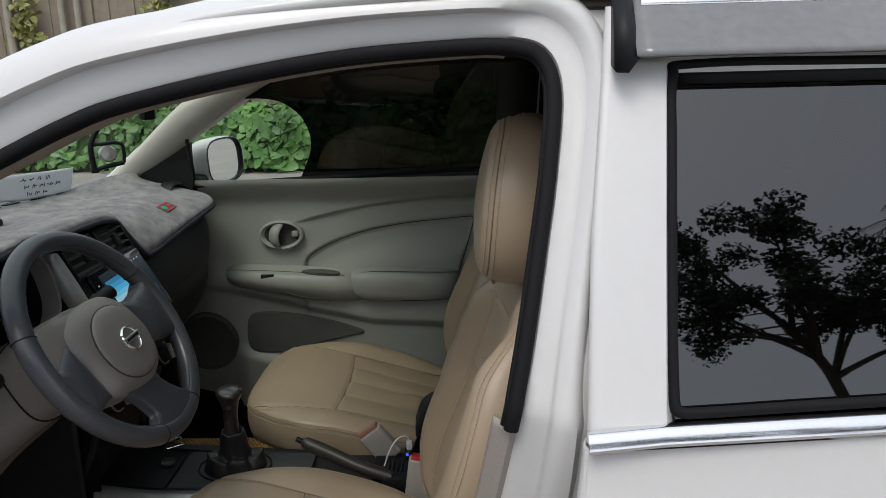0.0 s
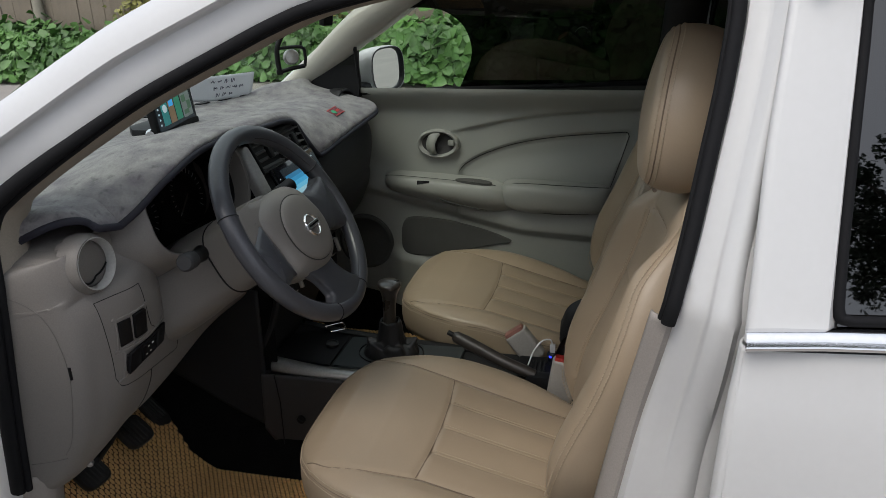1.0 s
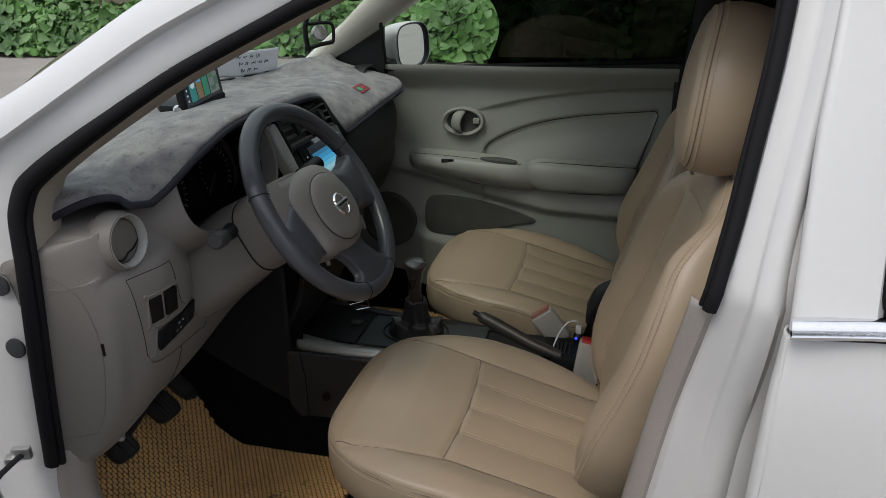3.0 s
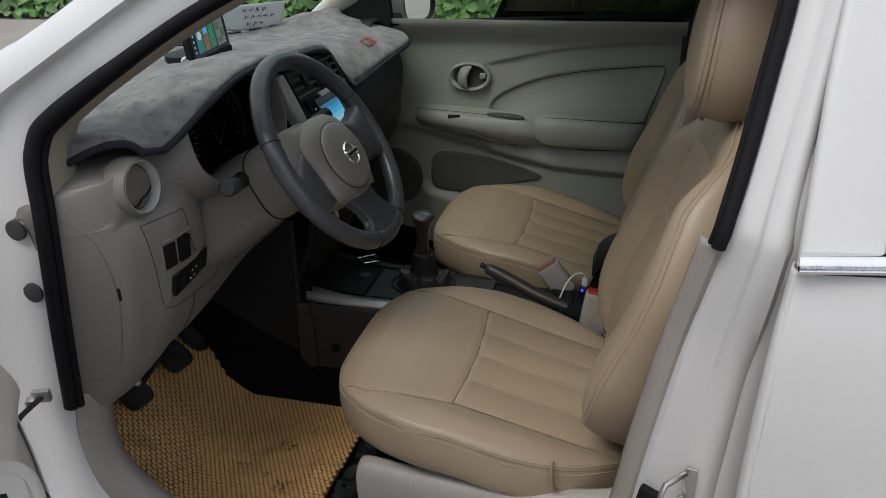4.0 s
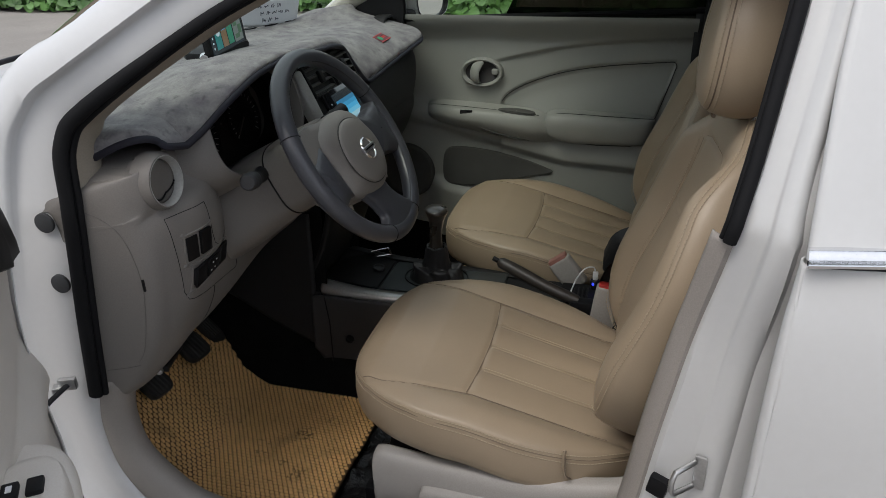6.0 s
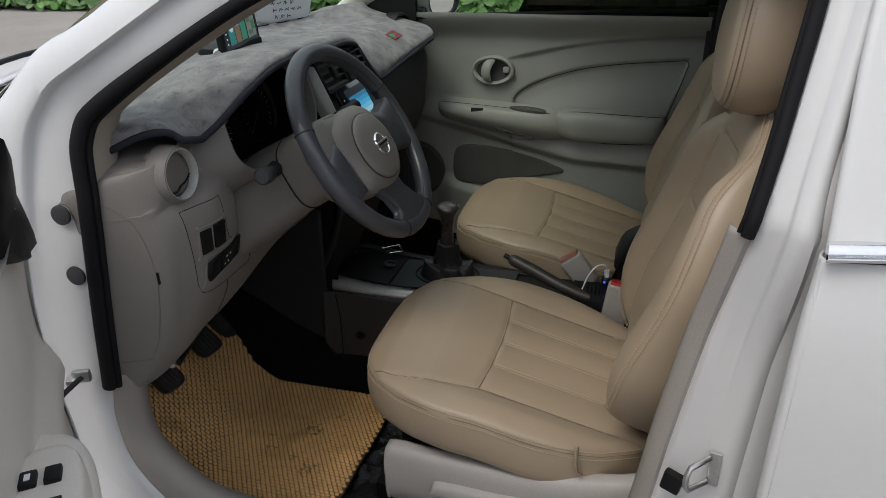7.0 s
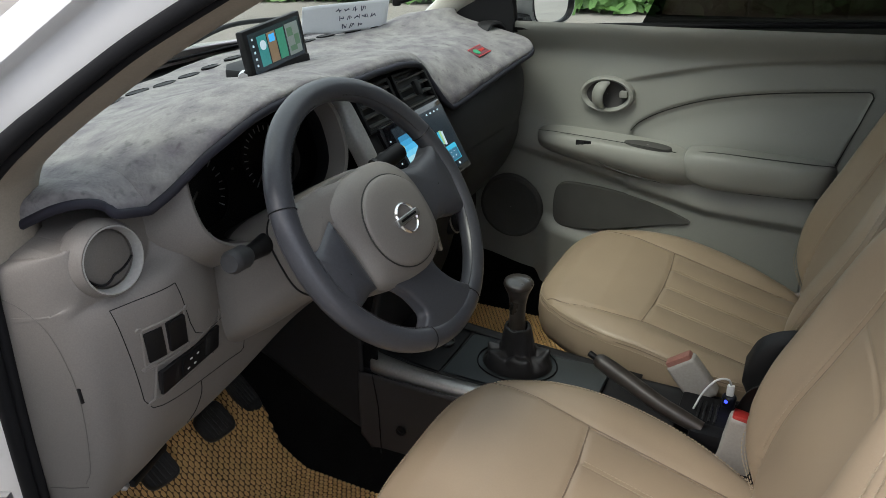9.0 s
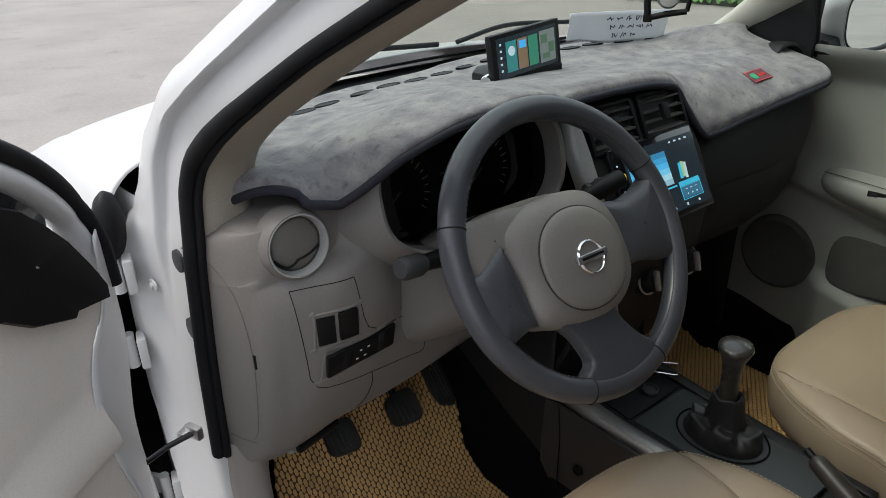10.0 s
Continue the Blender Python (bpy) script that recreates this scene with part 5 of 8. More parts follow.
left = [(0.150, [(-0.80, 0.88), (-0.72, 0.90), (-0.66, 0.90), (-0.635, 0.88), (-0.625, 0.82), (-0.615, 0.75), (-0.62, 0.68), (-0.63, 0.61), (-0.65, 0.55), (-0.675, 0.515), (-0.72, 0.50)]),
        (0.157, [(-0.80, 0.90), (-0.72, 0.925), (-0.625, 0.925), (-0.595, 0.905), (-0.582, 0.84), (-0.575, 0.76), (-0.58, 0.68), (-0.60, 0.60), (-0.63, 0.535), (-0.665, 0.50), (-0.72, 0.49)]),
        (0.178, [(-0.85, 0.93), (-0.72, 0.945), (-0.605, 0.942), (-0.550, 0.922), (-0.526, 0.855), (-0.513, 0.76), (-0.517, 0.68), (-0.540, 0.60), (-0.590, 0.525), (-0.648, 0.485), (-0.72, 0.48)]),
        (0.215, [(-0.90, 0.945), (-0.75, 0.958), (-0.60, 0.955), (-0.530, 0.940), (-0.505, 0.870), (-0.492, 0.77), (-0.500, 0.69), (-0.518, 0.615), (-0.56, 0.540), (-0.63, 0.485), (-0.72, 0.49)]),
        (0.255, [(-0.91, 0.948), (-0.755, 0.965), (-0.60, 0.962), (-0.525, 0.950), (-0.492, 0.870), (-0.478, 0.78), (-0.488, 0.69), (-0.512, 0.615), (-0.55, 0.552), (-0.62, 0.505), (-0.72, 0.50)]),
        (0.305, [(-0.92, 0.95), (-0.76, 0.97), (-0.60, 0.968), (-0.520, 0.952), (-0.478, 0.870), (-0.470, 0.78), (-0.486, 0.69), (-0.515, 0.615), (-0.548, 0.565), (-0.62, 0.525), (-0.72, 0.51)]),
        (0.370, [(-0.94, 0.955), (-0.78, 0.98), (-0.62, 0.98), (-0.525, 0.965), (-0.490, 0.880), (-0.478, 0.79), (-0.495, 0.70), (-0.518, 0.620), (-0.550, 0.566), (-0.62, 0.54), (-0.72, 0.53)]),
        (0.46, [(-0.97, 0.96), (-0.80, 0.985), (-0.65, 1.0), (-0.58, 0.99), (-0.56, 0.90), (-0.53, 0.81), (-0.513, 0.72), (-0.524, 0.635), (-0.551, 0.576), (-0.62, 0.56), (-0.72, 0.56)]),
        (0.62, [(-0.98, 0.96), (-0.80, 0.985), (-0.65, 1.0), (-0.58, 0.99), (-0.56, 0.90), (-0.53, 0.81), (-0.515, 0.72), (-0.526, 0.650), (-0.555, 0.600), (-0.62, 0.59), (-0.72, 0.59)]),
        (0.735, [(-0.98, 0.96), (-0.80, 0.98), (-0.65, 0.99), (-0.555, 0.98), (-0.53, 0.90), (-0.50, 0.82), (-0.49, 0.74), (-0.50, 0.67), (-0.53, 0.62), (-0.60, 0.60), (-0.72, 0.60)])]
# a shelf under the side vent, which stands in a shallow hollow
for row_y, pts in left:
    hollow = float(smooth01(row_y, 0.17, 0.215) * (1 - smooth01(row_y, 0.305, 0.37)))
    x5 = np.interp(0.845, (pts[5][1], pts[4][1]), (pts[5][0], pts[4][0]))
    pts.insert(5, (x5 + 0.004 * hollow, 0.845))
    pts[4] = (pts[4][0] - 0.030 * hollow, pts[4][1] + 0.010 * hollow)
    pts[3] = (pts[3][0] - 0.016 * hollow, pts[3][1] - 0.012)
    for k in range(3):
        pts[k] = (pts[k][0], pts[k][1] - 0.03)
left_grid = surf([[(x, y, z) for x, z in pts] for y, pts in left], 170, 130)
# the swelling that carries the side vent
lx, ly, lz = left_grid[..., 0], left_grid[..., 1], left_grid[..., 2]
rv = np.hypot(ly - 0.247, lz - 0.900)
flat_x = -0.500 + (0.02 * (ly - 0.247) - 0.09 * (lz - 0.900)) / 0.99
want = np.where(rv < 0.039, flat_x - 0.030, flat_x - 0.001 - 0.42 * np.maximum(0, rv - 0.046) - 1.5 * np.maximum(0, rv - 0.065) ** 2)
grow = smooth01(ly, 0.168, 0.205) * (1 - smooth01(rv, 0.075, 0.125)) * (lx > -0.64)
left_grid[..., 0] = np.where((rv < 0.039) & (lx > -0.60), want, lx + grow * np.maximum(0, want - lx))
fascia = in_dash("fascia", grid_mesh(left_grid), PLASTIC, label="taupe grained driver's fascia", solid=0.004)
right = [(1.060, [(-0.98, 0.955), (-0.80, 0.972), (-0.64, 0.968), (-0.545, 0.945), (-0.49, 0.885), (-0.455, 0.81), (-0.455, 0.73), (-0.475, 0.655), (-0.52, 0.60), (-0.60, 0.57), (-0.72, 0.56)]),
         (1.12, [(-0.98, 0.955), (-0.80, 0.972), (-0.62, 0.965), (-0.52, 0.938), (-0.462, 0.870), (-0.435, 0.80), (-0.438, 0.72), (-0.465, 0.65), (-0.515, 0.60), (-0.60, 0.57), (-0.72, 0.56)]),
         (1.30, [(-0.94, 0.955), (-0.78, 0.972), (-0.61, 0.965), (-0.505, 0.94), (-0.450, 0.880), (-0.425, 0.81), (-0.432, 0.72), (-0.462, 0.65), (-0.515, 0.60), (-0.60, 0.57), (-0.72, 0.56)]),
         (1.43, [(-0.88, 0.95), (-0.74, 0.965), (-0.60, 0.96), (-0.500, 0.942), (-0.440, 0.895), (-0.428, 0.83), (-0.445, 0.74), (-0.475, 0.66), (-0.525, 0.61), (-0.60, 0.58), (-0.72, 0.57)]),
         (1.475, [(-0.84, 0.94), (-0.72, 0.955), (-0.60, 0.95), (-0.515, 0.935), (-0.470, 0.89), (-0.46, 0.83), (-0.475, 0.74), (-0.505, 0.67), (-0.55, 0.62), (-0.62, 0.59), (-0.72, 0.58)]),
         (1.50, [(-0.80, 0.93), (-0.70, 0.94), (-0.62, 0.93), (-0.58, 0.91), (-0.55, 0.87), (-0.545, 0.82), (-0.55, 0.75), (-0.57, 0.69), (-0.60, 0.64), (-0.65, 0.61), (-0.72, 0.60)])]
for row_y, pts in right:
    for k in range(3):
        pts[k] = (pts[k][0], pts[k][1] - 0.025)
pf = in_dash("passenger_fascia", sections(right, 60, 50), CHARCOAL, label="charcoal passenger fascia with glovebox", solid=0.004)
in_dash("glovebox_lid", sections([(y, [(x + 0.006, z) for x, z in ((-0.432 - d, 0.775), (-0.430 - d, 0.74), (-0.442 - d, 0.70), (-0.466 - d, 0.65), (-0.498 - d, 0.612))]) for y, d in ((1.10, 0.022), (1.12, 0.003), (1.28, -0.006), (1.41, 0.006), (1.43, 0.026))], 30, 14), CHARCOAL, pf, "charcoal glovebox lid")

# the passenger's end vent, a black ring by the window corner
pvm = frame_of((-0.512, 1.470, 0.950), (0.90, -0.40, 0.16))
in_dash("end_vent", lathe_mesh([(0.046, -0.045), (0.044, -0.006), (0.040, 0.004), (0.035, 0.004), (0.032, -0.004), (0.031, -0.020), (0.0005, -0.022)], pvm, 36), CHARCOAL, pf, "charcoal ring of the passenger's end vent")

# round side vent
VENTGREY = pebbled(mat("dark_taupe_plastic", (0.125, 0.115, 0.104), 0.5, vary=0.05, fine=500, bump=0.05), 900, 0.2, 0.0004)
vm = frame_of((-0.500, 0.247, 0.900), (0.99, -0.02, 0.09)) @ Matrix.Diagonal((0.84, 0.84, 0.9, 1))
vent = in_dash("side_vent", lathe_mesh([(0.058, -0.020), (0.0575, 0.000), (0.0545, 0.011), (0.051, 0.017), (0.0475, 0.016), (0.0455, 0.010), (0.044, -0.006), (0.043, -0.012)], vm, 56), PLASTIC, label="round vent with satin inner ring")
in_dash("vent_ring", lathe_mesh([(0.0500, 0.0178), (0.0480, 0.0182), (0.0455, 0.0120), (0.0436, 0.002)], vm, 56), BLADE, vent, "satin ring")
in_dash("vent_flap", lathe_mesh([(0.0440, -0.008), (0.0425, 0.0), (0.037, 0.004), (0.02, 0.007), (0.0005, 0.008)], vm, 48), VENTGREY, vent, "dark grey closed vent flap")
wave = [tuple(vm @ Vector((x, -0.010 - 0.014 * (1 - (x / 0.04) ** 2) + 0.012 * math.sin(x * 70) * (x < 0), 0.0075 - 2.5 * x * x))) for x in np.linspace(-0.038, 0.038, 30)]
in_dash("vent_flap_gap", tube_mesh(wave, 0.0016, 6), BLACK, vent)

# switch panel left of the column
def on_face(y, z):
    """The fascia's face at a width and height."""
    ys = left_grid[:, 0, 1]
    k = int(np.clip(np.searchsorted(ys, y) - 1, 0, len(ys) - 2))
    f = (y - ys[k]) / (ys[k + 1] - ys[k])
    xx = []
    for r in (left_grid[k], left_grid[k + 1]):
        a = r[36:106][::-1]
        xx.append(np.interp(z, a[:, 2], a[:, 0]))
    return xx[0] * (1 - f) + xx[1] * f


flat_left = left_grid.reshape(-1, 3)
du_, dv_ = np.gradient(left_grid, axis=0), np.gradient(left_grid, axis=1)
nrm_left = np.cross(du_, dv_).reshape(-1, 3)
nrm_left /= np.linalg.norm(nrm_left, axis=1)[:, None] + 1e-12


def on_skin(pts, lift):
    """Lays points onto the fascia's skin."""
    out = []
    for p in np.asarray(pts, float):
        i = int(np.argmin(((flat_left - p) ** 2).sum(1)))
        n = nrm_left[i] * (1 if nrm_left[i][0] > 0 or nrm_left[i][1] < -0.5 else -1)
        q = p - n * ((p - flat_left[i]) @ n)
        out.append(tuple(q + n * lift))
    return out


# fuse cover on the dashboard's end, with its finger notch
cov = spline([(-0.600, 0.155, 0.875), (-0.565, 0.156, 0.868), (-0.535, 0.172, 0.835), (-0.521, 0.180, 0.77), (-0.523, 0.180, 0.70), (-0.540, 0.176, 0.62), (-0.556, 0.172, 0.588)], 40)
in_dash("fuse_cover_gap", tube_mesh(on_skin(cov, 0.0021), 0.0007, 6), VENTGREY, fascia, "fine gap round the fuse cover")
in_dash("lower_gap", tube_mesh(on_skin(spline([(-0.612, 0.153, 0.572), (-0.585, 0.162, 0.575), (-0.556, 0.173, 0.580)], 12), 0.0022), 0.0007, 6), VENTGREY, fascia)
in_dash("cover_notch", box_mesh(0.004, 0.006, 0.022, 0.001, m=Matrix.Translation(on_skin([(-0.516, 0.179, 0.742)], 0.001)[0])), BLACK, fascia)

def straight(pts, n=12):
    out = []
    for a, b in zip(pts[:-1], pts[1:]):
        for s in np.linspace(0, 1, n, endpoint=False):
            out.append((a[0] + (b[0] - a[0]) * s, a[1] + (b[1] - a[1]) * s))
    return out + [pts[-1]]


pan = [(0.226, 0.841), (0.312, 0.841), (0.317, 0.805), (0.322, 0.775), (0.330, 0.754), (0.346, 0.743), (0.462, 0.717), (0.462, 0.70), (0.456, 0.640), (0.448, 0.637), (0.265, 0.672), (0.250, 0.678), (0.239, 0.698), (0.226, 0.841)]
in_dash("switch_panel_gap", tube_mesh([(on_face(y, z) + 0.0021, y, z) for y, z in straight(pan)], 0.0007, 6), BLACK, fascia, "gap round the switch panel")


def face_box(name, y, z, w, h, d, material, parent, lift=0.0, bev=0.002, label=""):
    x = on_face(y, z)
    dz = (on_face(y, z + 0.02) - on_face(y, z - 0.02)) / 0.04
    dy = (on_face(y + 0.02, z) - on_face(y - 0.02, z)) / 0.04
    m = frame_of((x + lift, y, z), (1, -dy, -dz))
    return in_dash(name, box_mesh(w, h, d, bev, m=m), material, parent, label)


face_box("switch_blank", 0.2655, 0.773, 0.026, 0.044, 0.006, BLACK, fascia, 0.001, label="empty black switch opening")
face_box("fog_switch", 0.2965, 0.775, 0.028, 0.044, 0.010, BLACK, fascia, 0.002, label="dark push switch")
face_box("mirror_switch_bezel", 0.320, 0.716, 0.122, 0.040, 0.006, BLACK, fascia, 0.001, 0.004, "black mirror switch row")
for i, y in enumerate((0.276, 0.320, 0.362)):
    face_box("mirror_switch", y, 0.716, 0.030 if i != 1 else 0.046, 0.032, 0.009, (CHARCOAL, BLACK, CHARCOAL)[i], fascia, 0.002)
for i in range(4):
    face_box("switch_mark", 0.308 + 0.014 * (i % 2) + 0.006 * (i // 2), 0.709 + 0.013 * (i // 2), 0.004, 0.002, 0.001, WHITEPL, fascia, 0.0072, 0)

def face_rim(name, corners, lift, r, material):
    """A moulded rim lying on the fascia round a group of switches."""
    q = spline(np.repeat(np.array(corners, float), 2, axis=0) + np.tile(np.array([[0.0, 0.0], [1e-4, 1e-4]]), (len(corners), 1)), 90, closed=True)
    return in_dash(name, tube_mesh([(on_face(y, z) + lift, y, z) for y, z in q], r, 8, closed=True), material, fascia)


face_rim("switch_rim", [(0.248, 0.747), (0.312, 0.747), (0.315, 0.800), (0.251, 0.800)], 0.0012, 0.0026, PLASTIC)
face_rim("switch_rim", [(0.254, 0.690), (0.374, 0.692), (0.396, 0.742), (0.262, 0.741)], 0.0012, 0.0026, PLASTIC)
in_dash("knee_joint", tube_mesh([(on_face(y, z) + 0.0021, y, z) for y, z in spline([(0.345, 0.655), (0.349, 0.63), (0.344, 0.60), (0.330, 0.578)], 16)], 0.0010, 6), BLACK, fascia)
release = in_dash("bonnet_release", box_mesh(0.05, 0.085, 0.016, 0.004, m=pose(-0.590, 0.272, 0.532, 0, 12, 14)), BLACK, fascia, "black bonnet release under the fascia")
in_dash("release_bolt", lathe_mesh([(0.0005, 0.010), (0.005, 0.009), (0.007, 0.004), (0.007, -0.004)], frame_of((-0.572, 0.232, 0.527), (0.6, -0.7, -0.2)), 14), STEEL, release, "small steel bolt")

# instrument binnacle
cm_ = frame_of((-0.462, 0.530, 0.932), (0.96, 0.0, 0.20))
bo_ = sup(72, 0.168, 0.092, 2.7)
def bring(k, h, e=0.0):
    top_ = min(k, 1.07)
    return [tuple(cm_ @ Vector((x * q, y * q - e, h))) for x, y in bo_ for q in (k + (top_ - k) * float(smooth01(y, -0.02, 0.06)),)]
hood = in_dash("binnacle_hood", grid_mesh(np.array([bring(1.42, -0.11), bring(1.30, -0.06), bring(1.16, -0.018), bring(1.08, -0.003), bring(1.03, 0.003), bring(1.0, 0.001), bring(0.985, -0.008), bring(0.97, -0.03)]), cv=True), PLASTIC, label="taupe hood round the instruments")
in_dash("binnacle_well", grid_mesh(np.array([bring(0.975, -0.028), bring(0.95, -0.06), bring(0.92, -0.085), bring(0.90, -0.09), bring(0.02, -0.09)]), cv=True), BLACK, hood, "black instrument well")
for cx, r in ((-0.085, 0.060), (0.075, 0.060)):
    gm = cm_ @ Matrix.Translation((cx, -0.008, -0.0885))
    ga = in_dash("gauge", lathe_mesh([(r, 0.0), (r, 0.007), (r * 0.955, 0.008), (r * 0.94, 0.002), (0.0005, 0.002)], gm, 48), BLACK, hood, "round black gauge")
    ticks = [box_mesh(0.0015, 0.007 if i % 2 else 0.011, 0.001, 0, m=gm @ Matrix.Rotation(radians(-130 + i * 13), 4, "Z") @ Matrix.Translation((0, r * 0.83, 0.003))) for i in range(21)]
    in_dash("gauge_scale", join(ticks), mat("gauge_print", (0.75, 0.76, 0.78), 0.6, vary=0.05), ga)
    in_dash("gauge_needle", box_mesh(0.003, r * 0.75, 0.002, 0.0005, m=gm @ Matrix.Rotation(radians(128), 4, "Z") @ Matrix.Translation((0, r * 0.36, 0.005))), mat("needle", (0.22, 0.19, 0.17), 0.5), ga)
in_dash("gauge_window", facing(grid_mesh(np.array([bring(0.95, -0.052, 0.0), bring(0.5, -0.058), bring(0.01, -0.06)]), cv=True), (1, 0, 0.2)), sheet_glass("gauge_cover", (0.55, 0.55, 0.55), 0.15), hood, "smoked gauge cover", shadow=False)

# steering column shroud and stalks
cp0, cp1 = np.array((-0.56, 0.53, 0.735)), np.array((-0.325, 0.53, 0.858))
cd = (cp1 - cp0) / np.linalg.norm(cp1 - cp0)
cmx = frame_of(tuple(cp0), tuple(cd))
L = float(np.linalg.norm(cp1 - cp0))
shr = []
for s, a, b, dy in ((0.0, 0.135, 0.085, -0.01), (0.25, 0.125, 0.082, -0.006), (0.5, 0.108, 0.076, 0.0), (0.75, 0.094, 0.072, 0.004), (0.95, 0.088, 0.070, 0.006), (1.0, 0.080, 0.064, 0.006), (1.0, 0.03, 0.03, 0.0)):
    shr.append([tuple(cmx @ Vector((x, y + dy, s * L))) for x, y in sup(48, a, b, 3.2)])
col = in_dash("column_shroud", grid_mesh(surf(shr, 40, 48, cv=True), cv=True), PLASTIC, label="taupe steering column shroud")
in_dash("shroud_gap", tube_mesh([tuple(cmx @ Vector((x * 1.004, y * 1.004 + 0.003, 0.70 * L))) for x, y in sup(60, 0.0965, 0.0725, 3.2)], 0.0016, 6, closed=True), BLACK, col)
st = in_dash("indicator_stalk", tube_mesh(spline([(-0.425, 0.445, 0.848), (-0.412, 0.405, 0.856), (-0.402, 0.372, 0.864)], 16), np.interp(range(16), [0, 8, 15], [0.016, 0.012, 0.011]), 16), BLACK, col, "black indicator stalk")
in_dash("stalk_knob", tube_mesh(spline([(-0.404, 0.380, 0.862), (-0.397, 0.355, 0.868), (-0.392, 0.336, 0.872)], 12), np.interp(range(12), [0, 2, 9, 11], [0.012, 0.0160, 0.0160, 0.012]), 14), GREYRUB, st, "grey turning knob")
st2 = in_dash("wiper_stalk", tube_mesh(spline([(-0.425, 0.615, 0.850), (-0.402, 0.68, 0.872), (-0.385, 0.755, 0.892)], 20), np.interp(range(20), [0, 8, 14, 19], [0.010, 0.010, 0.0165, 0.015]), 16), BLACK, col, "black wiper stalk")
for s_ in (0.62, 0.76):
    q_ = Vector((-0.425, 0.615, 0.850)).lerp(Vector((-0.385, 0.755, 0.892)), s_)
    in_dash("stalk_collar", lathe_mesh([(0.0125, -0.004), (0.0172, -0.003), (0.0172, 0.003), (0.0125, 0.004)], frame_of(tuple(q_), (0.26, 0.93, 0.27)), 20), GREYRUB, st2)
in_dash("stalk_cap", lathe_mesh([(0, 0.003), (0.006, 0.0025), (0.0075, 0)], frame_of((-0.381, 0.758, 0.893), (0.5, 0.8, 0.2)), 16), YELLOW, st2, "yellow stalk end")
in_dash("ignition_barrel", lathe_mesh([(0.026, -0.03), (0.026, 0.01), (0.022, 0.014), (0.017, 0.014), (0.016, 0.008), (0.0005, 0.008)], frame_of((-0.445, 0.668, 0.745), (0.9, 0.3, 0.1)), 30), BLACK, col, "black ignition barrel")

VENTSLAT = mat("dark_grey_slat_plastic", (0.050, 0.049, 0.048), 0.38, vary=0.08, scale=12, bump=0.03)
# centre stack
stk = [(0.740, [(-0.56, 0.985), (-0.515, 0.975), (-0.49, 0.92), (-0.45, 0.85), (-0.43, 0.78), (-0.435, 0.70), (-0.45, 0.62), (-0.475, 0.54), (-0.52, 0.46)]),
       (0.755, [(-0.56, 0.992), (-0.505, 0.978), (-0.475, 0.92), (-0.435, 0.85), (-0.415, 0.78), (-0.42, 0.70), (-0.435, 0.62), (-0.46, 0.54), (-0.50, 0.45)]),
       (0.90, [(-0.56, 0.995), (-0.500, 0.98), (-0.470, 0.92), (-0.430, 0.85), (-0.405, 0.78), (-0.41, 0.70), (-0.43, 0.62), (-0.455, 0.54), (-0.49, 0.45)]),
       (1.045, [(-0.56, 0.985), (-0.505, 0.972), (-0.475, 0.915), (-0.438, 0.85), (-0.415, 0.78), (-0.42, 0.70), (-0.435, 0.62), (-0.46, 0.54), (-0.50, 0.45)]),
       (1.065, [(-0.56, 0.975), (-0.53, 0.96), (-0.50, 0.90), (-0.46, 0.84), (-0.45, 0.78), (-0.455, 0.70), (-0.465, 0.62), (-0.49, 0.54), (-0.53, 0.46)])]
stack = in_dash("centre_fascia", sections(stk, 40, 40), CHARCOAL, label="charcoal centre fascia", solid=0.004)
for y0, y1 in ((0.775, 0.890), (0.910, 1.025)):
    vmx = frame_of((-0.484, (y0 + y1) / 2, 0.936), (0.90, 0, 0.43))
    w = y1 - y0
    vv = in_dash("centre_vent", join([box_mesh(w, 0.007, 0.026, 0.002, m=vmx @ Matrix.Translation((0, s * 0.037, 0.004))) for s in (-1, 1)] + [box_mesh(0.007, 0.080, 0.026, 0.002, m=vmx @ Matrix.Translation((s * w / 2, 0, 0.004))) for s in (-1, 1)]), BLACK, stack, "black centre vent frame")
    in_dash("vent_back", box_mesh(w, 0.074, 0.004, 0, m=vmx @ Matrix.Translation((0, 0, -0.004))), BLACK, vv)
    for k in range(4):
        in_dash("vent_slat", box_mesh(w - 0.008, 0.0035, 0.020, 0.001, m=vmx @ Matrix.Translation((0, -0.027 + 0.018 * k, 0.008)) @ Matrix.Rotation(radians(24), 4, "X")), VENTSLAT, vv)
    in_dash("vent_tab", box_mesh(0.016, 0.030, 0.010, 0.003, m=vmx @ Matrix.Translation((0, 0.0, 0.020))), BLACK, vv, "black vent slider")
# satin blade beside the vents
in_dash("silver_blade", grid_mesh(surf([[(-0.482 + s * 0.050 + dx, 0.738 + dy * w + 0.020 * s, 0.976 - 0.140 * s) for dx, dy in ((-0.02, -0.019), (0.004, -0.016), (0.010, 0.0), (0.006, 0.014), (-0.02, 0.018))] for s, w in ((0.0, 0.25), (0.06, 0.7), (0.4, 1.0), (0.8, 1.0), (1.0, 0.9))], 24, 12)), BLADE, stack, "pale satin grey trim blade")
# screen
sm = frame_of((-0.420, 0.905, 0.843), (0.88, 0, 0.47))
scr = in_dash("touch_screen", box_mesh(0.226, 0.150, 0.014, 0.005, m=sm @ Matrix.Translation((0, 0, 0.004))), SCREENOFF, stack, "lit centre touch screen with blue picture")


def tile(parent, m, x, y, w, h, material, z, name="screen_field"):
    return in_dash(name, box_mesh(w, h, 0.0006, 0, m=m @ Matrix.Translation((x, y, z))), material, parent)


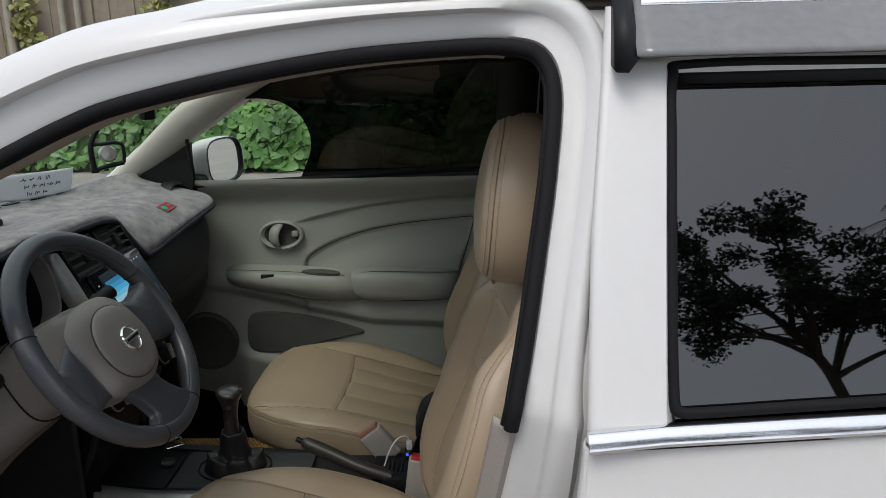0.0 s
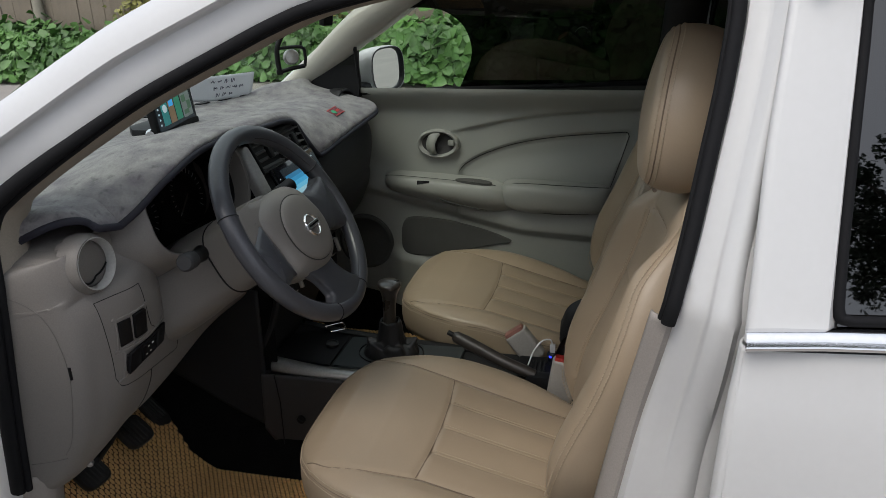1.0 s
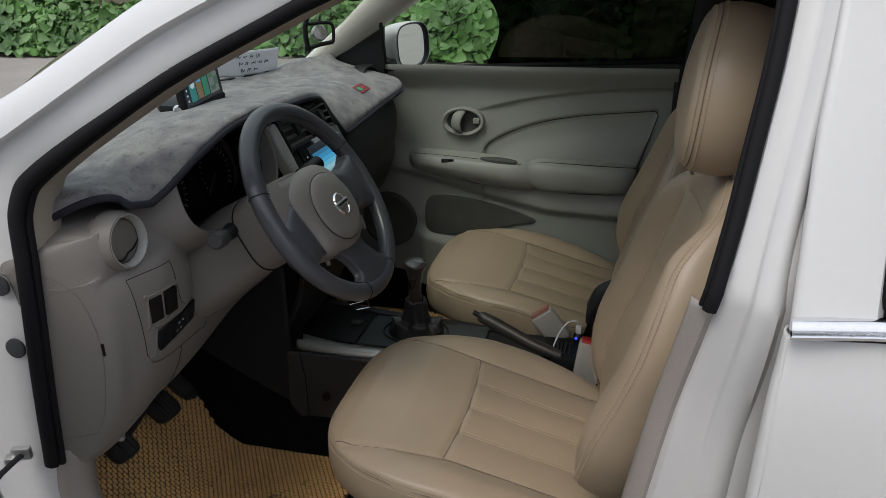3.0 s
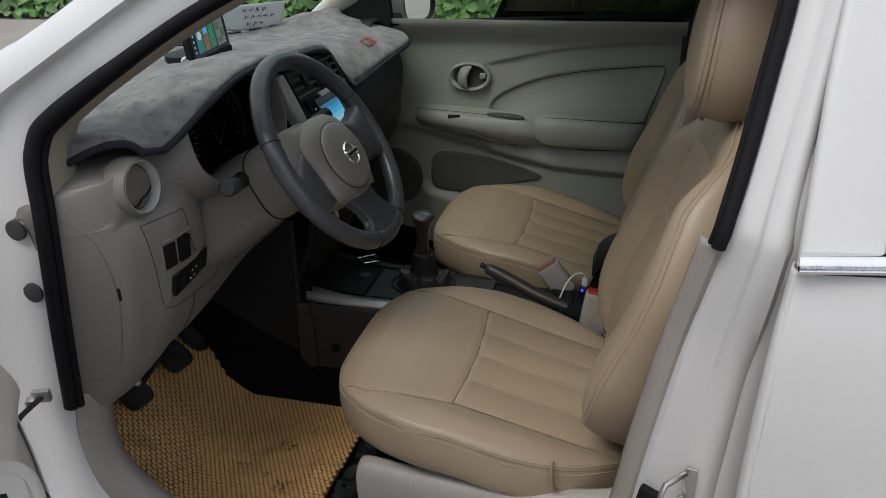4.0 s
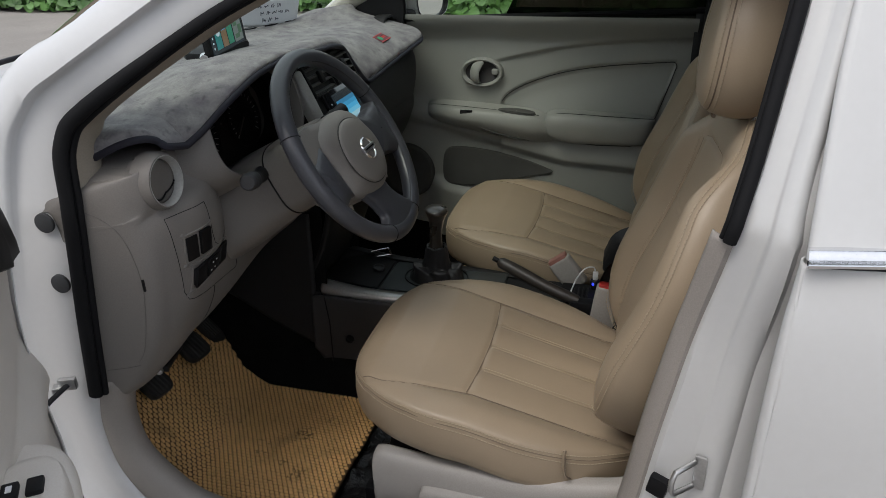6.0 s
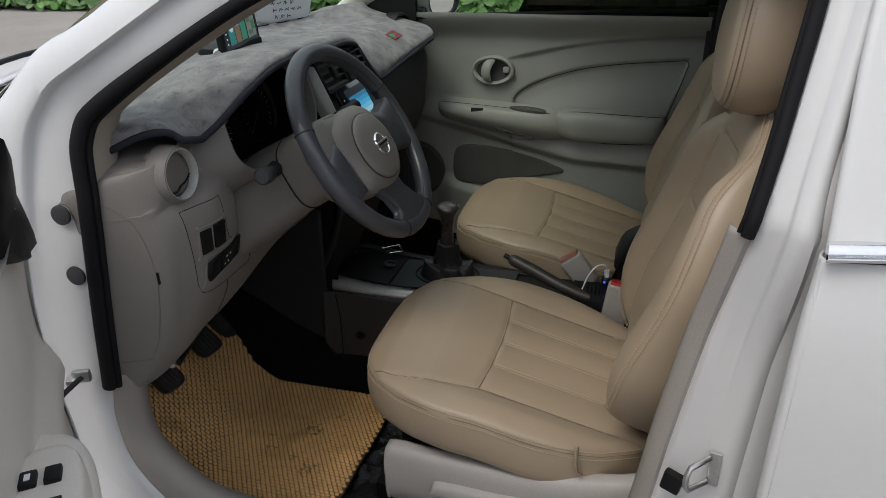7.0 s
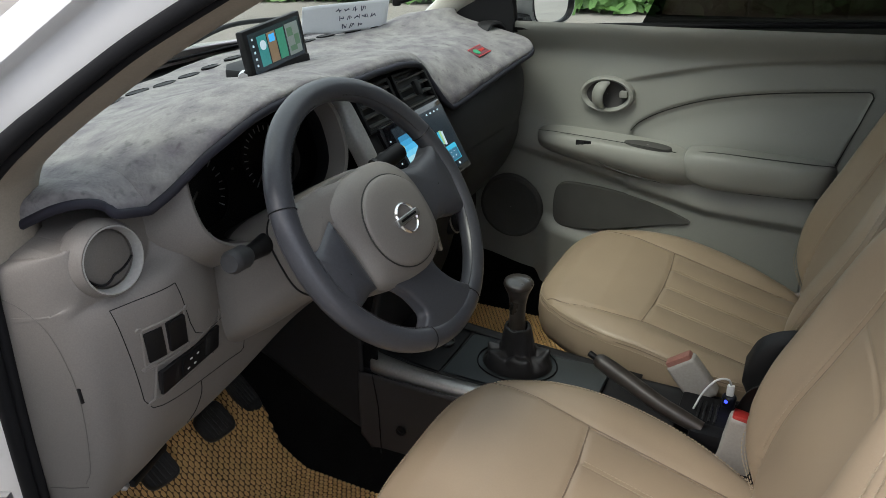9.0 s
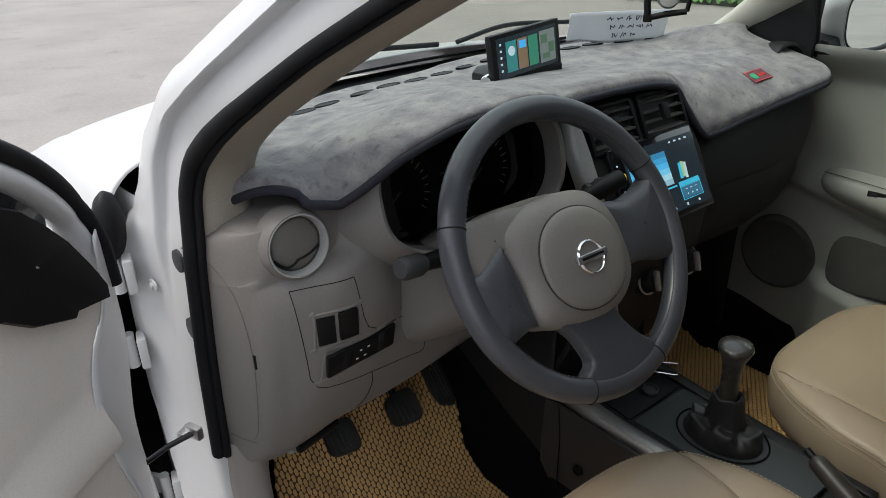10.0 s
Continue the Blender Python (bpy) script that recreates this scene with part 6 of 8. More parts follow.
tile(scr, sm, 0.010, 0.0, 0.192, 0.126, SCR_NAVY, 0.0114)
# the picture on the screen: a blue sky over a white band, a tilted map sheet, a panel with keys, a row of icons
for i in range(6):
    tile(scr, sm, -0.030, 0.040 - 0.0100 * i, 0.100, 0.0100, SCR_SKY[i], 0.0122, "sky_band")
tile(scr, sm, -0.028, -0.020, 0.106, 0.003, SCR_CYAN, 0.0124)
tile(scr, sm, -0.040, -0.036, 0.080, 0.024, SCR_BLUE, 0.0122)
map_m = sm @ Matrix.Translation((0.053, 0.002, 0.0126)) @ Matrix.Rotation(radians(-6), 4, "Z")
for i, m_ in enumerate((SCR_CYAN, SCR_LIME, SCR_WHITE)):
    tile(scr, map_m, -0.0070 + 0.0070 * i, 0.002 * (i % 2), 0.0070, 0.028, m_, 0.0, "map_fold")
tile(scr, sm, 0.060, -0.021, 0.056, 0.010, SCR_CYAN, 0.0121)
tile(scr, sm, 0.060, -0.036, 0.056, 0.022, SCR_SLATE, 0.0121)
for x, y, w, h in ((0.032, -0.034, 0.0012, 0.030), (0.088, -0.034, 0.0012, 0.030), (0.060, -0.0485, 0.056, 0.0012)):
    tile(scr, sm, x, y, w, h, SCR_CYAN, 0.0126, "panel_edge")
for i in range(3):
    tile(scr, sm, 0.047 + 0.013 * i, -0.040, 0.003, 0.003, SCR_WHITE, 0.0126, "screen_icon")
    tile(scr, sm, 0.047 + 0.013 * i, -0.031, 0.006, 0.0012, SCR_WHITE, 0.0126, "screen_icon")
for i in range(4):
    tile(scr, sm, -0.030 + 0.034 * i, -0.0565, 0.0045, 0.0045, SCR_WHITE, 0.0126, "screen_icon")
    tile(scr, sm, 0.040 + 0.015 * i, 0.056, 0.006 if i % 2 else 0.0045, 0.003, SCR_WHITE, 0.0126, "screen_icon")
for i in range(4):
    tile(scr, sm, -0.1035, 0.045 - 0.022 * i, 0.003, 0.003, SCR_WHITE, 0.0118, "side_key")
for y in (0.775, 0.896, 1.018):
    km = frame_of((-0.428, y, 0.648), (0.94, 0, 0.25))
    kn = in_dash("heater_knob", lathe_mesh([(0.030, -0.01), (0.030, 0.010), (0.027, 0.013), (0.022, 0.013), (0.021, 0.026), (0.018, 0.029), (0.0005, 0.029)], km, 36), BLACK, stack, "black heater knob")
    in_dash("knob_ring", lathe_mesh([(0.0285, 0.0125), (0.0278, 0.0150), (0.0255, 0.0150), (0.0248, 0.0125)], km, 36), SATIN, kn, "satin ring")
    in_dash("knob_bar", box_mesh(0.008, 0.038, 0.012, 0.003, m=km @ Matrix.Translation((0, 0, 0.032))), SATIN, kn, "silver grip bar")

# ---- plush cover lying on the dashboard ----
cover = thing("dash_cover", "grey plush dashboard cover with dark edge binding", "dash cover", (-0.7, CM, 0.95))


def in_cover(name, me, material, parent=None, label="", **more):
    me.transform(Matrix.Translation((0.7, -CM, -0.95)))
    return part(name, me, material, parent or cover, label, **more)


FRONT = [(0.198, -0.645, 0.920), (0.206, -0.600, 0.940), (0.213, -0.568, 0.956), (0.224, -0.543, 0.967), (0.238, -0.522, 0.972), (0.254, -0.509, 0.969), (0.264, -0.502, 0.962), (0.2675, -0.492, 0.954), (0.285, -0.487, 0.949), (0.305, -0.4835, 0.944), (0.311, -0.480, 0.946), (0.330, -0.464, 0.961), (0.354, -0.452, 0.979), (0.385, -0.437, 1.003),
         (0.46, -0.430, 1.024), (0.545, -0.428, 1.033), (0.62, -0.432, 1.028), (0.66, -0.440, 1.018), (0.69, -0.452, 1.006), (0.72, -0.470, 1.002), (0.80, -0.480, 1.000), (0.90, -0.482, 0.996), (0.98, -0.486, 0.986), (1.026, -0.490, 0.970),
         (1.045, -0.478, 0.935), (1.075, -0.458, 0.885), (1.10, -0.448, 0.880), (1.18, -0.438, 0.893), (1.29, -0.428, 0.906), (1.38, -0.418, 0.918), (1.44, -0.412, 0.928), (1.475, -0.440, 0.942), (1.495, -0.52, 0.955)]
fp = spline(FRONT, 190)


def cover_mid(y):
    return np.interp(y, [0.19, 0.26, 0.34, 0.45, 0.545, 0.66, 0.75, 0.95, 1.1, 1.3, 1.5], [0.962, 0.988, 1.006, 1.030, 1.040, 1.028, 1.014, 1.008, 0.994, 0.984, 0.974])


grid = []
for y, x, z in fp:
    xb = np.interp(y, [0.19, 0.42, 0.62, CM, 1.08, 1.275, 1.5], [-0.70, -0.885, -0.945, -0.965, -0.945, -0.885, -0.70])
    xm = min(x - 0.05, -0.53)
    zm = float(cover_mid(y))
    far = 0.045 * float(smooth01(y, 1.32, 1.46))
    back = 0.012 * float(smooth01(y, 0.80, 0.98) * (1 - smooth01(y, 1.30, 1.42)))
    c = [(x, z), (x - 0.008, z + 0.012 + 0.2 * max(0, zm - z - 0.03)), (xm, 0.25 * z + 0.75 * zm + 0.004), ((xm + xb) / 2, 0.35 * zm + 0.65 * 0.967 + 0.6 * far), (xb + 0.06, 0.970 + far + back), (xb, 0.968 + 0.9 * far + back)]
    rows_ = spline(c, 46)
    grid.append([(p[0], y, p[1] + 0.0022 * noise.noise((p[0] * 16, y * 16, 0)) + 0.004 * noise.noise((p[0] * 5, y * 5, 3)) * min(1, 4 * i / 46)) for i, p in enumerate(rows_)])
grid = np.array(grid)
cv = in_cover("plush_sheet", grid_mesh(grid), PLUSH, label="grey crushed plush", solid=0.007)
in_cover("edge_binding", tube_mesh(grid[:, 0] + np.array((0.004, 0, -0.001)), 0.0064, 10), PIPING, label="dark navy edge binding")
in_cover("edge_binding", tube_mesh(grid[-1, ::-1], 0.004, 8), PIPING)
in_cover("edge_binding", tube_mesh(grid[0], 0.004, 8), PIPING)
bj = int(np.argmin(np.abs(fp[:, 0] - 1.288)))
bi = int(np.argmin(np.abs(grid[bj, :, 0] + 0.478)))
bn_ = np.cross(grid[bj + 2, bi] - grid[bj - 2, bi], grid[bj, bi + 2] - grid[bj, max(bi - 2, 0)])
bn_ = bn_ * (1 if bn_[2] > 0 else -1)
bm_ = frame_of(tuple(grid[bj, bi] + bn_ / np.linalg.norm(bn_) * 0.0052), tuple(bn_), (-0.8, 0, 0.6))
in_cover("badge", box_mesh(0.058, 0.030, 0.0016, 0.0005, m=bm_), mat("badge_cloth", (0.16, 0.05, 0.06), 0.9, vary=0.2, scale=60), cv, "small woven badge with red border")
for d in (-0.015, 0.015):
    in_cover("badge_border", box_mesh(0.060, 0.002, 0.0022, 0, m=bm_ @ Matrix.Translation((0, d, 0.0004))), REDLINE, cv)
in_cover("badge_emblem", lathe_mesh([(0, 0.002), (0.009, 0.002), (0.009, 0)], bm_ @ Matrix.Translation((-0.014, 0, 0)), 20), GREEN, cv)
in_cover("badge_bar", box_mesh(0.022, 0.008, 0.0022, 0, m=bm_ @ Matrix.Translation((0.010, 0, 0.0004))), RED, cv)
for y in np.arange(0.375, 1.36, 0.070):
    j = int(np.argmin(np.abs(fp[:, 0] - y)))
    row_x = grid[j, 20:, 0]
    hx = float(np.interp(y, [0.36, 0.45, 0.6, CM, 1.1, 1.245, 1.34], [-0.80, -0.838, -0.865, -0.895, -0.865, -0.838, -0.80]))
    i = 20 + int(np.argmin(np.abs(row_x - hx)))
    q = grid[j, i]
    ang = float(np.interp(y, [0.36, 0.6, CM, 1.1, 1.34], [-0.30, -0.14, 0.0, 0.14, 0.30]))
    hm = Matrix.Translation(Vector(q) + Vector((0, 0, 0.0050))) @ Matrix.Rotation(math.pi / 2 - ang, 4, "Z")
    in_cover("vent_cutout", lathe_mesh([(0.029, -0.003), (0.029, 0.0008), (0.027, 0.0010), (0.0265, 0.0002), (0.0005, 0.0002)], hm, 28, 1.0, 0.36), BLACK, cv, "dark oval cut-out over the defroster")

# ---- steering wheel ----
sw_t = radians(WHEEL_TILT)
swm = Matrix.Translation((-0.277, 0.531, 0.886)) @ Matrix(((0, -math.sin(sw_t), math.cos(sw_t)), (1, 0, 0), (0, math.cos(sw_t), math.sin(sw_t)))).to_4x4()
wheel = new("steering_wheel")
wheel.matrix_world = swm @ Matrix.Rotation(radians(WHEEL_TURN), 4, "Z")
tagged(wheel, "dark grey leather steering wheel with taupe airbag cover", "steering wheel")
ths = np.linspace(0, 2 * np.pi, 96, endpoint=False)
rim = part("rim", tube_mesh([(0.1855 * math.cos(t), 0.1855 * math.sin(t), 0) for t in ths], 0.0168, 18, closed=True), WHEELSKIN, wheel, "dark grey leather rim")
for a in (158, 22, 250, 290):
    t = radians(a)
    part("rim_seam", tube_mesh([((0.1855 + 0.0172 * math.cos(u)) * math.cos(t), (0.1855 + 0.0172 * math.cos(u)) * math.sin(t), 0.0172 * math.sin(u)) for u in ths[::4]], 0.0009, 6, closed=True), BLACK, rim)
for a0, a1 in ((195, 250), (290, 345), (100, 155), (25, 80)):
    part("rim_stitching", dashes_mesh([(0.1712 * math.cos(radians(a)), 0.1712 * math.sin(radians(a)), 0.010) for a in np.linspace(a0, a1, 40)], 0.007, 0.005, 0.0009), mat("dark_thread", (0.028, 0.028, 0.031), 0.7), rim)
def plate(name, outline, levels, material, label="", corners=True):
    """A padded plate in the wheel's plane: rings of its outline at several heights."""
    o = np.array(outline, float)
    if corners:
        q = []
        for a, b in zip(o, np.roll(o, -1, 0)):
            q += [a + (b - a) * s for s in np.linspace(0, 1, 6, endpoint=False)]
        o = np.array(q)
    else:
        o = spline(o, 96, closed=True)
    c = o.mean(0)
    return part(name, grid_mesh(np.array([[(x, y, h) for x, y in c + (o - c) * k] for k, h in levels]), cv=True), material, wheel, label)


PAD = ((0.97, -0.020), (1.0, -0.010), (1.0, -0.002), (0.985, 0.003), (0.94, 0.0065), (0.82, 0.0100), (0.55, 0.0135), (0.25, 0.0150), (0.02, 0.0152))
# taupe hub with its round airbag cover
hub = plate("hub_shell", [(-0.114, 0.034), (-0.1075, -0.02), (-0.103, -0.074), (-0.061, -0.094), (-0.02, -0.101), (0.016, -0.100), (0.055, -0.086), (0.080, -0.056), (0.085, 0.0), (0.070, 0.042), (0.030, 0.068), (-0.046, 0.070), (-0.09, 0.058)], ((0.86, -0.075), (0.97, -0.040), (1.0, -0.006), (0.985, 0.003), (0.93, 0.010), (0.84, 0.0155), (0.7, 0.020), (0.02, 0.024)), PLASTIC, "taupe hub shell", False)
dome = [[(x * k - 0.012, y * k - 0.018, h) for x, y in sup(64, 0.0705, 0.0655, 2.1)] for k, h in ((1.0, 0.010), (1.0, 0.021), (0.985, 0.0240), (0.94, 0.0262), (0.8, 0.0290), (0.5, 0.0315), (0.02, 0.0325))]
air = part("airbag_cover", grid_mesh(np.array(dome), cv=True), PLASTIC, wheel, "taupe round airbag cover")
part("cover_gap", tube_mesh([(x * 1.006 - 0.012, y * 1.006 - 0.018, 0.0212) for x, y in sup(64, 0.0705, 0.0655, 2.1)], 0.0011, 6, closed=True), GROOVE, air)
back_ = [[(x * k, y * k - 0.012, h) for x, y in sup(48, 0.088, 0.075, 2.6)] for k, h in ((0.9, -0.10), (1.0, -0.06), (1.0, -0.03), (0.9, -0.02), (0.02, -0.02))]
part("hub_back", grid_mesh(np.array(back_), cv=True), PLASTIC, wheel, "taupe hub shell")
em = lathe_mesh([(0.0185, 0.0), (0.0188, 0.003), (0.0205, 0.0045), (0.0225, 0.003), (0.0228, 0.0)], Matrix.Translation((-0.011, -0.020, 0.0312)), 40)
part("emblem_ring", em, CHROME, air, "chrome ring emblem with a bar")
part("emblem_bar", box_mesh(0.052, 0.0105, 0.005, 0.0018, 3, m=pose(-0.011, -0.020, 0.0342)), STEEL, air)
part("emblem_bar_inset", box_mesh(0.038, 0.0030, 0.001, 0, m=pose(-0.011, -0.020, 0.0369)), BLACK, air)
plate("left_spoke", [(-0.046, 0.068), (-0.10, 0.074), (-0.150, 0.073), (-0.174, 0.062), (-0.178, 0.02), (-0.160, 0.004), (-0.117, 0.028), (-0.06, -0.01)], ((0.97, -0.020), (1.0, -0.010), (1.0, -0.003), (0.985, 0.001), (0.93, 0.004), (0.6, 0.006), (0.02, 0.006)), PLASTIC, "taupe spoke")
plate("left_spoke_skin", [(-0.182, 0.012), (-0.162, 0.010), (-0.116, 0.035), (-0.1085, -0.02), (-0.104, -0.076), (-0.118, -0.0745), (-0.145, -0.081), (-0.166, -0.092), (-0.184, -0.05)], PAD, WHEELSKIN, "dark leather spoke skin")
plate("right_spoke", [(0.050, 0.042), (0.106, 0.033), (0.15, 0.041), (0.178, 0.055), (0.184, 0.0), (0.172, -0.070), (0.147, -0.066), (0.111, -0.055), (0.078, -0.054), (0.05, -0.02)], PAD, WHEELSKIN, "dark leather spoke")
def spoke(name, secs, material, label=""):
    """A spoke lofted from (centre x, y, half-width, height, half-thickness)."""
    P = [[(x + w * c, y, h + t * q) for c, q in ((-1, -0.8), (-1.02, 0.1), (-0.93, 0.8), (-0.5, 1.0), (0.5, 1.0), (0.93, 0.8), (1.02, 0.1), (1, -0.8), (0, -1))] for x, y, w, h, t in secs]
    return part(name, grid_mesh(surf(P, 24, 45, cv=True), cv=True), material, wheel, label)


spoke("bottom_spoke", [(-0.026, -0.075, 0.056, -0.002, 0.010), (-0.018, -0.104, 0.043, 0.0, 0.010), (-0.008, -0.126, 0.0435, 0.0, 0.011), (0.001, -0.145, 0.050, 0.0, 0.012), (0.0, -0.160, 0.070, 0.0, 0.013), (0.0, -0.176, 0.080, 0.0, 0.013)], WHEELSKIN, "dark leather bottom spoke")

# ---- centre console ----
def straight3(pts, n=6):
    """A closed run of straight edges."""
    p = np.array(pts, float)
    return np.array([a + (b - a) * s for a, b in zip(p, np.roll(p, -1, 0)) for s in np.linspace(0, 1, n, endpoint=False)])



console = thing("centre_console", "dark console between the seats with satin side trim", "console", (-0.1, CM, 0.2))


def in_console(name, me, material, parent=None, label="", **more):
    me.transform(Matrix.Translation((0.1, -CM, -0.2)))
    return part(name, me, material, parent or console, label, **more)


def cons_sec(x, w, zt, zb):
    return [(x, CM - w - 0.022, zb), (x, CM - w - 0.016, zb + 0.5 * (zt - zb)), (x, CM - w - 0.008, zt - 0.02), (x, CM - w + 0.004, zt), (x, CM - w + 0.022, zt - 0.004), (x, CM, zt - 0.008), (x, CM + w - 0.022, zt - 0.004), (x, CM + w - 0.004, zt), (x, CM + w + 0.008, zt - 0.02), (x, CM + w + 0.016, zb + 0.5 * (zt - zb)), (x, CM + w + 0.022, zb)]


tun = in_console("console_body", grid_mesh(surf([cons_sec(*s) for s in ((-0.56, 0.100, 0.470, 0.2), (-0.48, 0.102, 0.452, 0.19), (-0.36, 0.100, 0.436, 0.18), (-0.20, 0.092, 0.430, 0.18), (-0.06, 0.084, 0.425, 0.18), (0.10, 0.080, 0.425, 0.2), (0.30, 0.080, 0.430, 0.22), (0.42, 0.078, 0.44, 0.25), (0.44, 0.07, 0.36, 0.25))], 60, 44)), CHARCOAL, label="charcoal console body", solid=0.003)
for s in (-1, 1):
    tr = [[(x, CM + s * (w + o), zt + dz) for o, dz in ((0.012, -0.026), (0.016, -0.014), (0.012, 0.000), (0.0, 0.006), (-0.016, 0.004))] for x, w, zt in ((-0.475, 0.098, 0.452), (-0.46, 0.102, 0.450), (-0.36, 0.101, 0.437), (-0.22, 0.094, 0.431), (-0.06, 0.086, 0.427), (0.02, 0.082, 0.426))]
    in_console("side_trim", grid_mesh(surf(tr, 30, 14)), SATIN if s < 0 else CHARCOAL, tun, "satin grey side trim" if s < 0 else "", solid=0.002)
kick = [[(x, 0.722 - 0.012 * k, z) for k, z in ((0, 0.43), (0.4, 0.38), (0.7, 0.5 * (0.38 + zb) + 0.01), (1.0, zb))] for x, zb in ((-0.495, 0.285), (-0.46, 0.235), (-0.43, 0.21), (-0.38, 0.20), (-0.25, 0.20))]
kick = [[(x, y - 0.0 - 0.06 * smooth01(-x, 0.45, 0.75), z + 0.12 * smooth01(-x, 0.5, 0.75)) for x, y, z in r] for r in kick]
in_console("kick_panel", grid_mesh(surf(kick, 26, 16)), KICK, tun, "dark moulded kick panel", solid=0.003)
wallp = [[(x, y, z) for y, z in ((0.665 + 0.05 * smooth01(x, -0.75, -0.5), 0.14), (0.700 + 0.03 * smooth01(x, -0.75, -0.5), 0.30), (0.725 + 0.015 * smooth01(x, -0.75, -0.5), 0.46), (0.745, 0.66))] for x in (-1.02, -0.85, -0.70, -0.58, -0.46)]
in_console("footwell_wall", grid_mesh(surf(wallp, 20, 16)), CARPET, tun, "dark footwell side", solid=0.004)
in_console("footwell_wall", grid_mesh(surf([[(x, 1.697 - y, z) for x, y, z in r] for r in wallp], 20, 16)), CARPET, tun, "dark footwell side", solid=0.004)
fkick = [[(x, y0 - 0.010 + dy * smooth01(z, 0.2, 0.62), z) for z in (zb, zb + 0.04, 0.5 * (zb + 0.64), 0.64)] for x, zb, y0, dy in ((-0.486, 0.286, 0.722, 0.022), (-0.55, 0.318, 0.716, 0.028), (-0.60, 0.346, 0.708, 0.036), (-0.65, 0.378, 0.698, 0.046), (-0.72, 0.415, 0.690, 0.052), (-0.86, 0.470, 0.684, 0.056))]
in_console("front_kick_panel", grid_mesh(surf(fkick, 30, 16)), CHARCOAL, tun, "charcoal moulded panel", solid=0.003)
in_console("panel_joint", tube_mesh([(-0.462, 0.7185, 0.43), (-0.452, 0.7145, 0.36), (-0.448, 0.7045, 0.24)], 0.0014, 6), BLACK, tun)
in_console("panel_clip", lathe_mesh([(0.0005, 0.004), (0.006, 0.002), (0.0065, 0.005), (0.010, 0.005), (0.011, 0)], frame_of((-0.398, 0.708, 0.322), (0, -1, 0)), 20), BLACK, tun, "round black panel clip")
tray = in_console("front_tray", box_mesh(0.15, 0.160, 0.012, 0.004, m=pose(-0.420, CM + 0.012, 0.436, 0, 5, 0)), BLACK, tun, "black tray with sockets")
in_console("socket", lathe_mesh([(0.016, 0), (0.016, 0.006), (0.013, 0.007), (0.012, 0.002), (0.0005, 0.002)], pose(-0.372, 0.872, 0.439, 0, 6, 0), 24), GREYRUB, tray)
in_console("tray_frame", tube_mesh(straight3([(-0.416, 0.933, 0.455), (-0.377, 0.966, 0.455), (-0.358, 0.936, 0.452), (-0.392, 0.914, 0.452)]), 0.0021, 8, closed=True), CHROME, tray, "bright metal frame in the tray")
in_console("rear_tray", box_mesh(0.17, 0.10, 0.018, 0.006, m=pose(0.185, CM + 0.01, 0.428)), BLACK, tun)
in_console("tray_grille", join([box_mesh(0.004, 0.055, 0.006, 0.001, m=pose(0.135 + 0.010 * i, CM + 0.01, 0.438)) for i in range(4)]), CHARCOAL, tun)
in_console("gaiter_plate", box_mesh(0.30, 0.158, 0.012, 0.004, m=pose(-0.190, CM + 0.016, 0.4275)), mat("blue_black_plastic", (0.042, 0.050, 0.053), 0.45, vary=0.1, scale=8, fine=400, bump=0.05), tun, "dark plate round the gear lever")
in_console("boot_ring", lathe_mesh([(0.0640, 0.003), (0.0655, 0.0058), (0.0668, 0.003)], pose(-0.215, CM + 0.020, 0.4320), 48, 1.24, 0.98), BLACK, tun)

# gear lever
gear = thing("gear_lever", "dark gear lever with a slack leather boot and pear-shaped knob", "gear lever", (-0.215, 0.868, 0.436))
boot = []
for k, h in ((1.0, -0.001), (0.96, 0.010), (0.86, 0.019), (0.74, 0.025), (0.62, 0.028), (0.53, 0.033), (0.475, 0.045), (0.44, 0.060), (0.41, 0.075), (0.36, 0.086), (0.30, 0.092)):
    row = []
    slack = math.sin(math.pi * min(1.0, max(0.0, (1.0 - k) / 0.62))) if k > 0.38 else 0.25
    for t in np.linspace(0, 2 * np.pi, 120, endpoint=False):
        fold = noise.noise((1.9 * math.cos(t), 1.9 * math.sin(t), 3.5 * k)) + 0.5 * noise.noise((3.2 * math.cos(t) + 4, 3.2 * math.sin(t), 4 * k)) + 0.1
        r_ = 0.062 * k if k > 0.4 else 0.037 * k + 0.010
        e_ = 0.053 * k if k > 0.4 else 0.036 * k + 0.0085
        row.append((r_ * 1.12 * math.cos(t) * (1 + 0.24 * slack * fold) + 0.06 * h, e_ * math.sin(t) * (1 + 0.24 * slack * fold) - 0.10 * h, h + 0.014 * slack * fold))
    boot.append(row)
part("boot", grid_mesh(surf(boot, 60, 120, cv=True), cv=True), mat("black_boot_leather", (0.024, 0.023, 0.024), 0.45, vary=0.25, scale=14, fine=300, bump=0.25), gear, "folded black leather boot", solid=0.002)
KNOB = mat("dark_polished_knob", (0.040, 0.034, 0.029), 0.28, vary=0.2, scale=20, bump=0.03, coat=0.3)
part("knob", tube_mesh(spline([(0.004, -0.010, 0.088), (0.005, -0.012, 0.12), (0.008, -0.016, 0.16), (0.010, -0.019, 0.187), (0.011, -0.020, 0.2005)], 34), np.interp(range(34), [0, 6, 12, 18, 23, 26, 29, 31, 32, 33], [0.0168, 0.0152, 0.0152, 0.0190, 0.0252, 0.0282, 0.0272, 0.0225, 0.0160, 0.004]), 26), KNOB, gear, "polished dark pear-shaped knob")
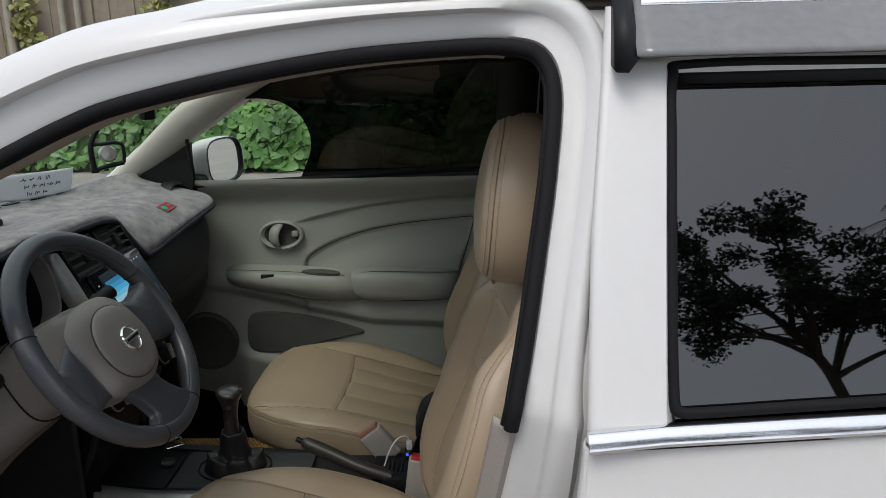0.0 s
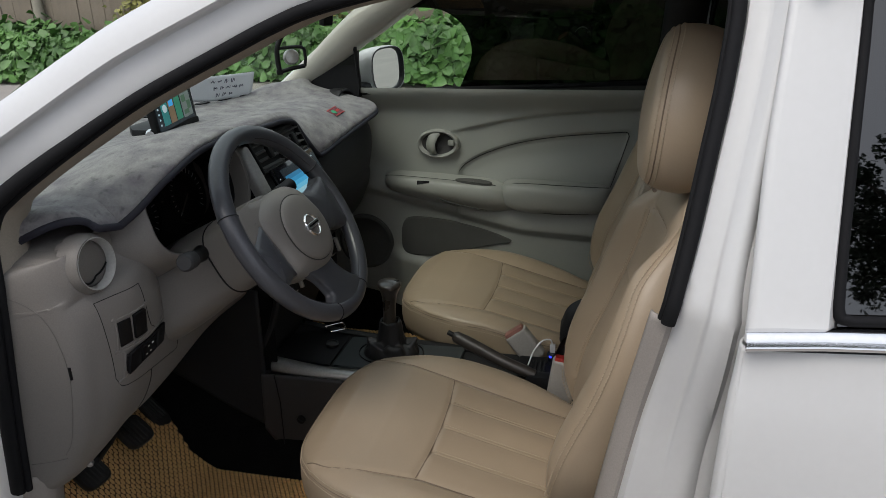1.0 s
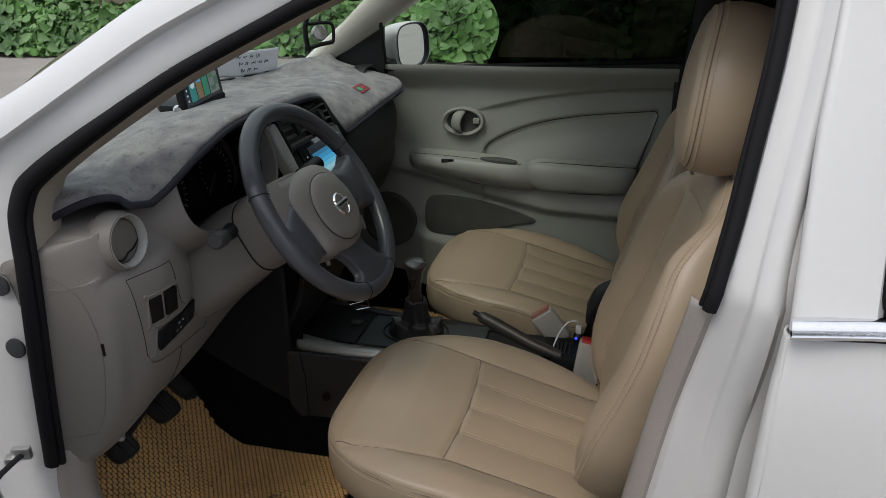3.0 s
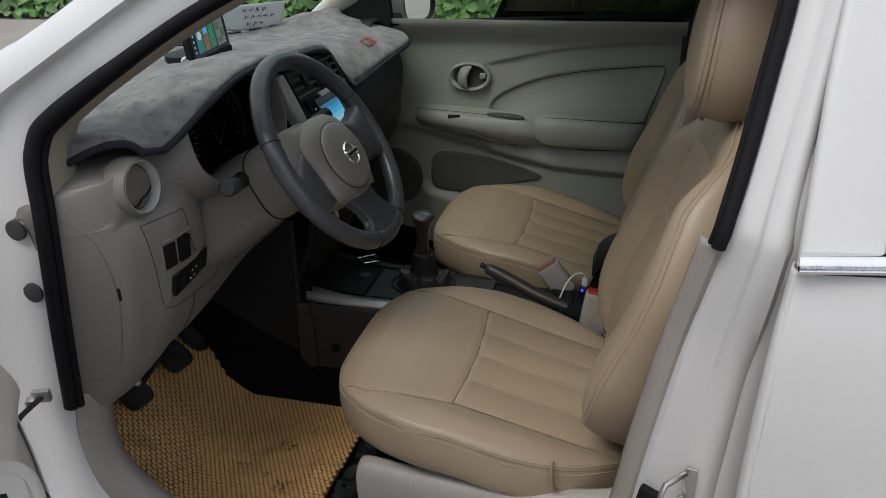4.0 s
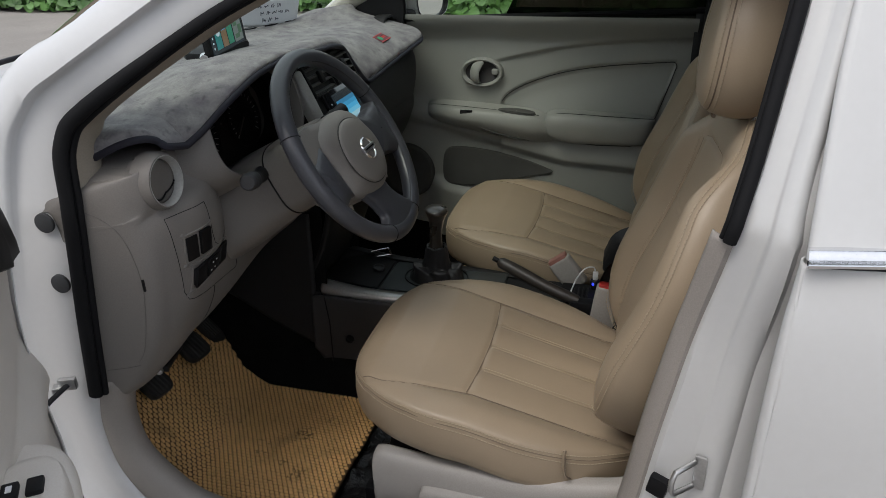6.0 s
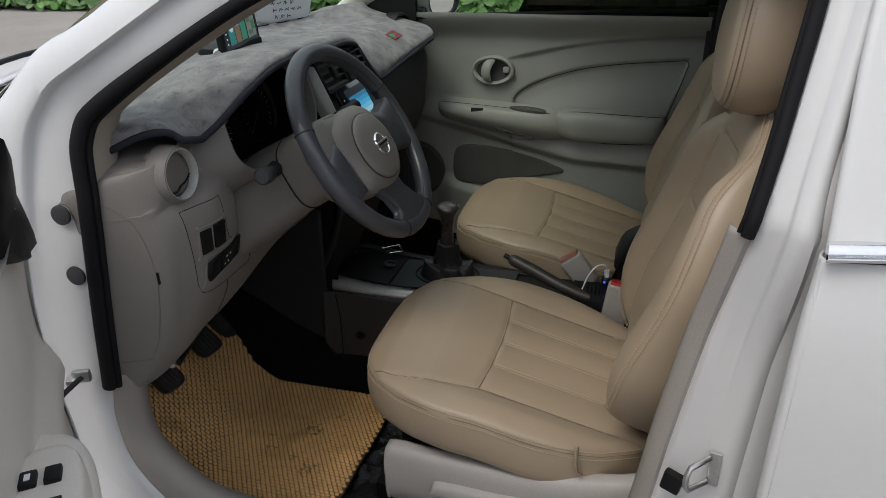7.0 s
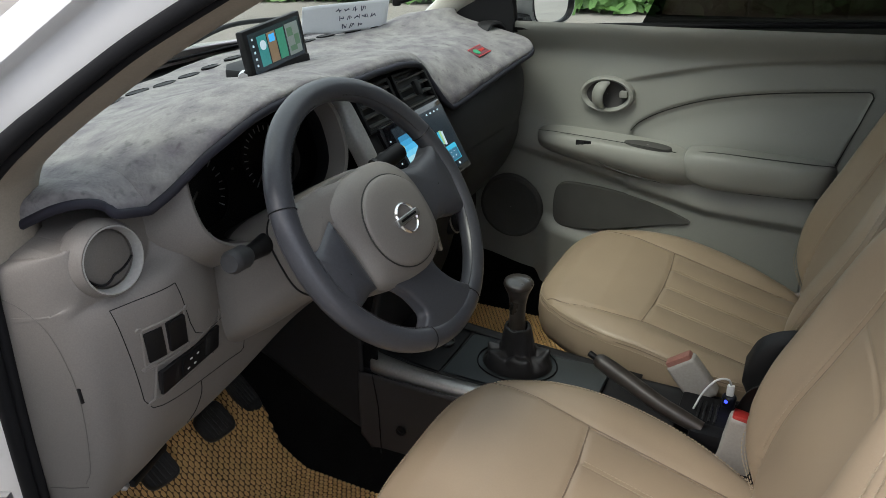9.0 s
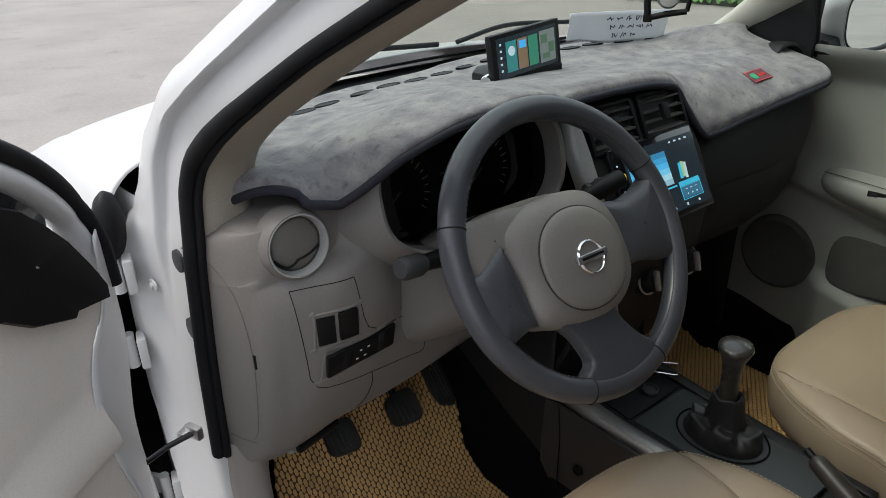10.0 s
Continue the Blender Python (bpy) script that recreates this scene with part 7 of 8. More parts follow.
part("collar_stitch", tube_mesh([(0.004 + 0.0222 * math.cos(t), -0.010 + 0.0215 * math.sin(t), 0.090 + 0.002 * math.sin(5 * t)) for t in np.linspace(0, 2 * np.pi, 40, endpoint=False)], 0.0022, 8, closed=True), GREYRUB, gear)

# handbrake
hb = thing("handbrake", "dark handbrake lever lying between the seats", "handbrake", (0.15, 0.80, 0.43))
part("grip", tube_mesh(spline([(0.0, -0.018, 0.028), (-0.07, -0.008, 0.048), (-0.14, 0.012, 0.070), (-0.196, 0.026, 0.088)], 26), np.interp(range(26), [0, 4, 20, 24, 25], [0.012, 0.014, 0.0155, 0.014, 0.009]), 16), mat("brown_black_grip", (0.034, 0.028, 0.024), 0.4, vary=0.15, scale=12, fine=200, bump=0.1), hb, "dark brown moulded grip")
part("button", tube_mesh([(-0.195, 0.026, 0.088), (-0.210, 0.030, 0.093)], 0.006, 12), BLACK, hb)
part("base", box_mesh(0.10, 0.034, 0.04, 0.012, m=pose(0.03, -0.02, 0.014)), BLACK, hb)

# usb charger with a white cable
usb = thing("usb_charger", "small blue-lit charger with a white cable", "charger", (0.180, 0.893, 0.436))
part("charger_body", lathe_mesh([(0.011, 0.0), (0.012, 0.012), (0.0125, 0.020), (0.010, 0.023), (0.0005, 0.023)], None, 24), mat("dark_charger_plastic", (0.008, 0.009, 0.016), 0.3, vary=0.1), usb)
part("charger_light", lathe_mesh([(0.0005, 0.0016), (0.003, 0.0012), (0.0034, 0)], frame_of((-0.004, -0.0115, 0.0165), (-0.3, -1, 0.4)), 14), LED_BLUE, usb, "small blue light")
part("cable_plug", box_mesh(0.013, 0.009, 0.022, 0.003, m=pose(0, 0, 0.034)), WHITEPL, usb, "white cable plug")
part("cable", tube_mesh(spline([(0, 0, 0.044), (-0.006, -0.004, 0.058), (-0.024, -0.014, 0.058), (-0.042, -0.026, 0.036), (-0.054, -0.038, 0.004)], 30), 0.0019, 8), WHITEPL, usb, "white cable")

# ---- things on the dashboard ----
gps = thing("navigation_screen", "small black screen on a hinged foot showing a coloured menu", "navigation device", (-0.728, 0.876, 0.977))
gpm = pose(0.0, 0.0, 0.053, 3.5, -5, 4)
gb = part("screen_case", box_mesh(0.016, 0.192, 0.090, 0.004, 2, gpm), BLACK, gps)
gsm = gpm @ frame_of((0.0085, 0, 0), (1, 0, 0))
part("display", box_mesh(0.168, 0.074, 0.0008, 0, m=gsm), SCR_NAVY, gb)
for x, w, m_ in ((-0.046, 0.028, SCR_TEAL), (-0.015, 0.026, SCR_TAN), (0.015, 0.026, SCR_GREEN)):
    part("menu_field", box_mesh(w, 0.056, 0.0008, 0, m=gsm @ Matrix.Translation((x, 0, 0.0008))), m_, gb)
part("menu_field", box_mesh(0.018, 0.014, 0.0008, 0, m=gsm @ Matrix.Translation((-0.015, 0.017, 0.0016))), SCR_BLUE, gb)
part("menu_icon", lathe_mesh([(0, 0.0018), (0.009, 0.0018), (0.009, 0)], gsm @ Matrix.Translation((-0.046, 0.010, 0.0006)), 18), SCR_WHITE, gb)
for i in range(5):
    part("side_icon", box_mesh(0.004, 0.004, 0.0008, 0, m=gsm @ Matrix.Translation((-0.074, 0.026 - 0.012 * i, 0.0008))), SCR_WHITE, gb)
part("map_field", box_mesh(0.044, 0.060, 0.0008, 0, m=gsm @ Matrix.Translation((0.056, 0, 0.0008))), glow("screen_grey", (0.10, 0.12, 0.115), 0.5), gb)
for x, y, w, h in ((0.046, 0.014, 0.018, 0.016), (0.066, -0.004, 0.016, 0.020), (0.050, -0.018, 0.022, 0.010)):
    part("map_field", box_mesh(w, h, 0.0008, 0, m=gsm @ Matrix.Translation((x, y, 0.0014))), glow("screen_dim_green", (0.05, 0.09, 0.06), 0.5), gb)
part("foot", prism_mesh([(0.010, -0.094), (0.010, 0.094), (-0.05, 0.090), (-0.085, 0.06), (-0.085, -0.05), (-0.05, -0.090)], 0.018, pose(0, 0, 0.003), 0.005), BLACK, gps, "black wedge foot")
part("hinge_knob", lathe_mesh([(0.0005, 0.012), (0.009, 0.012), (0.0105, 0.009), (0.0105, -0.010)], frame_of((0.000, -0.096, 0.012), (0.55, -0.83, 0)), 24), CHROME, gps, "bright hinge knob")

paper = thing("paper_sheet", "white sheet with reversed handwriting standing behind the windscreen", "paper", (-0.822, 1.26, 0.982))
pmx = Matrix(((0.254, 0.28, 0.926, 0.0), (0.966, -0.06, -0.25, 0.0), (-0.015, 0.958, -0.287, 0.004), (0, 0, 0, 1)))
part("sheet", grid_mesh(surf([[tuple(pmx @ Vector((x, y + 0.010 * (x < -0.1) * (y < 0.01), 0.010 * math.sin(x * 9) + 0.10 * max(0.0, -x - 0.10) * (1 - y / 0.075)))) for y in (0.0, 0.025, 0.05, 0.075)] for x in (-0.135, -0.105, -0.03, 0.05, 0.125)], 18, 10)), PAPER, paper, solid=0.0008)
random.seed(4)
for row, (y, n_) in enumerate(((0.058, 4), (0.038, 5), (0.018, 3))):
    for i in range(n_):
        x_ = -0.035 + 0.010 * row + i * 0.024
        for k in range(3):
            part("writing_bar", box_mesh(0.0022, random.uniform(0.008, 0.013), 0.0006, 0, m=pmx @ pose(x_ + 0.006 * k, y, 0.010 * math.sin(x_ * 9) + 0.0012, 0, 0, random.choice((-62, -20, 8, 35, 70)))), INK, paper)

rear_mirror = thing("rear_view_mirror", "black interior rear-view mirror under the roof", "mirror", (-0.345, 0.935, 1.292))
part("housing", box_mesh(0.040, 0.235, 0.066, 0.018, 4, pose(0, 0, 0, 0, 8, -22)), BLACK, rear_mirror)
part("mirror_glass", box_mesh(0.003, 0.220, 0.054, 0.001, 1, pose(0, 0, 0, 0, 8, -22) @ Matrix.Translation((0.0205, 0, 0))), MIRROR, rear_mirror, "mirror glass")
part("stalk", tube_mesh(spline([(-0.015, 0.0, 0.01), (-0.06, -0.03, 0.04), (-0.10, -0.06, 0.085)], 12), 0.011, 10), BLACK, rear_mirror)
part("dimmer_tab", box_mesh(0.016, 0.030, 0.054, 0.004, 2, pose(0.0, 0.004, -0.055, 0, 8, -22)), BLACK, rear_mirror)

clamp = thing("phone_clamp", "black phone clamp hanging from the rear-view mirror", "phone holder", (-0.425, 0.842, 1.120))
part("lower_jaw", join([tube_mesh([(0, 0, 0), (0.022, 0.016, 0.006), (0.046, 0.033, 0.010)], 0.0046, 8), box_mesh(0.014, 0.010, 0.012, 0.003, m=pose(0.0, 0.0, 0.0, 0, 0, 36))]), BLACK, clamp, "black lower clamp jaw")
part("side_arm", tube_mesh(spline([(0, 0, 0), (-0.002, -0.001, 0.030), (0.002, 0.0, 0.058), (0.020, 0.022, 0.100), (0.045, 0.050, 0.150)], 18), 0.0055, 8), BLACK, clamp, "black clamp arm")
part("side_arm", tube_mesh(spline([(0.046, 0.033, 0.010), (0.048, 0.034, 0.030), (0.042, 0.030, 0.050), (0.002, 0.0, 0.050)], 18), 0.0036, 8), BLACK, clamp)
part("pivot", lathe_mesh([(0.0005, 0.010), (0.014, 0.009), (0.0165, 0.005), (0.0165, -0.008)], frame_of((0.022, 0.018, 0.030), (0.62, -0.76, 0.12)), 24), SATIN, clamp, "round grey pivot")

# ---- floor: mats, pedals ----
def floor_z(x):
    return 0.178 + 1.6 * max(0.0, -x - 0.61) ** 1.35


def woven_mat(name, label, outline, at):
    t = thing(name, label, "floor mat", at)
    ox, oy, oz = at
    o = spline(outline, 90, closed=True)
    c = o.mean(0)
    P = np.array([[(q[0] - ox, q[1] - oy, floor_z(q[0]) - oz + dz) for q in c + (o - c) * k] for k, dz in [(q, 0.0) for q in np.linspace(0.01, 0.985, 30)] + [(1.0, -0.003), (1.0, -0.010)]])
    part("backing", grid_mesh(P, cv=True), STRAWGAP, t)
    poly = o
    def inside(x, y):
        n = len(poly)
        a, b = poly, np.roll(poly, -1, 0)
        cr = ((a[:, 1] > y) != (b[:, 1] > y)) & (x < (b[:, 0] - a[:, 0]) * (y - a[:, 1]) / (b[:, 1] - a[:, 1] + 1e-12) + a[:, 0])
        return bool(cr.sum() % 2)
    vs, fs = [], []
    rnd = random.Random(7)
    lo, hi = o.min(0), o.max(0)
    row = 0
    y = lo[1]
    while y < hi[1]:
        x = lo[0] + (0.00575 if row % 2 else 0.0)
        while x < hi[0]:
            if inside(x, y):
                z = floor_z(x) - oz + 0.0006
                h = 0.0028 + rnd.uniform(-0.0006, 0.0006)
                jx, jy = rnd.uniform(-0.0005, 0.0005), rnd.uniform(-0.0004, 0.0004)
                k = len(vs)
                hexo = [(0.0054, 0.0), (0.0030, 0.0037), (-0.0030, 0.0037), (-0.0054, 0.0), (-0.0030, -0.0037), (0.0030, -0.0037)]
                for s, dz in ((0.98, -0.001), (0.88, 0.7), (0.55, 1.0)):
                    vs.extend((x + jx + a * s - ox, y + jy + b * s - oy, z + (dz * h if dz > 0 else dz) + (floor_z(x + a) - floor_z(x))) for a, b in hexo)
                for r in (0, 6):
                    fs.extend((k + r + i, k + r + (i + 1) % 6, k + r + 6 + (i + 1) % 6, k + r + 6 + i) for i in range(6))
                fs.append(tuple(k + 12 + i for i in range(6)))
            x += 0.0115
        y += 0.0088
        row += 1
    me = mesh_of(vs, fs)
    w = part("weave", me, STRAW, t, "golden woven honeycomb")
    tagged(w, kind="stuff")
    return t


woven_mat("floor_mat", "golden woven honeycomb floor mat with dirt spots", [(-0.315, 0.285), (-0.300, 0.45), (-0.298, 0.60), (-0.335, 0.674), (-0.40, 0.684), (-0.47, 0.676), (-0.58, 0.672), (-0.632, 0.667), (-0.668, 0.662), (-0.72, 0.682), (-0.758, 0.703), (-0.825, 0.705), (-0.845, 0.55), (-0.835, 0.345), (-0.775, 0.27), (-0.68, 0.243), (-0.55, 0.228), (-0.42, 0.238)], (-0.6, 0.5, 0.17))
woven_mat("passenger_floor_mat", "golden woven floor mat in the passenger footwell", [(-0.25, 1.0), (-0.24, 1.2), (-0.26, 1.42), (-0.5, 1.45), (-0.70, 1.43), (-0.82, 1.38), (-0.835, 1.15), (-0.80, 1.0), (-0.65, 0.985), (-0.45, 0.985)], (-0.6, 1.2, 0.17))
DIRT = mat("dark_dirt", (0.075, 0.045, 0.020), 0.95, vary=0.3, scale=90, fine=400, bump=0.5)
dirt = thing("dirt_spots", "small dark dirt specks on the woven mat", "dirt", (-0.45, 0.48, 0.18), kind="stuff")
rnd = random.Random(3)
sp = []
for cx, cy, n_, s in ((-0.445, 0.50, 60, 0.012), (-0.40, 0.375, 44, 0.012), (-0.52, 0.42, 8, 0.004), (-0.45, 0.40, 14, 0.005), (-0.40, 0.56, 10, 0.005), (-0.60, 0.56, 16, 0.035), (-0.64, 0.50, 16, 0.035), (-0.5, 0.48, 24, 0.12), (-0.53, 0.45, 24, 0.04)):
    for i in range(n_):
        r = rnd.uniform(0.0006, 0.0018)
        x, y = cx + rnd.gauss(0, s), cy + rnd.gauss(0, s)
        sp.append(lathe_mesh([(0.0003, r * 0.5), (r, r * 0.3), (r * 1.2, 0)], pose(x + 0.45, y - 0.48, floor_z(x) + 0.0032 - 0.18), 6, 1 + rnd.random(), 1))
part("specks", join(sp), DIRT, dirt)
fo = [[(x, y, 0.152 + 0.016 * noise.noise((x * 14, y * 14, 1)) + 0.009 * noise.noise((x * 35, y * 35, 5))) for y in np.linspace(0.20, 0.74, 50)] for x in np.linspace(-0.36, -0.02, 40)]
fs_ = part("floor_sheet", grid_mesh(fo), FOIL)
tagged(fs_, "crumpled black plastic sheet on the floor under the seat", "floor sheet")

PEDAL = mat("worn_dusty_rubber", (0.022, 0.021, 0.020), 0.5, vary=0.35, scale=40, fine=260, bump=0.3, stain=0.4)
for nm, y, x, z, w, h in (("clutch_pedal", 0.402, -0.742, 0.345, 0.062, 0.052), ("brake_pedal", 0.545, -0.735, 0.350, 0.066, 0.055), ("accelerator_pedal", 0.672, -0.80, 0.34, 0.046, 0.12)):
    p_ = thing(nm, "black ribbed rubber pedal on its arm", "pedal", (x, y, z), "pedals")
    m_ = frame_of((0, 0, 0), (0.72, 0, 0.70))
    ring = [(math.copysign(abs(math.cos(a)) ** 0.5, math.cos(a)), math.copysign(abs(math.sin(a)) ** 0.5, math.sin(a))) for a in np.linspace(0, 2 * np.pi, 40, endpoint=False)]
    pad = grid_mesh(np.array([[(w * 0.56 * k * c, h * 0.64 * k * q * (1 + 0.12 * c), dz + 0.004 * (c * k) ** 2) for c, q in ring] for k, dz in ((0.02, -0.010), (0.93, -0.010), (1.0, -0.004), (1.0, 0.003), (0.93, 0.008), (0.80, 0.009), (0.02, 0.009))]), cv=True)
    pad.transform(m_)
    part("pad", pad, PEDAL, p_)
    for i in range(5):
        part("rib", box_mesh(0.004, h * 0.95, 0.004, 0.001, 1, m_ @ Matrix.Translation((-w * 0.36 + i * w * 0.18, 0, 0.0105))), PEDAL, p_)
    part("arm", tube_mesh(spline([(-0.008, 0, -0.006), (-0.05, 0.0, 0.05), (-0.09, 0.01, 0.20), (-0.10, 0.01, 0.30)], 16), 0.008, 8), BLACK, p_)

# ---- behind the yard: vines, fence, trees ----
def leaves(n, place, size, seed, tilt=0.7):
    r = random.Random(seed)
    vs, fs = [], []
    for i in range(n):
        p, out = place(r)
        s = size * r.uniform(0.6, 1.25)
        d = Vector((r.gauss(0, tilt) + out[0], r.gauss(0, tilt) + out[1], r.gauss(0, tilt) + out[2])).normalized()
        m = Matrix.Translation(p) @ d.to_track_quat("Z", "Y").to_matrix().to_4x4() @ Matrix.Rotation(r.uniform(0, 6.28), 4, "Z")
        k = len(vs)
        vs.extend(tuple(m @ Vector((x * s, y * s, z * s))) for x, y, z in ((0, -0.42, 0), (0.40, -0.30, 0.10), (0.36, 0.12, 0.06), (0, 0.72, -0.10), (-0.36, 0.12, 0.06), (-0.40, -0.30, 0.10), (0, 0, -0.04)))
        fs.extend([(k, k + 1, k + 6), (k + 1, k + 2, k + 6), (k + 2, k + 3, k + 6), (k + 3, k + 4, k + 6), (k + 4, k + 5, k + 6), (k + 5, k, k + 6)])
    return mesh_of(vs, fs)


def vine_place(r):
    x = r.uniform(-19, 7)
    h = 0.68 + 0.08 * math.sin(x * 1.1 + 1.0) + 0.06 * math.sin(x * 2.7 + 1)
    u = r.random()
    if u < 0.62:
        z = r.random() ** 0.8 * h
        return Vector((x, 9.02 + 0.45 * z / h + 0.22 * math.sin(x * 0.9 + 0.4) + r.gauss(0, 0.08), GROUND + 0.06 + z)), (0, -0.9, 0.55)
    return Vector((x, 9.4 + r.random() * 0.9, GROUND + h + r.gauss(0, 0.09))), (0, -0.3, 0.9)


vines = part("vine_bank", leaves(24000, vine_place, 0.145, 11, 0.42), LEAF)
tagged(vines, "dense bank of bright green creeper leaves along the yard", "creeper", kind="stuff")
# unseen filler core: near-black green closes the gaps behind the leaves
bank = part("vine_bank_core", grid_mesh(surf([[(x, y, z) for y, z in ((9.25, GROUND), (9.4, GROUND + 0.32), (9.55, GROUND + 0.52), (10.3, GROUND + 0.52))] for x in (-19, -6, 7)], 10, 10)), mat("dark_green_fill", (0.014, 0.026, 0.008), 0.95, vary=0.4, scale=4))
tagged(bank, "near-black green filler bank behind the creeper leaves", "bank", kind="structure")
fence = thing("fence", "weathered brown board fence behind the creepers", "fence", (-6, 10.4, GROUND))
rnd = random.Random(21)
planks = [box_mesh(0.136, 0.025, 3.4, 0.004, 1, pose(0, 0, 1.7, 0, a, 0)) for a in (-0.4, 0.0, 0.5)]
for pl_ in planks:
    pl_.materials.append(WOOD)
for i in range(210):
    b = new("board", planks[rnd.randrange(3)])
    b.parent = fence
    b.location = (-13 + i * 0.126, rnd.gauss(0, 0.008), rnd.gauss(0, 0.03))
part("fence_rail", box_mesh(26, 0.06, 0.09, 0.005, m=pose(0, 0.05, 1.0)), WOOD, fence)
part("fence_rail", box_mesh(26, 0.06, 0.09, 0.005, m=pose(0, 0.05, 2.4)), WOOD, fence)


# bare poles against the fence, and yellowing creepers that climb it
for px, pr in ((-9.17, 0.085), (-6.26, 0.07), (-5.47, 0.055), (-5.24, 0.05)):
    pole = thing("pole", "pale bare wooden pole standing against the board fence", "pole", (px, 10.27, GROUND), "poles at the fence")
    part("shaft", tube_mesh(spline([(0, 0, 0), (0.02, 0.01, 0.9), (-0.015, 0.02, 1.9), (0.03, 0.02, 3.2)], 14), np.linspace(pr, pr * 0.8, 14), 10), POLE, pole)
for cx, half, z0, z1, n in ((-7.25, 0.42, 0.5, 2.5, 620), (-5.85, 0.30, 0.6, 2.3, 340), (-4.0, 0.35, 0.6, 2.6, 320)):
    def climb_place(r):
        k = r.random()
        mid = cx + 0.22 * math.sin(k * 5.0 + cx)
        return Vector((mid + r.gauss(0, half * 0.55) * (1.1 - 0.5 * k), 10.30 - abs(r.gauss(0, 0.06)), z0 + (z1 - z0) * k)), (0, -0.9, 0.35)
    climber = thing("climbing_creeper", "yellowing green creeper climbing the board fence", "creeper", (cx, 10.36, GROUND), "creepers on the fence")
    foliage = leaves(n, climb_place, 0.095, int(-cx * 100), 0.5)
    foliage.transform(Matrix.Translation((-cx, -10.36, -GROUND)))
    part("foliage", foliage, LEAFLIME, climber)
    part("stem", tube_mesh(spline([(0, 0, 0), (0.22 * math.sin(1.2 + cx), -0.01, 0.9), (0.22 * math.sin(3.5 + cx), 0.0, 1.6), (0.22 * math.sin(5 + cx), 0.0, z1 - GROUND)], 20), np.linspace(0.018, 0.006, 20), 7), BARK, climber)


def tree(at, height, spread, seed, lean=0.0):
    r = random.Random(seed)
    t = thing("tree", "broad-crowned dark green tree across the yard", "tree", at, "trees across the yard")
    limbs, tips = [], []
    trunk = spline([(0, 0, 0), (lean * 0.15, 0.05, height * 0.2), (lean * 0.6, 0.0, height * 0.42), (lean * 1.35, 0.05, height * 0.58)], 14)
    limbs.append(tube_mesh(trunk, np.linspace(height * 0.0125, height * 0.009, 14), 10))
    for i in range(14):
        a = i * 2.4 + r.random()
        s = trunk[min(13, 9 + i % 5)]
        up = r.uniform(0.0, 1.0)
        ln = spread * r.uniform(0.75, 1.0) * math.sqrt(1 - 0.75 * up * up)
        e = s + np.array((math.cos(a) * ln, math.sin(a) * ln, height * (0.055 + 0.30 * up)))
        mid = (s + e) / 2 + np.array((0, 0, height * r.uniform(-0.02, 0.04)))
        path = spline([tuple(s), tuple(mid), tuple(e)], 10)
        limbs.append(tube_mesh(path, np.linspace(height * 0.0065, height * 0.002, 10), 7))
        tips += [path[7], path[9]]
        for j in range(3):
            b0 = path[4 + 2 * j if j < 3 else 8]
            e2 = b0 + np.array((r.gauss(0, 1), r.gauss(0, 1), r.uniform(-0.1, 0.8))) * spread * 0.24
            limbs.append(tube_mesh([tuple(b0), tuple((b0 + e2) / 2 + np.array((0, 0, 0.05))), tuple(e2)], [height * 0.003, height * 0.0022, height * 0.0012], 5))
            tips.append(e2)
    part("trunk", join(limbs), BARK, t, "dark forked trunk and limbs")
    def place(q):
        c = tips[q.randrange(len(tips))]
        d = Vector((q.gauss(0, 1), q.gauss(0, 1), q.gauss(0, 0.62))).normalized() * spread * 0.15 * q.random() ** 0.45
        return Vector(c) + d + Vector((0, 0, spread * 0.03)), (d.x, d.y, 0.5)
    cr = part("crown", leaves(15000, place, height * 0.0105, seed + 5), LEAFDARK, t, "clumped dark leaves with gaps", smooth=False)
    return t

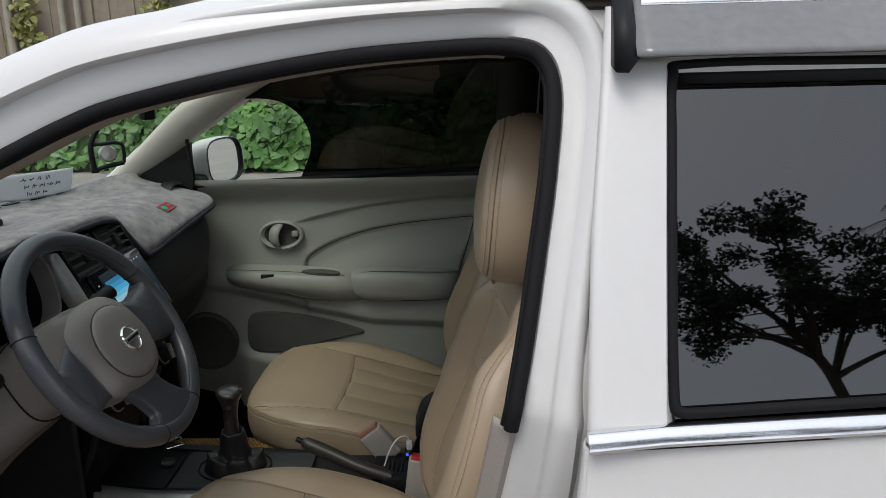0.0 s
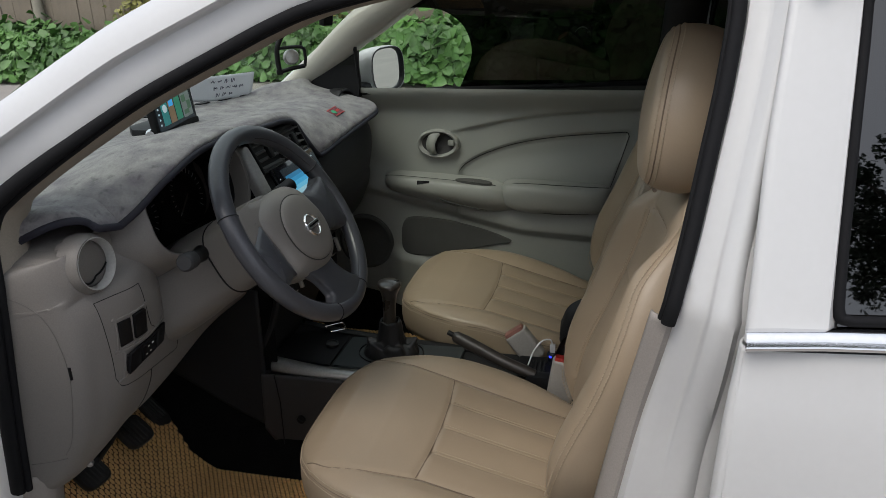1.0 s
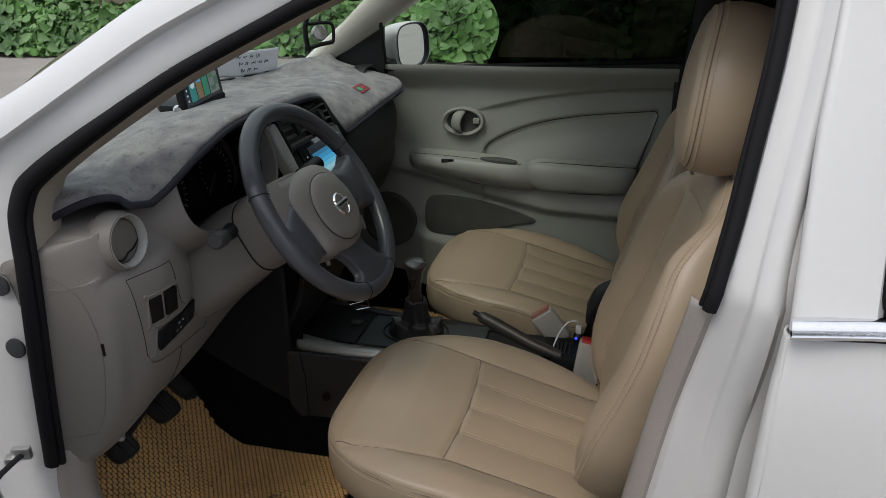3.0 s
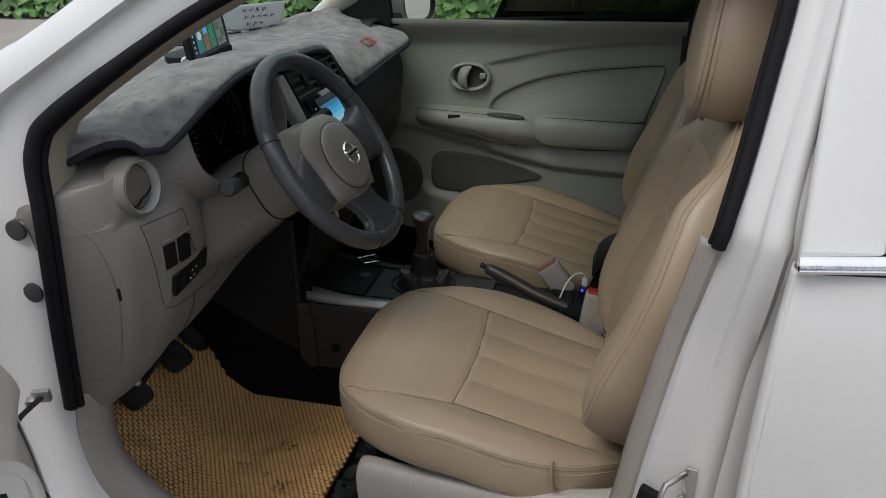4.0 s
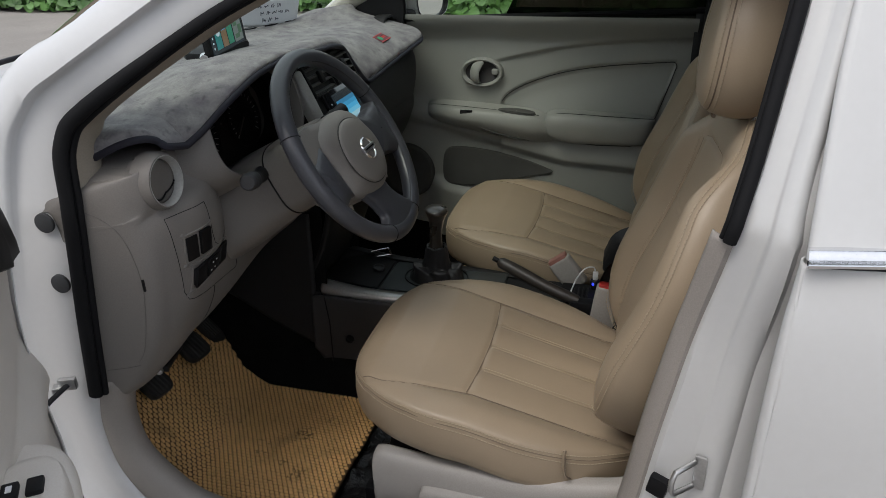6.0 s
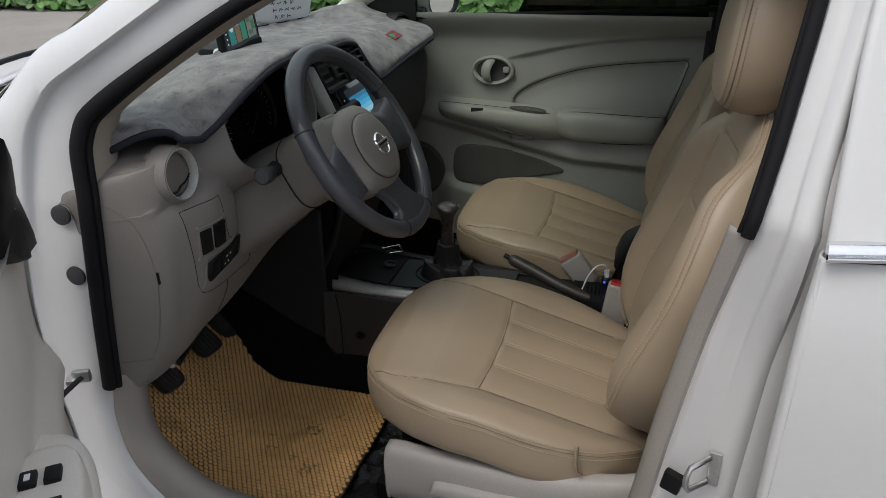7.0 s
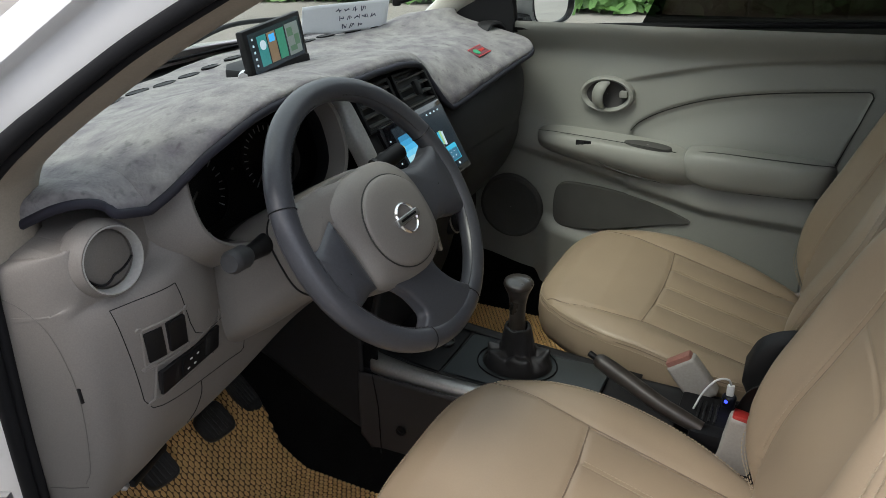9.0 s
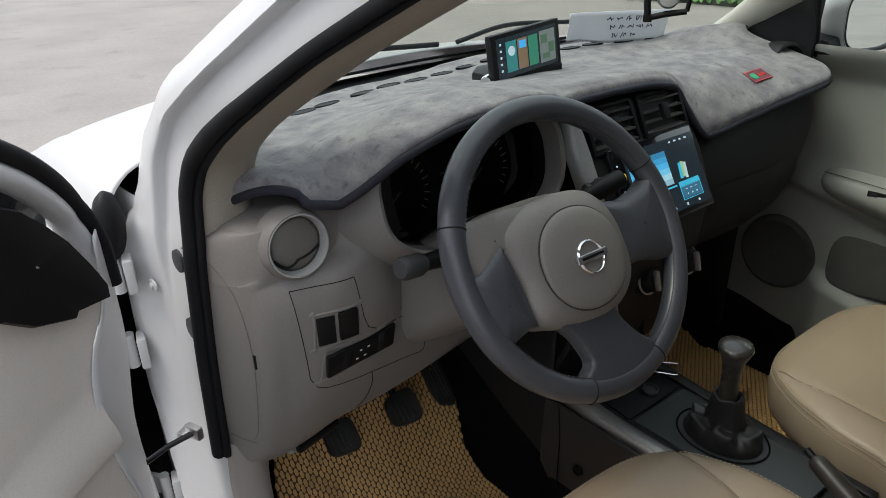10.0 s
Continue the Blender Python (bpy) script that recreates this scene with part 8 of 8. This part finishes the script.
for at, h, sp_, sd, ln in TREES:
    tree((at[0], at[1], GROUND), h, sp_, sd, ln)
palm = thing("palm", "palm with long feathered fronds across the yard", "palm", (PALM[0], PALM[1], GROUND), "trees across the yard")
part("trunk", tube_mesh(spline([(0, 0, 0), (0.1, 0.1, PALM[2] * 0.5), (0.0, 0.0, PALM[2])], 14), np.linspace(0.2, 0.14, 14), 10), BARK, palm)
rnd = random.Random(9)
for i in range(14):
    a, up = i * 2 * math.pi / 14 + rnd.random() * 0.2, rnd.uniform(0.1, 0.9)
    stem = spline([(0, 0, PALM[2]), (math.cos(a) * 1.0, math.sin(a) * 1.0, PALM[2] + up), (math.cos(a) * 2.3, math.sin(a) * 2.3, PALM[2] + up * 0.6 - 0.5)], 26)
    ms = [tube_mesh(stem, np.linspace(0.03, 0.008, 26), 5)]
    side_ = np.array((-math.sin(a), math.cos(a), 0))
    vs, fs = [], []
    for k in range(4, 26):
        for sg in (-1, 1):
            b0 = stem[k]
            tip = b0 + sg * side_ * 0.55 * math.sin(math.pi * (k + 3) / 30) + (stem[min(25, k + 1)] - stem[k - 1]) * 1.5 + np.array((0, 0, -0.18))
            o = len(vs)
            vs += [b0 - (stem[k] - stem[k - 1]) * 0.2, b0 + (stem[k] - stem[k - 1]) * 0.2, tip]
            fs.append((o, o + 1, o + 2))
    ms.append(mesh_of(vs, fs))
    part("frond", join(ms), LEAFDARK, palm, smooth=False)


# low bushes added on the far side of the yard, also blocking low sky light
def bush_place(r):
    x = r.uniform(-26, 30)
    h = 2.1 + 0.7 * math.sin(x * 0.5) + 0.4 * math.sin(x * 1.3 + 2)
    z = r.random() ** 0.7 * h
    return Vector((x, -17.5 - 0.6 * z / h + r.gauss(0, 0.3), GROUND + z)), (0, 0.7, 0.6)


bushes = part("far_bushes", leaves(16000, bush_place, 0.36, 23, 0.6), LEAFDARK, smooth=False)
tagged(bushes, "dark bushes along the far side of the yard", "bushes", kind="stuff")
slope_ = part("far_bank", grid_mesh(surf([[(x, y, GROUND + z * (1 + 0.2 * math.sin(x * 0.5))) for y, z in ((-17.4, -0.02), (-17.9, 1.1), (-18.4, 1.7), (-22, 1.8))] for x in (-26, -12, 2, 16, 30)], 30, 8)), mat("far_undergrowth", (0.016, 0.026, 0.010), 0.95, vary=0.4, scale=1))
tagged(slope_, "dark overgrown bank behind the far bushes", "bank", kind="structure")
